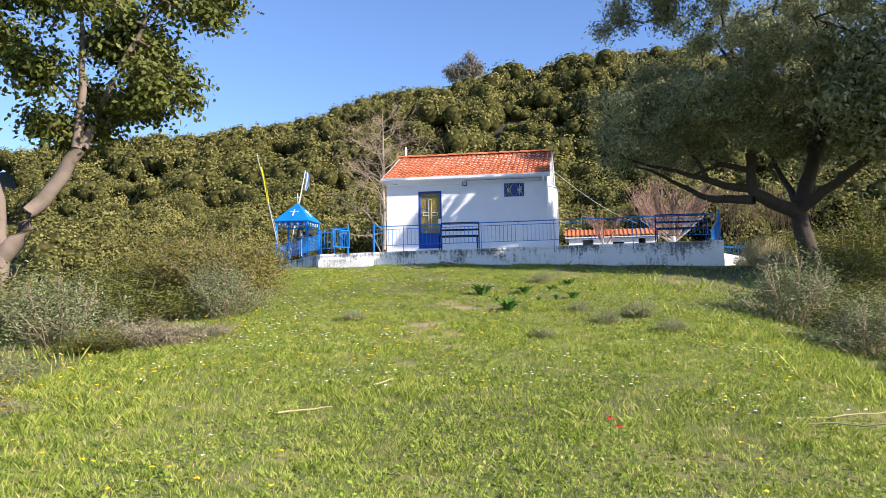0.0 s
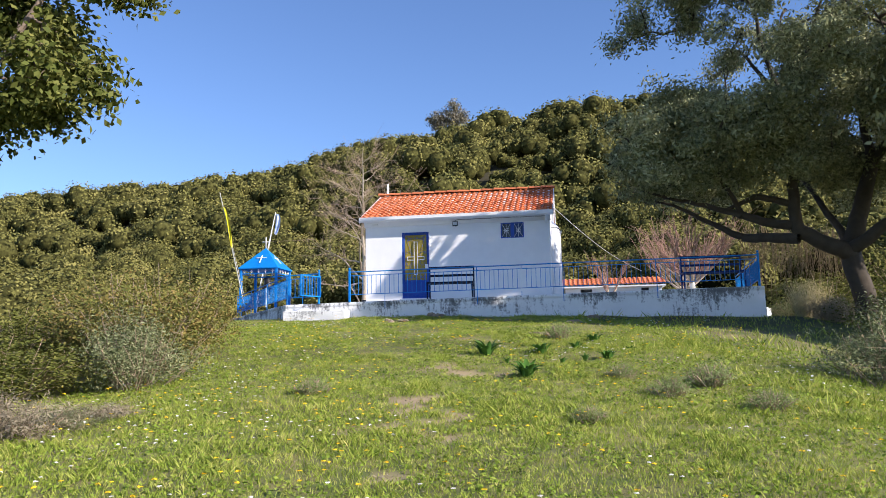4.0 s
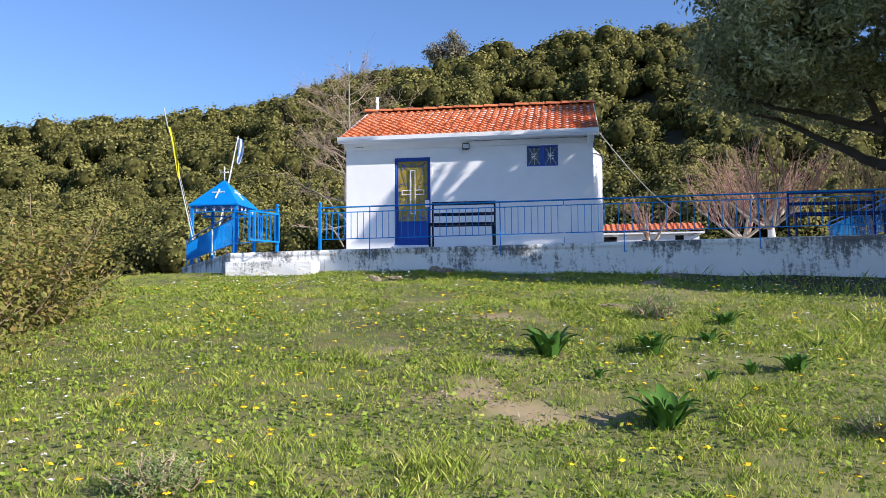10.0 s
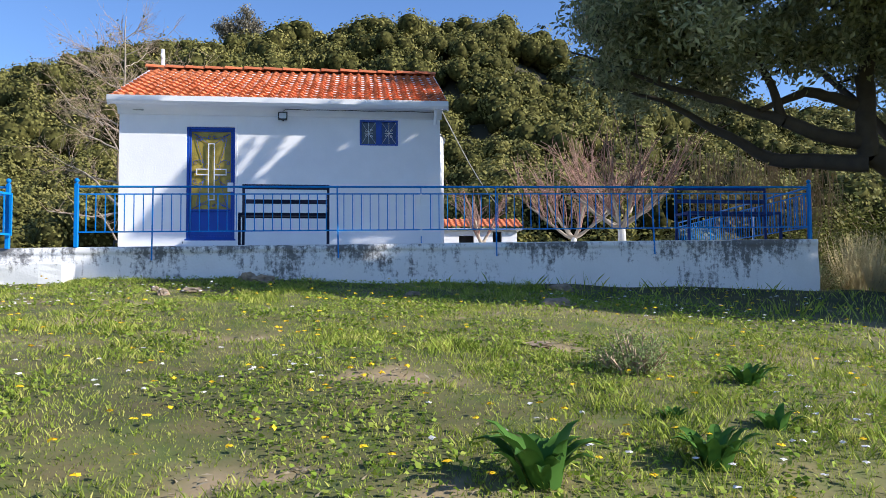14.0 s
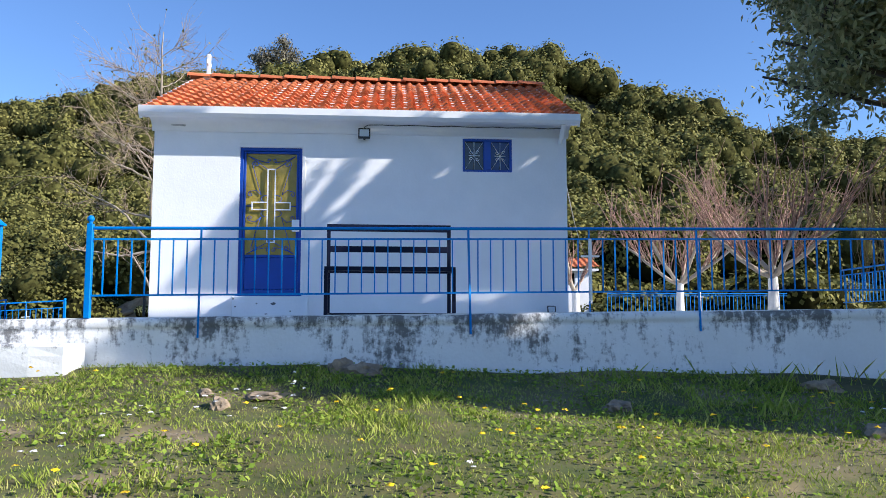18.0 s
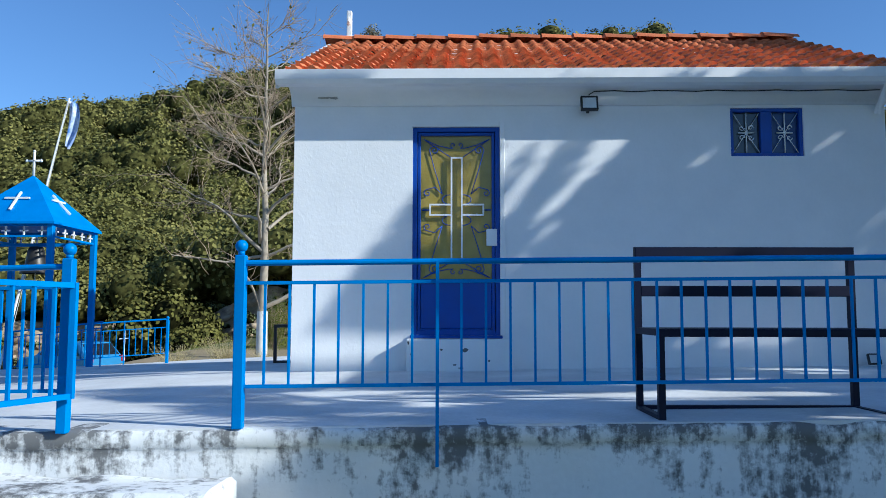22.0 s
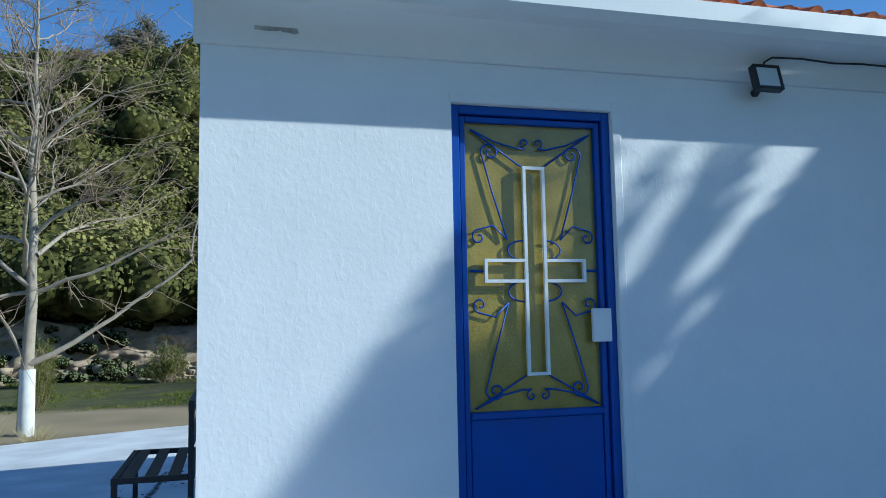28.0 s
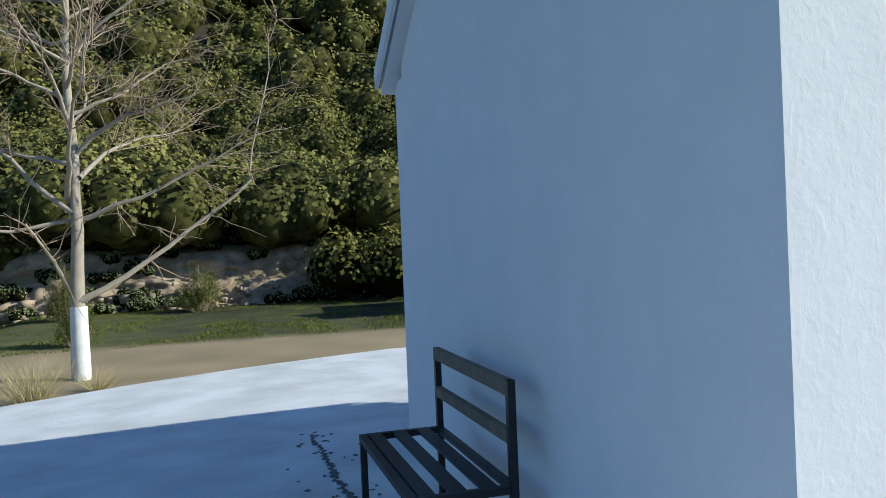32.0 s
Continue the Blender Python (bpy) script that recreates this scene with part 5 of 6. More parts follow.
# ---- trees ----
def leafy_tree(name, label, main, clumps, leaf_mat_, leaf, per, spread, aspect=0.3, bark=None, seed=1, droop=0.4, thin=0.03, clear=None):
    """main: limbs (a, b, r0, r1); clumps: centres of foliage, each joined to the nearest limb."""
    r = np.random.default_rng(seed)
    lines = [limb(a, b, r0, r1, r, 9, 0.12) for a, b, r0, r1 in main]
    J = np.concatenate([p[2:] for p, _ in lines])
    C = np.asarray(clumps)
    order = np.argsort([np.linalg.norm(J - c, axis=1).min() for c in C])
    P, Nn = [], []
    for i in order:
        c = C[i]
        a = J[np.linalg.norm(J - c, axis=1).argmin()]
        ln = limb(a, c, thin + 0.008 * np.linalg.norm(c - a), 0.008, r, 6, 0.2)
        lines.append(ln)
        J = np.concatenate([J, ln[0][2:4]])
        for k in range(4):
            e = c + r.normal(0, spread * 0.7, 3)
            lines.append(limb(ln[0][4], e, 0.010, 0.004, r, 4, 0.2))
        k = int(per * r.uniform(0.6, 1.4))
        d = r.normal(0, 1, (k, 3)) * np.array([1, 1, 0.75]) * spread * r.uniform(0.7, 1.15)
        P.append(c + d)
        Nn.append(d / (np.linalg.norm(d, axis=1, keepdims=True) + 1e-6) + np.array([0, 0, 0.5]))
    e = thing(name, label, "tree")
    k = len(main)
    P, Nn = np.concatenate(P), np.concatenate(Nn)
    if clear is not None:
        ok = clear(P)
        P, Nn = P[ok], Nn[ok]
        lines = lines[:k] + [ln for ln in lines[k:] if clear(ln[0]).all()]
    for ln in lines[:k]:
        v, f = tubes([ln], 9)
        raw("trunk" if ln is lines[0] else "limb", v, f, bark or M_BARK, e, True)
    v, f = tubes(lines[k:], 5)
    tagged(raw("branchwork", v, f, bark or M_BARK, e, True), kind="stuff")
    v, f = leaf_quads(P, Nn, leaf, r, aspect, 0.9, droop)
    raw("crown", v, f, leaf_mat_, e)
    return e


def ellipsoid_clumps(n, c, rad, r, inner=0.45, keep=None):
    out = []
    while len(out) < n:
        d = r.normal(0, 1, 3)
        d /= np.linalg.norm(d)
        p = np.asarray(c) + d * np.asarray(rad) * (inner + (1 - inner) * r.random() ** 0.6)
        if keep is None or keep(p):
            out.append(p)
    return out


def masses(n, each, wide, c, rad, r, inner, keep):
    """Foliage in a number of masses with gaps between them."""
    out = []
    for q in ellipsoid_clumps(n, c, rad, r, inner, keep):
        out += [p for p in q + r.normal(0, wide, (each, 3)) * np.array([1, 1, 0.7]) if keep(p)]
    return out


r = np.random.default_rng(21)
OLIVE = [((13.9, -3.4, -1.6), (13.5, -3.2, 0.9), 0.31, 0.25), ((13.5, -3.2, 0.9), (12.25, -3.5, 1.5), 0.23, 0.18), ((12.25, -3.5, 1.45), (12.1, -3.6, 2.7), 0.17, 0.13), ((12.1, -3.6, 2.7), (12.2, -3.6, 4.4), 0.125, 0.09),
         ((12.2, -3.6, 4.4), (11.2, -2.9, 6.6), 0.10, 0.03), ((12.2, -3.6, 4.4), (13.0, -4.4, 7.4), 0.10, 0.03), ((12.2, -3.5, 1.35), (11.0, -2.8, 1.5), 0.15, 0.11), ((11.0, -2.8, 1.5), (9.3, -2.5, 2.5), 0.10, 0.04), ((9.3, -2.5, 2.5), (7.9, -2.0, 3.0), 0.04, 0.015),
         ((12.2, -3.5, 1.65), (10.9, -3.4, 2.0), 0.14, 0.10), ((10.9, -3.4, 2.0), (9.5, -3.1, 2.5), 0.09, 0.05), ((9.5, -3.1, 2.5), (7.7, -2.7, 3.2), 0.05, 0.015), ((10.9, -3.4, 2.0), (10.2, -3.7, 3.3), 0.08, 0.04), ((10.2, -3.7, 3.3), (9.2, -3.6, 4.6), 0.04, 0.015),
         ((12.1, -3.55, 2.2), (11.2, -3.45, 2.45), 0.10, 0.08), ((11.2, -3.45, 2.45), (10.5, -3.4, 2.15), 0.075, 0.04), ((13.5, -3.2, 0.9), (14.3, -2.8, 3.2), 0.26, 0.17), ((14.3, -2.8, 3.2), (14.1, -2.4, 7.6), 0.14, 0.03), ((14.3, -2.8, 3.2), (16.2, -3.6, 6.0), 0.13, 0.03),
         ((13.6, -3.3, 1.0), (15.8, -5.0, 2.8), 0.18, 0.09), ((15.8, -5.0, 2.8), (17.0, -7.4, 5.0), 0.09, 0.03), ((13.5, -3.2, 1.2), (12.8, -0.6, 4.2), 0.12, 0.03), ((14.3, -2.8, 3.2), (15.2, -0.6, 5.4), 0.10, 0.03), ((15.8, -5.0, 2.8), (14.6, -6.6, 5.0), 0.08, 0.04), ((14.6, -6.6, 5.0), (11.8, -7.2, 6.4), 0.05, 0.02), ((17.0, -7.4, 5.0), (18.4, -9.2, 6.2), 0.04, 0.02), ((12.2, -3.6, 4.4), (10.8, -5.4, 7.4), 0.09, 0.03)]
# gaps in the crown through which sun falls in streaks on the chapel wall: (x, z) from, (x, z) to, half width
GAPS = [((1.47, 1.45), (1.6, 2.15), 0.1), ((1.71, 1.3), (1.75, 2.05), 0.04), ((1.86, 1.4), (1.9, 2.05), 0.04), ((2.05, 1.5), (2.75, 2.5), 0.05), ((2.45, 1.5), (3.0, 2.05), 0.05), ((2.95, 2.0), (3.5, 2.55), 0.06), ((2.9, 1.95), (3.2, 2.5), 0.05), ((2.15, 1.0), (2.65, 1.5), 0.035), ((2.0, 1.9), (2.35, 2.5), 0.03), ((3.95, 2.0), (4.25, 2.25), 0.03), ((5.15, 2.15), (5.5, 2.42), 0.03), ((5.6, 1.35), (5.9, 1.6), 0.03), ((5.35, 1.0), (5.6, 1.2), 0.025)]
SHADE_X, SHADE_Y = (-3, 0, 1.3, 3.3, 4.7, 6.7, 8.5, 10, 14), (-3.9, -4.2, -4.5, -5.2, -5.5, -6.5, -7.05, -7.4, -8.5)


def sun_clear(p):
    """Where leaves may grow: not where they would shade the sunlit wall, terrace and lawn."""
    xw, zw = p[:, 0] + SUN.x / SUN.y * -p[:, 1], p[:, 2] + SUN.z / SUN.y * -p[:, 1]
    lit = (zw > 1.35 * xw + 0.13) & (zw < 2.75) & (zw > -0.2) & (xw > -0.25) & (p[:, 1] < 0)
    for (a, b), (c, d), w in GAPS:
        t = np.clip(((xw - a) * (c - a) + (zw - b) * (d - b)) / ((c - a) ** 2 + (d - b) ** 2), 0, 1)
        edge = w * (0.85 + 1.1 * vnoise(p[:, 0] * 3 + p[:, 1] * 5, p[:, 2] * 4, 0.5, 17))
        lit |= (np.hypot(xw - a - t * (c - a), zw - b - t * (d - b)) < edge) & (p[:, 1] < 0)
    s = p[:, 2] / SUN.z
    xf, yf = p[:, 0] - s * SUN.x, p[:, 1] - s * SUN.y
    streak = vnoise(xf * 0.55 + yf * 0.2, yf * 2.4, 0.6, 51) + 0.5 * vnoise(xf, yf * 3, 0.35, 52)
    lit |= (yf > -3.9) & (yf < 0.3) & (xf > -3.5) & (xf < 6) & (((yf > -1.45) & (xf < 0.7)) | (yf < -1.9 - 1.03 * (xf + 1.2)) | (streak > 1.02))
    s = (p[:, 1] + 3.9) / SUN.y
    xr, zr = p[:, 0] - s * SUN.x, p[:, 2] - s * SUN.z
    lit |= (p[:, 1] < -3.9) & (zr > -1) & (((zr < 0) & (xr < 0.93 + 1.2 * zr)) | ((zr >= 0) & (zr < 1) & (xr < 0.7)))
    s = (p[:, 2] - 0.46 * p[:, 1] - 3.08) / (SUN.z - 0.46 * SUN.y)
    xr, yr = p[:, 0] - s * SUN.x, p[:, 1] - s * SUN.y
    lit |= (s > 0) & (yr > -0.4) & (yr < 2.4) & (xr < 5.3 - 0.35 * yr + 0.5 * (vnoise(xr, yr, 0.7, 33) - 0.5))
    s = (p[:, 2] + 0.85) / SUN.z
    xg, yg = p[:, 0] - s * SUN.x, p[:, 1] - s * SUN.y
    lit |= yg < np.interp(xg, SHADE_X, SHADE_Y) + 0.25 * (vnoise(xg, yg, 0.8, 31) - 0.5)
    return ~lit


def upper_open(p):
    """The top of the crown is looser than its skirt."""
    return olive_keep(p) and (p[2] < 5.2 or vnoise(p[0], p[1] + 3 * p[2], 0.9, 61) > 0.48)


def olive_keep(p):
    # the open part under the crown
    low = 2.3 + 0.5 * sm((p[0] - 9.2) / 1.4) * sm((14.2 - p[0]) / 1.5)
    return p[2] > low and p[2] < 9.8 and (p[0] < 12 or p[1] < -0.4) and sun_clear(np.array([p]))[0]


clumps = masses(40, 6, 0.42, (12.3, -3.0, 4.9), (5.1, 3.9, 4.6), r, 0.5, upper_open) + masses(9, 6, 0.42, (10.9, -4.2, 3.6), (2.5, 1.6, 1.4), r, 0.2, olive_keep) + masses(12, 6, 0.4, (9.0, -2.2, 4.2), (2.1, 2.2, 2.0), r, 0.3, olive_keep) + masses(12, 6, 0.45, (16.5, -5.0, 5.6), (3.6, 4.6, 3.4), r, 0.4, olive_keep) + ellipsoid_clumps(46, (13.4, -3.4, 5.9), (2.2, 1.2, 1.7), r, 0.1, olive_keep) + ellipsoid_clumps(34, (8.9, -3.2, 3.4), (1.6, 1.3, 1.1), r, 0.1, olive_keep) + masses(9, 6, 0.42, (9.8, -3.6, 6.5), (1.9, 1.8, 1.6), r, 0.2, olive_keep) + ellipsoid_clumps(34, (12.4, -7.2, 6.3), (3.0, 2.0, 1.9), r, 0.2, olive_keep) + ellipsoid_clumps(28, (11.8, -5.4, 7.8), (2.2, 1.8, 1.9), r, 0.2, olive_keep)
leafy_tree("olive_tree", "large spreading evergreen tree with a crooked dark trunk and grey-green leaves", OLIVE, clumps, M_OLIVE, 0.12, 470, 0.25, 0.36, seed=22, clear=sun_clear)
r = np.random.default_rng(25)
SECOND = [((18.6, -9.6, -2.2), (18.2, -9.4, 1.6), 0.32, 0.24), ((18.2, -9.4, 1.6), (15.6, -8.6, 4.2), 0.2, 0.06), ((18.2, -9.4, 1.6), (18.0, -9.6, 6.0), 0.2, 0.05), ((18.2, -9.4, 1.6), (21.0, -10.6, 4.6), 0.2, 0.06), ((18.0, -9.6, 4.0), (16.0, -9.8, 6.2), 0.1, 0.03)]
clumps = ellipsoid_clumps(70, (15.6, -7.9, 4.2), (3.0, 2.0, 2.1), r, 0.1, olive_keep) + ellipsoid_clumps(130, (19.0, -9.8, 5.2), (4.6, 2.6, 2.8), r, 0.1, olive_keep)
leafy_tree("olive_tree", "spreading evergreen tree with grey-green leaves above the lawn edge", SECOND, clumps, M_OLIVE, 0.17, 420, 0.44, 0.42, seed=26, clear=sun_clear)
r = np.random.default_rng(31)
LEFT = [((-2.5, -15.6, -2.7), (-2.2, -15.4, -0.6), 0.22, 0.18), ((-2.2, -15.4, -0.6), (-1.3, -15.0, 1.4), 0.17, 0.12), ((-1.3, -15.0, 1.4), (-0.3, -14.6, 3.8), 0.11, 0.04), ((-1.3, -15.0, 1.4), (-1.8, -14.4, 4.5), 0.1, 0.03),
        ((-2.2, -15.4, -0.6), (-3.2, -15.2, 2.4), 0.13, 0.07), ((-3.2, -15.2, 2.4), (-3.4, -14.6, 5.5), 0.07, 0.02), ((-2.35, -15.5, -1.4), (-4.4, -16.2, 1.6), 0.11, 0.05), ((-4.4, -16.2, 1.6), (-5.2, -16.0, 5.0), 0.05, 0.02)]
clumps = masses(22, 5, 0.36, (-2.0, -15.0, 4.3), (3.2, 2.6, 2.7), r, 0.4, lambda p: p[2] > 1.5 + 0.5 * abs(p[0] + 0.6) * (p[0] < -0.6)) + ellipsoid_clumps(14, (0.15, -14.6, 2.5), (0.75, 0.8, 0.8), r, 0.2) + ellipsoid_clumps(14, (0.9, -14.5, 4.4), (0.8, 0.9, 0.6), r, 0.2) + ellipsoid_clumps(8, (-1.4, -14.7, 1.7), (0.9, 0.6, 0.4), r, 0.2)
LEFT = [((a[0] - 0.6 - 0.5 * float(sm((2 - a[2]) / 3)), a[1], a[2]), (b[0] - 0.6 - 0.5 * float(sm((2 - b[2]) / 3)), b[1], b[2]), p, q) for a, b, p, q in LEFT]
clumps = [c - np.array([0.95, 0, 0]) for c in clumps]
leafy_tree("lawn_tree", "broad-leaved tree leaning over the lawn edge with sparse crown", LEFT, clumps, M_LEAN, 0.115, 270, 0.24, 0.6, M_BROWNBARK, seed=32)
r = np.random.default_rng(41)
gzh = float(ground_z(-8.4, 75))
HT = [((-8.6, 75, gzh - 1), (-8.5, 75, gzh + 4.5), 0.3, 0.15), ((-8.5, 75, gzh + 3.5), (-10, 75, gzh + 6), 0.15, 0.05), ((-8.5, 75, gzh + 3.5), (-7, 75, gzh + 6.4), 0.15, 0.05)]
leafy_tree("ridge_tree", "lone grey-green tree with two rounded crowns on the ridge", HT, ellipsoid_clumps(34, (-10.0, 75, gzh + 5.4), (1.25, 1.2, 1.5), r, 0.2) + ellipsoid_clumps(44, (-7.5, 75, gzh + 5.9), (1.5, 1.3, 1.8), r, 0.2), M_RIDGE, 0.26, 70, 0.36, 0.5, seed=42)


def bare_tree(name, label, base, height, spread, seed, levels, first, white, bark, twig, lean=(0, 0), fork=None, up=0.55):
    """A leafless tree: a straight stem, rising limbs and several orders of twigs."""
    r = np.random.default_rng(seed)
    b = np.array(base, float)
    top = b + np.array([lean[0], lean[1], height])
    stem = limb(b, top, 0.022 * height * 0.7, 0.012, r, 16, 0.05)
    S, L1, L2, L3 = [stem], [], [], []
    for k in range(levels):
        f = first + (0.93 - first) * (k / levels) ** 0.9
        i = f * 15
        p = stem[0][int(i)] + (stem[0][min(15, int(i) + 1)] - stem[0][int(i)]) * (i % 1)
        a = k * 2.4 + r.uniform(-0.5, 0.5)
        ln = spread * (1.05 - f) ** 0.75 * r.uniform(0.75, 1.15)
        d = np.array([math.cos(a), math.sin(a), up * r.uniform(0.4, 1.4)])
        e = p + d * ln
        m = limb(p, e, stem[1][int(i)] * 0.5 + 0.006, 0.008, r, 9, 0.18, 0.04 * (1 if k % 2 else -1))
        L1.append(m)
        for j in range(int(5 + ln * 2.2)):
            q = m[0][int(r.integers(2, 9))]
            dd = (e - p) / ln + r.normal(0, 0.55, 3)
            l2 = ln * r.uniform(0.18, 0.42)
            w = limb(q, q + dd * l2, 0.011, 0.005, r, 5, 0.2)
            L2.append(w)
            for u in range(8):
                q2 = w[0][int(r.integers(1, 5))]
                d3 = dd * 0.6 + r.normal(0, 0.6, 3)
                L3.append(limb(q2, q2 + d3 * r.uniform(0.18, 0.5), 0.006, 0.003, r, 3, 0.2))
    e = thing(name, label, "tree")
    if white:
        v, f = tubes([limb(b - np.array([0, 0, 0.15]), b + np.array([lean[0] * 0.1, lean[1] * 0.1, white]), 0.022 * height * 0.76, 0.022 * height * 0.68, r, 5, 0.01)], 12)
        raw("whitewash", v, f, M_WHITEWASH, e, True)["label"] = "whitewashed foot of the trunk"
    v, f = tubes(S, 10)
    raw("trunk", v, f, bark, e, True)
    for ln in L1 + (fork or [])[:4]:
        v, f = tubes([ln], 6)
        raw("limb", v, f, bark, e, True)
    v, f = tubes(L2 + (fork or [])[4:], 4)
    tagged(raw("branchwork", v, f, twig, e, True), kind="stuff")
    v, f = tubes(L3, 3)
    tagged(raw("twigwork", v, f, twig, e), kind="stuff")
    return e, L3


r = np.random.default_rng(51)
PB = (-3.62, 13.18, -0.62)
fork = [limb((PB[0] + 0.05, PB[1], PB[2] + 1.35), (PB[0] + 3.0, PB[1] + 0.2, PB[2] + 3.4), 0.07, 0.025, r, 9, 0.06, -0.04), limb((PB[0] + 3.0, PB[1] + 0.2, PB[2] + 3.4), (PB[0] + 3.6, PB[1] + 0.2, PB[2] + 6.4), 0.025, 0.008, r, 7, 0.1),
        limb((PB[0] - 0.03, PB[1], PB[2] + 1.4), (PB[0] - 0.75, PB[1] - 0.1, PB[2] + 2.7), 0.05, 0.02, r, 7, 0.08), limb((PB[0], PB[1], PB[2] + 2.75), (PB[0] - 2.4, PB[1] - 0.3, PB[2] + 2.75), 0.05, 0.015, r, 8, 0.08, -0.05)]
extra = []
for f_ in fork:
    for j in range(14):
        q = f_[0][int(r.integers(3, len(f_[0])))]
        dd = r.normal(0, 0.5, 3) + np.array([0.15, 0, 0.35])
        extra.append(limb(q, q + dd * r.uniform(0.5, 1.4), 0.012, 0.004, r, 5, 0.2))
plane, tw = bare_tree("plane_tree", "tall leafless plane tree with whitewashed trunk foot", PB, 9.6, 3.9, 52, 30, 0.27, 1.25, M_PALEBARK, M_TWIG, fork=fork + extra)
tips = np.array([t[0][-1] for t in tw[::6]])
v, f = leaf_quads(tips, np.tile([0.0, 0.0, 1.0], (len(tips), 1)), 0.10, r, 0.7, 1.0)
tagged(raw("leafage", v, f, M_RUSSET, plane), "a few brown dead leaves", kind="stuff")


def orchard_tree(name, label, base, h, seed, limbs_n, spread, white):
    """A pruned fruit tree: short whitewashed trunk and a vase of red-brown shoots."""
    r = np.random.default_rng(seed)
    b = np.array(base, float)
    fk = b + np.array([0, 0, 0.62 * white])
    lines, shoots = [], []
    for k in range(limbs_n):
        a = 2 * math.pi * k / limbs_n + r.uniform(-0.3, 0.3)
        e = fk + np.array([math.cos(a) * spread * 0.5, math.sin(a) * spread * 0.5, h * 0.36 * r.uniform(0.8, 1.2)])
        m = limb(fk, e, 0.055, 0.03, r, 7, 0.1, -0.05)
        lines.append(m)
        for j in range(11):
            q = m[0][int(r.integers(2, 7))]
            d = np.array([math.cos(a + r.uniform(-0.9, 0.9)) * 0.55, math.sin(a + r.uniform(-0.9, 0.9)) * 0.55, 1.0])
            l2 = h * r.uniform(0.28, 0.6)
            w = limb(q, q + d * l2, 0.018, 0.006, r, 6, 0.12)
            shoots.append(w)
            for u in range(3):
                q2 = w[0][int(r.integers(1, 5))]
                shoots.append(limb(q2, q2 + (d + r.normal(0, 0.5, 3)) * l2 * 0.35, 0.008, 0.004, r, 4, 0.15))
    e = thing(name, label, "tree", "pruned fruit trees")
    v, f = tubes([limb(b - np.array([0, 0, 0.15]), fk + np.array([0, 0, 0.03]), 0.12, 0.085, r, 6, 0.05)], 10)
    raw("trunk", v, f, M_WHITEWASH, e, True)
    for ln in lines:
        v, f = tubes([ln], 7)
        raw("limb", v, f, M_PALEBARK, e, True)
    v, f = tubes(shoots, 4)
    tagged(raw("twigwork", v, f, M_REDTWIG, e), kind="stuff")
    return e


orchard_tree("fruit_tree", "pruned leafless fruit tree with whitewashed trunk on the terrace", (10.5, 2.95, 0.12), 2.45, 61, 8, 2.4, 1.14)
orchard_tree("fruit_tree", "pruned leafless fruit tree with reddish shoots behind the terrace", (11.1, 9.0, 0.25), 2.9, 62, 7, 2.8, 1.15)
orchard_tree("fruit_tree", "thin young leafless tree with a white trunk", (8.1, 8.3, 0.1), 1.9, 63, 3, 0.8, 1.0)


# ---- bushes ----
def bush(name, label, seed, rad, h, mats, leaf, per, aspect=0.45, twiggy=0.5, group=""):
    """A loose bush round its foot: stems, twigs and many small leaves in clumps."""
    r = np.random.default_rng(seed)
    e = thing(name, label, "bush", group)
    lines, P, Nn = [], [], []
    for k in range(34):
        a, q = r.uniform(0, 2 * math.pi), math.sqrt(r.random())
        tip = np.array([math.cos(a) * q * rad, math.sin(a) * q * rad, h * (1.0 - 0.42 * q * q) * r.uniform(0.55, 1.05)])
        m = limb((tip[0] * 0.25, tip[1] * 0.25, -0.1), tip, 0.016, 0.005, r, 6, 0.16)
        lines.append(m)
        for j in range(6):
            f_ = r.uniform(0.35, 1.0)
            q0 = m[0][min(5, int(f_ * 5))]
            d = r.normal(0, 1, 3)
            d[2] = abs(d[2]) * 0.9
            tw = limb(q0, q0 + d * 0.17 * rad, 0.006, 0.002, r, 3, 0.1)
            lines.append(tw)
            n = int(per / 200 * r.uniform(0.5, 1.5))
            g = r.normal(0, 1, (n, 3)) * 0.13 * rad
            P.append(tw[0][-1] + g)
            Nn.append(g + np.array([0, 0, 0.12 * rad]))
    v, f = tubes(lines, 3)
    tagged(raw("branchwork", v, f, M_TWIG, e), kind="stuff")
    P, Nn = np.concatenate(P), np.concatenate(Nn)
    ok = P[:, 2] > -0.05
    v, f = leaf_quads(P[ok], Nn[ok] * 5, leaf, r, aspect, 0.8)
    raw("foliage", v, f, mats, e)
    return e


GL = "bushes along the lawn edge"
protos = [bush("bush", "russet and green leafy bush at the lawn edge", 71, 1.2, 2.1, M_RUSSET, 0.062, 10500, 0.5, group=GL),
          bush("bush", "grey-green feathery bush at the lawn edge", 72, 1.1, 1.6, M_GREYLEAF, 0.056, 11000, 0.32, group=GL),
          bush("bush", "dense green leafy bush at the lawn edge", 73, 1.2, 1.9, M_BROAD, 0.066, 10500, 0.5, group=GL),
          bush("bush", "heap of dry brown twigs and stalks", 74, 0.9, 0.75, M_DRY, 0.10, 5200, 0.12, group=GL)]


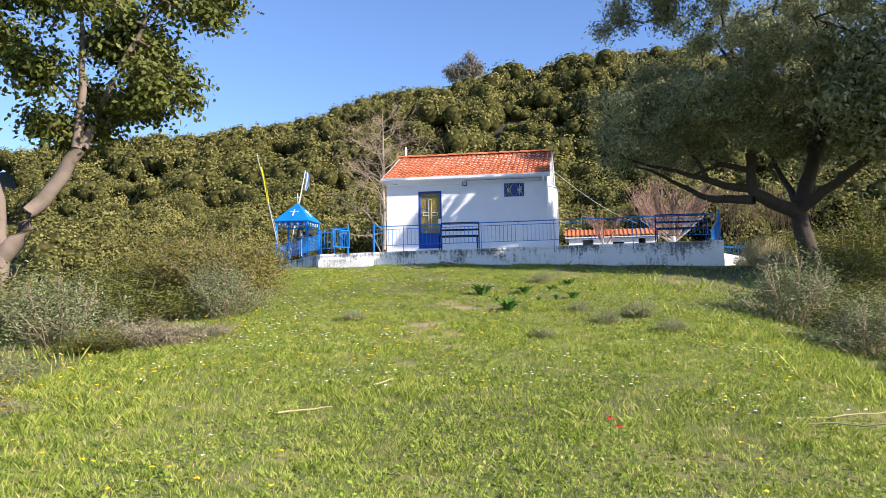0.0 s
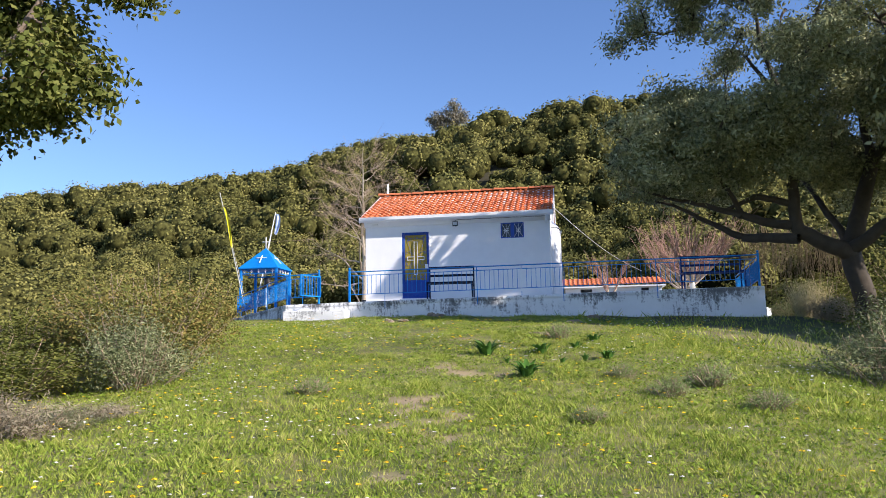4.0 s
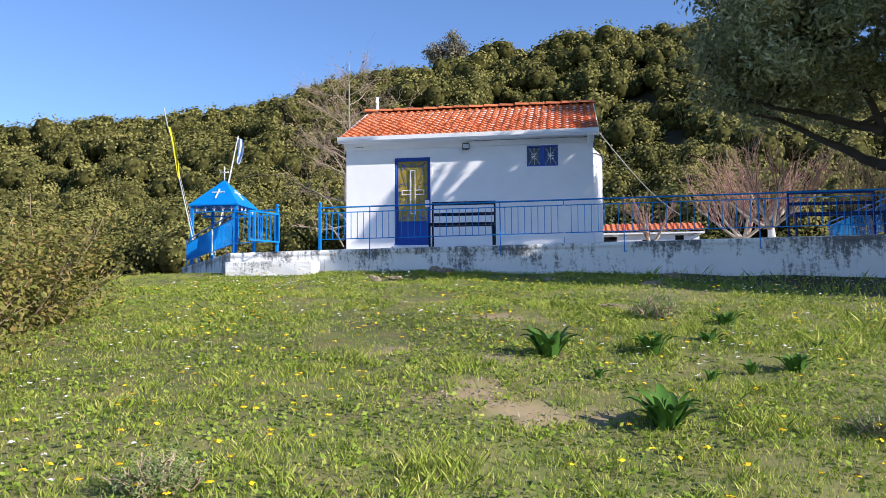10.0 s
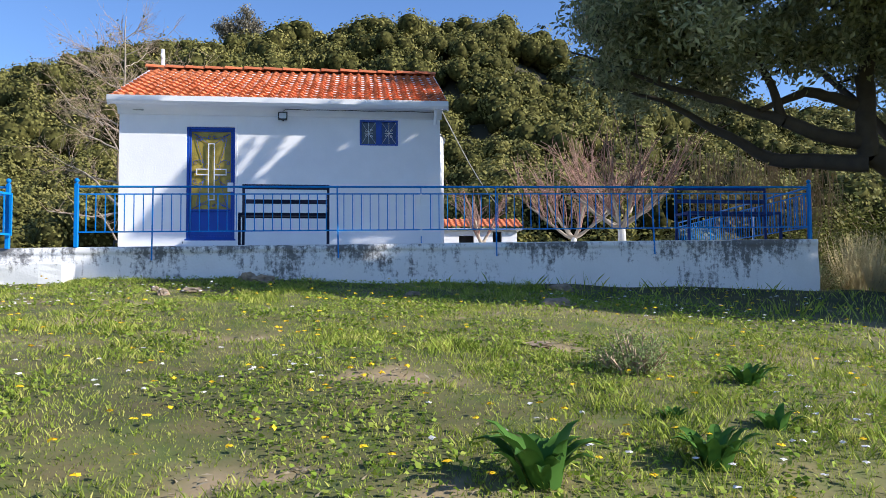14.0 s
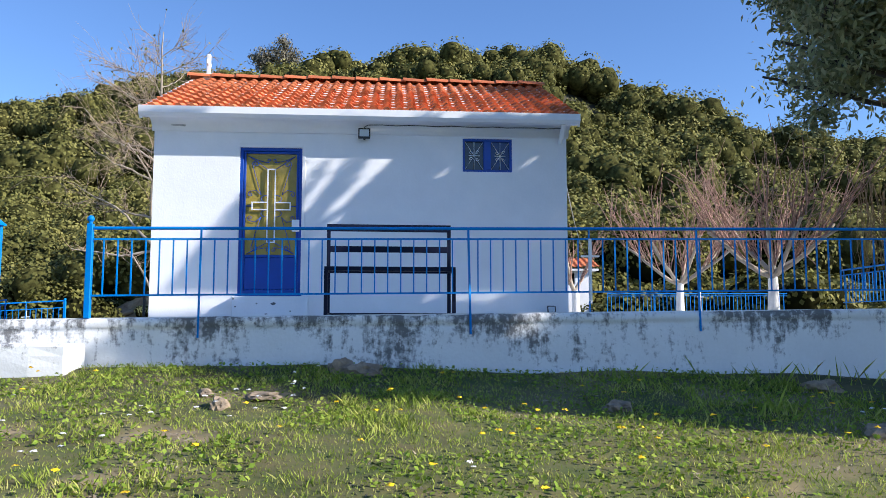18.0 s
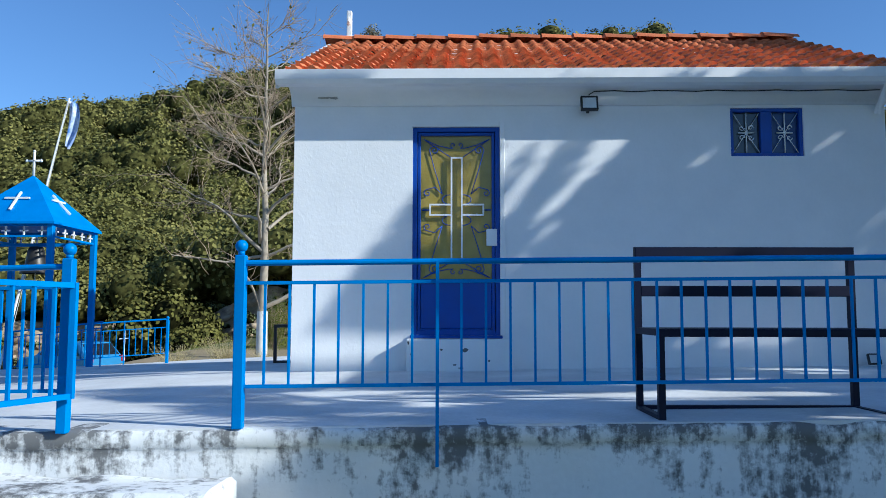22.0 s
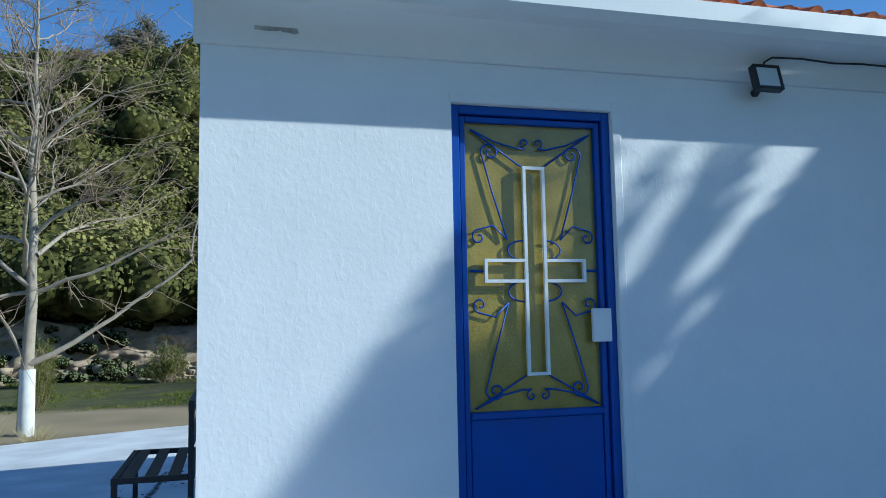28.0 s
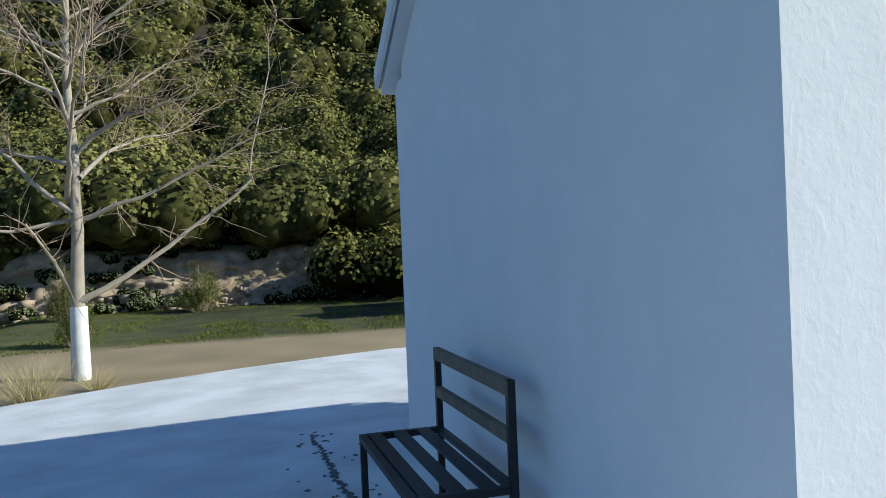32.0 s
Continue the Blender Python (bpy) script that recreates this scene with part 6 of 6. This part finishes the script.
def plant_bush(k, x, y, s, sz=1.0, first=[0, 0, 0, 0]):
    if x > 9.5 and y < -6 and (k, y) != (1, -12.6):
        x += 0.7
        sz = min(sz, ((x - 9.3) / 1.82 + 0.2) * (1 - 0.35 * sm((x - 11.4) / 2)) / ((2.1, 1.6, 1.9, 0.75)[k] * s))
    m = Matrix.Translation((x, y, float(ground_z(x, y)) - 0.03)) @ Matrix.Rotation(x * 3.1 + y, 4, "Z") @ Matrix.Diagonal((s, s, s * sz, 1))
    if not first[k]:
        first[k] = 1
        protos[k].matrix_basis = m
    else:
        copy_thing(protos[k], m)


for k, x, y, s, sz in ((0, 0.1, -13.2, 1.0, 0.88), (1, 0.55, -14.2, 0.85, 0.85), (0, -1.2, -12.0, 1.1, 0.72), (2, -2.6, -12.6, 1.0, 0.6), (0, -0.7, -10.6, 1.0, 0.88), (2, -2.4, -10.2, 1.1, 0.8), (2, -0.9, -14.9, 1.0, 0.8),
                       (1, -0.6, -17.3, 1.15, 0.95), (3, 1.0, -17.2, 0.75, 0.8), (2, 0.35, -17.6, 0.6, 0.5), (1, 1.2, -16.7, 0.5, 0.5), (3, 1.3, -16.2, 0.7, 0.7), (1, -1.9, -18.6, 1.2, 1.0), (2, -2.6, -16.6, 1.2, 1.0), (1, 0.2, -19.9, 0.8, 0.6), (3, 1.7, -21.3, 0.55, 0.8),
                       (1, 1.2, -22.3, 0.6, 0.55), (2, 0.3, -21.4, 0.9, 0.7), (1, -0.9, -20.8, 1.1, 0.9), (0, -4.2, -14.2, 1.0, 0.55), (2, -4.6, -18.0, 1.4, 1.1), (2, -4.4, -10.6, 1.2, 0.65), (0, -4.0, -7.9, 1.1, 0.8), (2, -6.6, -12.0, 1.5, 1.1),
                       (1, 10.9, -12.6, 1.2, 1.0), (1, 10.9, -14.6, 1.1, 0.95), (2, 11.6, -12.6, 1.1, 1.0), (1, 11.4, -16.8, 1.0, 0.9), (2, 12.4, -15.2, 1.3, 1.1), (3, 10.6, -16.2, 0.6, 0.5), (3, 10.3, -20.3, 0.6, 0.35), (2, 12.2, -18.6, 1.2, 0.9),
                       (1, 10.6, -10.2, 0.75, 0.7), (2, 12.3, -10.2, 1.2, 1.0), (2, 12.6, -7.6, 1.1, 0.9), (2, 13.8, -5.6, 1.2, 0.9), (2, 14.4, -13.0, 1.5, 1.3), (2, 15.0, -9.6, 1.6, 1.3), (2, 16.8, -6.0, 1.6, 1.4), (2, 17.5, -11.5, 1.7, 1.4),
                       (0, 15.2, -16.5, 1.4, 1.1), (2, 15.6, -1.5, 1.5, 1.2), (2, 14.6, 1.8, 1.4, 1.2), (2, 17.6, 1.5, 1.7, 1.5), (1, 12.4, -1.6, 0.8, 0.7), (3, 12.6, -4.2, 0.9, 1.6), (3, 13.9, -2.6, 0.9, 1.9)):
    plant_bush(k, x, y, s, sz)
cp = bush("young_pine", "small bright green young conifer below the earth bank", 75, 0.8, 1.5, M_BROAD, 0.09, 6000, 0.2)
cp.matrix_basis = pose(-1.9, 24.0, float(ground_z(-1.9, 24.0)))
copy_thing(cp, pose(-5.6, 23.5, float(ground_z(-5.6, 23.5))) @ Matrix.Diagonal((0.7, 0.7, 1.2, 1)))
copy_thing(cp, pose(-4.4, 17.5, float(ground_z(-4.4, 17.5))) @ Matrix.Diagonal((0.55, 0.55, 1.0, 1)))

# ---- rosette plants on the lawn ----
M_SQUILL = leaf_mat("squill_leaves", [(0.04, 0.10, 0.02), (0.07, 0.16, 0.03), (0.12, 0.22, 0.06)], 0.35, 0.15)


def rosette(seed, n, L, name="rosette_plant", label="dark green rosette plant with broad strap leaves on the lawn"):
    r = np.random.default_rng(seed)
    e = thing(name, label, "plant", "rosette plants")
    for k in range(n):
        a = 2.4 * k + r.uniform(-0.3, 0.3)
        el = math.radians(r.uniform(58, 88))
        l = L * r.uniform(0.7, 1.1)
        V, F = [], []
        off = r.uniform(0, 0.09 * n / 14, 1)[0]
        for s in range(6):
            t = s / 5
            w = 0.055 * l / 0.4 * math.sin(math.pi * min(0.98, 0.22 + 0.78 * t)) + 0.002
            bend = el - 0.55 * t * t
            x = off + l * t * math.cos(el - 0.35 * t)
            z = l * t * math.sin(bend if bend > 0.1 else 0.1)
            V += [(x, -w, z + w * 0.5), (x, 0, z), (x, w, z + w * 0.5)]
        for s in range(5):
            for c in (0, 1):
                F.append((s * 3 + c, s * 3 + c + 1, s * 3 + c + 4, s * 3 + c + 3))
        o = raw("leaf", V, F, M_SQUILL, e, True)
        o.matrix_basis = Matrix.Rotation(a, 4, "Z")
    return e


ros = [rosette(81, 24, 0.40), rosette(82, 17, 0.34), rosette(83, 11, 0.28)]
used = set()
for k, x, y, s in ((0, 5.08, -11.34, 1.05), (1, 5.95, -11.16, 1.0), (1, 6.84, -9.8, 1.1), (2, 6.51, -10.71, 0.9), (1, 6.99, -11.68, 1.0), (0, 5.83, -13.2, 1.15), (2, 6.64, -11.75, 0.9), (2, 6.3, -12.0, 0.8), (1, 6.02, -10.5, 0.6), (2, 7.4, -10.9, 0.9), (2, 5.45, -12.0, 0.7)):
    m = Matrix.Translation((x, y, float(ground_z(x, y)) - 0.02)) @ Matrix.Rotation(x * 7, 4, "Z") @ Matrix.Diagonal((s * 0.78, s * 0.78, s * 0.82, 1))
    if k in used:
        copy_thing(ros[k], m)
    else:
        used.add(k)
        ros[k].matrix_basis = m
M_WISP = leaf_mat("pale_weed_leaves", [(0.14, 0.2, 0.06), (0.26, 0.33, 0.12), (0.42, 0.46, 0.22)], 0.6, 0.3)
sb = bush("low_shrub", "low wispy grey-green weed in the lawn", 76, 0.3, 0.3, M_WISP, 0.026, 3400, 0.35)
sb.matrix_basis = pose(6.22, -9.4, float(ground_z(6.22, -9.4)))
for x, y, s in ((7.6, -14.4, 1.0), (8.2, -13.6, 1.2), (7.1, -13.2, 0.8), (3.2, -14.6, 0.9), (8.6, -15.0, 0.9), (6.6, -15.9, 0.7)):
    copy_thing(sb, pose(x, y, float(ground_z(x, y)), 0, 0, x * 90) @ Matrix.Diagonal((s, s, s * 0.8, 1)))
# ---- shed, car, stones ----
shed = thing("shed", "low white shed with a red tiled roof beyond the terrace", "shed")
sz0 = float(ground_z(9, 18.5))
part("wall", wall_with_holes(6.2, 11.2, sz0 - 0.4, 1.93, [(8.7, sz0, 9.35, 1.65), (10.15, 1.35, 10.55, 1.82), (7.0, 1.2, 7.6, 1.8)], 18.0, 0.2), M_PLASTER, shed)
part("side_wall", box(6.2, 18.2, sz0 - 0.4, 6.4, 21, 1.93), M_PLASTER, shed)
part("side_wall", box(11.0, 18.2, sz0 - 0.4, 11.2, 21, 1.93), M_PLASTER, shed)
part("back_wall", box(6.4, 20.8, sz0 - 0.4, 11.0, 21, 1.93), M_PLASTER, shed)
# added black sheet behind the openings, standing in for the unlit interior
part("inner_dark", box(8.6, 18.6, sz0 - 0.2, 10.9, 18.65, 1.88), M_BLACK, shed)
V, F = [], []
for r_ in range(3):
    for c in range(22):
        mm = np.array(Matrix.Translation((6.0 + c * 0.245, 17.8 + r_ * 0.36, 1.98 + r_ * 0.13)) @ Matrix.Rotation(0.4, 4, "X") @ Matrix.Diagonal((1.36, 1.5, 1.2, 1)))
        F.append(fa + len(V) * len(co))
        V.append(co @ mm[:3, :3].T + mm[:3, 3])
tagged(raw("roof_tiles", np.concatenate(V), np.concatenate(F), M_TILE, shed), kind="stuff")
part("roof_deck", box(6.0, 17.8, 1.88, 11.4, 21.2, 1.96), M_WHITE, shed)

M_CARBLUE = mat("car_paint", (0.06, 0.28, 0.55), 0.25, 0.2, dark=(0.05, 0.22, 0.45), scale=2, grain=9, bump=0.0, amount=0.3)
M_TYRE = mat("tyre_rubber", (0.02, 0.02, 0.02), 0.85, dark=(0.04, 0.04, 0.04))
M_RIM = mat("grey_rim", (0.4, 0.4, 0.42), 0.4, 0.7, bump=0.0)
M_LAMPRED = mat("red_lens", (0.45, 0.02, 0.02), 0.25, dark=(0.3, 0.01, 0.01), bump=0.0)


def hatchback(m):
    """Length along x, tail at +x; wheels on z 0."""
    e = thing("parked_car", "small light blue hatchback parked beyond the terrace", "car")
    prof = [(-1.85, 0.35), (-1.9, 0.62), (-1.75, 0.86), (-0.95, 0.98), (-0.35, 1.42), (0.3, 1.5), (1.25, 1.46), (1.72, 1.0), (1.86, 0.9), (1.88, 0.45), (1.75, 0.28), (-1.6, 0.25)]
    bm = bmesh.new()
    ring = []
    for y, k in ((-0.8, 0.94), (-0.74, 1.0), (0.74, 1.0), (0.8, 0.94)):
        ring.append([bm.verts.new((x * (0.985 if k < 1 else 1), y * (1 - 0.16 * max(0, z - 0.95) / 0.55), 0.25 + (z - 0.25) * k)) for x, z in prof])
    for a, b in zip(ring, ring[1:]):
        for k in range(len(prof)):
            j = (k + 1) % len(prof)
            bm.faces.new((a[k], a[j], b[j], b[k]))
    bm.faces.new(ring[0][::-1])
    bm.faces.new(ring[-1])
    bmesh.ops.recalc_face_normals(bm, faces=bm.faces)
    for f in bm.faces:
        f.smooth = False
    part("body", bm, M_CARBLUE, e)

    def glass(pts, nm):
        bm = bmesh.new()
        bm.faces.new([bm.verts.new(p) for p in pts])
        r = bmesh.ops.extrude_face_region(bm, geom=bm.faces[:])
        bmesh.ops.recalc_face_normals(bm, faces=bm.faces)
        part(nm, bm, M_DARKGLASS, e)

    for s in (-1, 1):
        glass([(-0.72, s * 0.80, 1.0), (0.2, s * 0.80, 1.0), (0.2, s * 0.745, 1.4), (-0.3, s * 0.745, 1.38)], "side_window")
        glass([(0.28, s * 0.80, 1.0), (1.35, s * 0.80, 1.0), (1.1, s * 0.745, 1.38), (0.28, s * 0.745, 1.4)], "side_window")
        part("tail_light", box(1.72, s * 0.7 - 0.09, 0.78, 1.885, s * 0.7 + 0.09, 1.0, 0.02), M_LAMPRED, e, "red tail light")
        for x in (-1.18, 1.15):
            w = part("wheel", bar((x, s * 0.66, 0.29), (x, s * 0.83, 0.29), 0.58, sides=22), M_TYRE, e)
            part("rim", bar((x, s * 0.825, 0.29), (x, s * 0.84, 0.29), 0.36, sides=16), M_RIM, w)
    glass([(1.30, -0.62, 1.42), (1.30, 0.62, 1.42), (1.69, 0.68, 1.03), (1.69, -0.68, 1.03)], "rear_window")
    part("bumper", box(1.78, -0.78, 0.34, 1.95, 0.78, 0.55, 0.04), M_CARBLUE, e)
    part("number_plate", box(1.94, -0.25, 0.56, 1.96, 0.25, 0.67), M_WHITE, e, "white number plate")
    e.matrix_basis = m
    return e


hatchback(pose(-12.6, 20.9, float(ground_z(-12.6, 20.9)) + 0.02, 0, 0, -24))
M_STONE = mat("grey_stone", (0.36, 0.27, 0.18), 0.95, dark=(0.12, 0.10, 0.08), scale=9, grain=45, bump=1.0, amount=0.9)


def stone(x, y, sx, sy, sz, seed):
    bm = bmesh.new()
    bmesh.ops.create_icosphere(bm, subdivisions=3, radius=1)
    for v in bm.verts:
        v.co *= 1 + 0.45 * noise.noise(v.co * 1.5 + Vector((seed * 3.1, 0, 0))) + 0.28 * noise.noise(v.co * 4 + Vector((0, seed, 0)))
        v.co.x, v.co.y, v.co.z = v.co.x * sx, v.co.y * sy, v.co.z * sz
    o = obj("stone", bm, M_STONE)
    o.location = (x, y, float(ground_z(x, y)) + sz * 0.2)
    tagged(o, "weathered grey stone half sunk in the grass", "stone", "stones by the wall")


for k, (x, y, a, b, c) in enumerate(((3.08, -4.24, 0.17, 0.09, 0.08), (2.86, -4.2, 0.12, 0.08, 0.1), (2.34, -5.16, 0.13, 0.06, 0.035), (2.075, -5.45, 0.06, 0.1, 0.06), (1.9, -5.1, 0.06, 0.05, 0.04), (4.95, -5.4, 0.1, 0.09, 0.06), (6.5, -6.2, 0.2, 0.14, 0.08), (7.0, -4.6, 0.15, 0.12, 0.07), (5.7, -8.55, 0.12, 0.09, 0.03))):
    stone(x, y, a, b, c, k)
M_STRAW = mat("straw_leaf", (0.5, 0.42, 0.22), 0.9, dark=(0.35, 0.28, 0.14), scale=9)
for x, y, a, l in ((4.69, -20.96, 20, 0.5), (5.1, -19.65, 40, 0.22), (9.4, -20.6, -20, 1.3), (9.6, -20.2, 10, 0.9)):
    r = np.random.default_rng(int(x * 100))
    z = float(ground_z(x, y)) + 0.05
    p, q = limb((-l / 2, 0, 0), (l / 2, 0, 0.05), 0.012, 0.006, r, 7, 0.1)
    v, f = tubes([(p, q)], 5)
    o = raw("fallen_stick", v, f, M_STRAW)
    o.matrix_basis = pose(x, y, z, 0, 0, a)
    tagged(o, "pale dry stick lying in the grass", "stick", "fallen sticks")

# ---- grass ----
rng = np.random.default_rng(91)
M_GRASS = leaf_mat("grass_blades", [(0.075, 0.13, 0.02), (0.32, 0.395, 0.06), (0.64, 0.57, 0.20)], 0.6, 0.28, 6.5, 0.38)


def path_x(y):
    return np.interp(y, [-28, -22, -15, -10, -6, -4], [7.3, 5.9, 4.4, 2.7, 0.9, 0.2])


def grass(name, n, x0, x1, y0, y1, hmin, hmax, w, label, material, test=None):
    x, y = rng.uniform(x0, x1, n), rng.uniform(y0, y1, n)
    s = soil(x, y)
    keep = rng.random(n) > s * 1.05
    if test is not None:
        keep &= test(x, y)
    x, y, s = x[keep], y[keep], s[keep]
    n = len(x)
    z = ground_z(x, y) + (vnoise(x, y, 0.9, 1) - 0.5) * 0.07 - 0.01
    tall = 0.32 + 1.5 * vnoise(x, y, 1.1, 6) * vnoise(x, y, 0.21, 7) ** 1.5 + 0.3 * sm((-10 - y) / 8)
    h = rng.uniform(hmin, hmax, n) * tall * (1 - 0.6 * s)
    a = rng.uniform(0, 2 * math.pi, n)
    lean = rng.normal(0, 0.45, (n, 2)) * h[:, None]
    ww = w * rng.uniform(0.6, 1.4, n)
    dx, dy = np.cos(a) * ww, np.sin(a) * ww
    V = np.empty((n, 4, 3))
    V[:, 0] = np.stack([x - dx, y - dy, z], -1)
    V[:, 1] = np.stack([x + dx, y + dy, z], -1)
    V[:, 2] = np.stack([x + dx * 0.5 + lean[:, 0] * 0.5, y + dy * 0.5 + lean[:, 1] * 0.5, z + h * 0.62], -1)
    V[:, 3] = np.stack([x + lean[:, 0], y + lean[:, 1], z + h], -1)
    ob = raw(name, V.reshape(-1, 3), np.arange(4 * n).reshape(-1, 4), material)
    return tagged(ob, label, "grass", kind="stuff")


def on_lawn(x, y):
    return (y < -3.98) | (x < -2) | (x > 11.8)


grass("lawn_grass", 820000, -5.0, 12.0, -29, -3.9, 0.03, 0.085, 0.0038, "short spring grass of the lawn", M_GRASS, lambda x, y: on_lawn(x, y) & (x - path_x(y) > -4.5) & (x - path_x(y) < 6.5) & ((x > -1.5) | (y > -9)))
grass("rough_grass", 60000, -9, 20, -30, -3.9, 0.08, 0.2, 0.008, "longer rough grass round the lawn", M_GRASS, lambda x, y: on_lawn(x, y) & (np.abs(x - path_x(y)) > 4.5))
M_REARGRASS = leaf_mat("mown_grass_blades", [(0.06, 0.085, 0.018), (0.15, 0.175, 0.035), (0.30, 0.28, 0.08)], 0.6, 0.25, 1.2)
grass("rear_grass", 60000, -14, 9, 16.8, 26, 0.04, 0.08, 0.014, "mown grass strip below the earth bank", M_REARGRASS)
M_CLOVER = leaf_mat("low_leaves", [(0.08, 0.145, 0.018), (0.24, 0.34, 0.045), (0.44, 0.45, 0.10)], 0.6, 0.25, 7.0, 0.45)
n = 130000
x, y = rng.uniform(-1.5, 12, n), rng.uniform(-26, -3.95, n)
ok = (rng.random(n) > soil(x, y) * 1.1) & (x - path_x(y) > -4.5) & (x - path_x(y) < 7.5) & (vnoise(x, y, 0.7, 12) > 0.35)
x, y = x[ok], y[ok]
z = ground_z(x, y) + (vnoise(x, y, 0.9, 1) - 0.5) * 0.07 + rng.uniform(0.0, 0.045, len(x))
v, f = leaf_quads(np.stack([x, y, z], -1), np.tile([0, 0, 1.0], (len(x), 1)), 0.036, rng, 0.7, 0.5)
tagged(raw("low_weeds", v, f, M_CLOVER), "low broad-leaved weeds among the grass", "weeds", kind="stuff")


n = 60000
x, y = rng.uniform(-1.5, 10, n), rng.uniform(-24, -4.0, n)
ok = rng.random(n) < 0.1 + 0.8 * soil(x, y)
x, y = x[ok], y[ok]
v, f = leaf_quads(np.stack([x, y, ground_z(x, y) + (vnoise(x, y, 0.9, 1) - 0.5) * 0.07 + 0.0], -1), np.tile([0, 0, 1.0], (len(x), 1)), 0.05, rng, 0.25, 0.45)
tagged(raw("dry_litter", v, f, M_DRY), "dry straw and leaf litter on the bare soil", "litter", kind="stuff")


def flowers(name, n, material, size, label, test, lift):
    x, y = rng.uniform(-1, 10, n), rng.uniform(-27, -4.5, n)
    ok = test(x, y)
    x, y = x[ok], y[ok]
    P, Nn = [], []
    for a, b in zip(x, y):
        c = np.array([a, b, float(ground_z(a, b)) + rng.uniform(*lift)])
        for k in range(6):
            q = k * math.pi / 3
            P.append(c + np.array([math.cos(q), math.sin(q), 0.1]) * size * 0.42)
            Nn.append((0.3 * math.cos(q), 0.3 * math.sin(q), 1.0))
    v, f = leaf_quads(np.array(P), np.array(Nn), size, rng, 0.8, 0.25)
    tagged(raw(name, v, f, material), label, "flowers", kind="stuff")


M_PETALY = mat("yellow_petals", (0.85, 0.60, 0.01), 0.7, dark=(0.75, 0.45, 0.01), bump=0.0)
M_PETALW = mat("white_petals", (0.8, 0.78, 0.74), 0.7, dark=(0.6, 0.58, 0.52), bump=0.0)
M_PETALR = mat("red_petals", (0.65, 0.02, 0.02), 0.6, dark=(0.4, 0.01, 0.01), bump=0.0)
flowers("yellow_flowers", 2600, M_PETALY, 0.028, "small yellow daisies scattered in the grass", lambda x, y: (rng.random(len(x)) < np.where(x < path_x(y), 0.85, 0.45) * np.where(y < -20.5, 0.3, 1)) & (vnoise(x, y, 1.5, 14) > 0.42), (0.06, 0.13))
flowers("white_flowers", 2200, M_PETALW, 0.024, "small white daisies scattered in the grass", lambda x, y: (vnoise(x, y, 1.2, 15) > 0.62) & (rng.random(len(x)) < np.where(y < -20.5, 0.15, 1)), (0.05, 0.12))
for dx, dy in ((0, 0), (0.06, -0.25)):
    pp = thing("poppy", "red poppy standing in the grass", "flower", "red poppies")
    px_, py_ = 7.46 + dx, -21.25 + dy
    pz = float(ground_z(px_, py_))
    part("stem", bar((px_, py_, pz), (px_, py_, pz + 0.17), 0.004, sides=5), M_SQUILL, pp)
    v, f = leaf_quads(np.array([(px_ + 0.025 * math.cos(k * 1.57), py_ + 0.025 * math.sin(k * 1.57), pz + 0.185) for k in range(4)]), np.array([(0.6 * math.cos(k * 1.57), 0.6 * math.sin(k * 1.57), 1) for k in range(4)]), 0.045, rng, 1.0, 0.05)
    raw("petals", v, f, M_PETALR, pp)


def dry_tuft(x, y, n, h, spread, seed):
    r = np.random.default_rng(seed)
    lines = []
    z = float(ground_z(x, y))
    for k in range(n):
        a, q = r.uniform(0, 2 * math.pi), r.random() ** 0.6
        b = np.array([x + 0.3 * spread * q * math.cos(a), y + 0.3 * spread * q * math.sin(a), z])
        e = b + np.array([spread * q * math.cos(a), spread * q * math.sin(a), h * r.uniform(0.5, 1.0)])
        lines.append(limb(b, e, 0.004, 0.0015, r, 4, 0.12))
    v, f = tubes(lines, 3)
    tagged(raw("dry_grass_tuft", v, f, M_STRAW), "tuft of tall dry straw-coloured grass", "grass tuft", "dry grass tufts")


for k, (x, y, n, h, w) in enumerate(((-4.0, 11.3, 260, 0.75, 0.55), (-5.0, 10.7, 180, 0.6, 0.5), (-3.2, 12.0, 120, 0.4, 0.4), (12.0, -3.9, 150, 0.9, 0.3), (12.4, -3.0, 200, 1.1, 0.35), (12.9, -2.0, 200, 1.2, 0.4), (11.9, 4.2, 200, 1.0, 0.4))):
    dry_tuft(x, y, n, h, w, 300 + k)


M_DEADSTEM = mat("dead_stem", (0.24, 0.18, 0.10), 0.95, dark=(0.11, 0.08, 0.05), scale=7)
CREEPERS = ((12.7, 2.6, 0.2, 2.4, 70, 0.35), (13.6, 2.2, 0.1, 2.3, 80, 0.4), (14.5, 1.7, 0.0, 2.1, 60, 0.35))


def dry_creeper(x, y, z0, z1, n, w, seed):
    """A curtain of dead stems hanging from the boughs."""
    r = np.random.default_rng(seed)
    lines = []
    for k in range(n):
        a = np.array([x + r.normal(0, w), y + r.normal(0, w * 0.5), z1 + r.normal(0, 0.15)])
        b = np.array([a[0] + r.normal(0, 0.18), a[1] + r.normal(0, 0.18), z0 + r.uniform(0, 0.6) * (z1 - z0)])
        lines.append(limb(a, b, 0.009, 0.003, r, 6, 0.12))
        lines.append(limb(lines[-1][0][2], lines[-1][0][2] + np.array([r.normal(0, 0.2), r.normal(0, 0.2), -r.uniform(0.2, 0.6)]), 0.005, 0.002, r, 4, 0.15))
    v, f = tubes(lines, 3)
    tagged(raw("dry_creeper", v, f, M_DEADSTEM), "curtain of dry straw-coloured stems under the evergreen tree", "creeper", "dry creepers")


for k, (x, y, z0, z1, n, w) in enumerate(CREEPERS):
    dry_creeper(x, y, z0, z1, n, w, 400 + k)
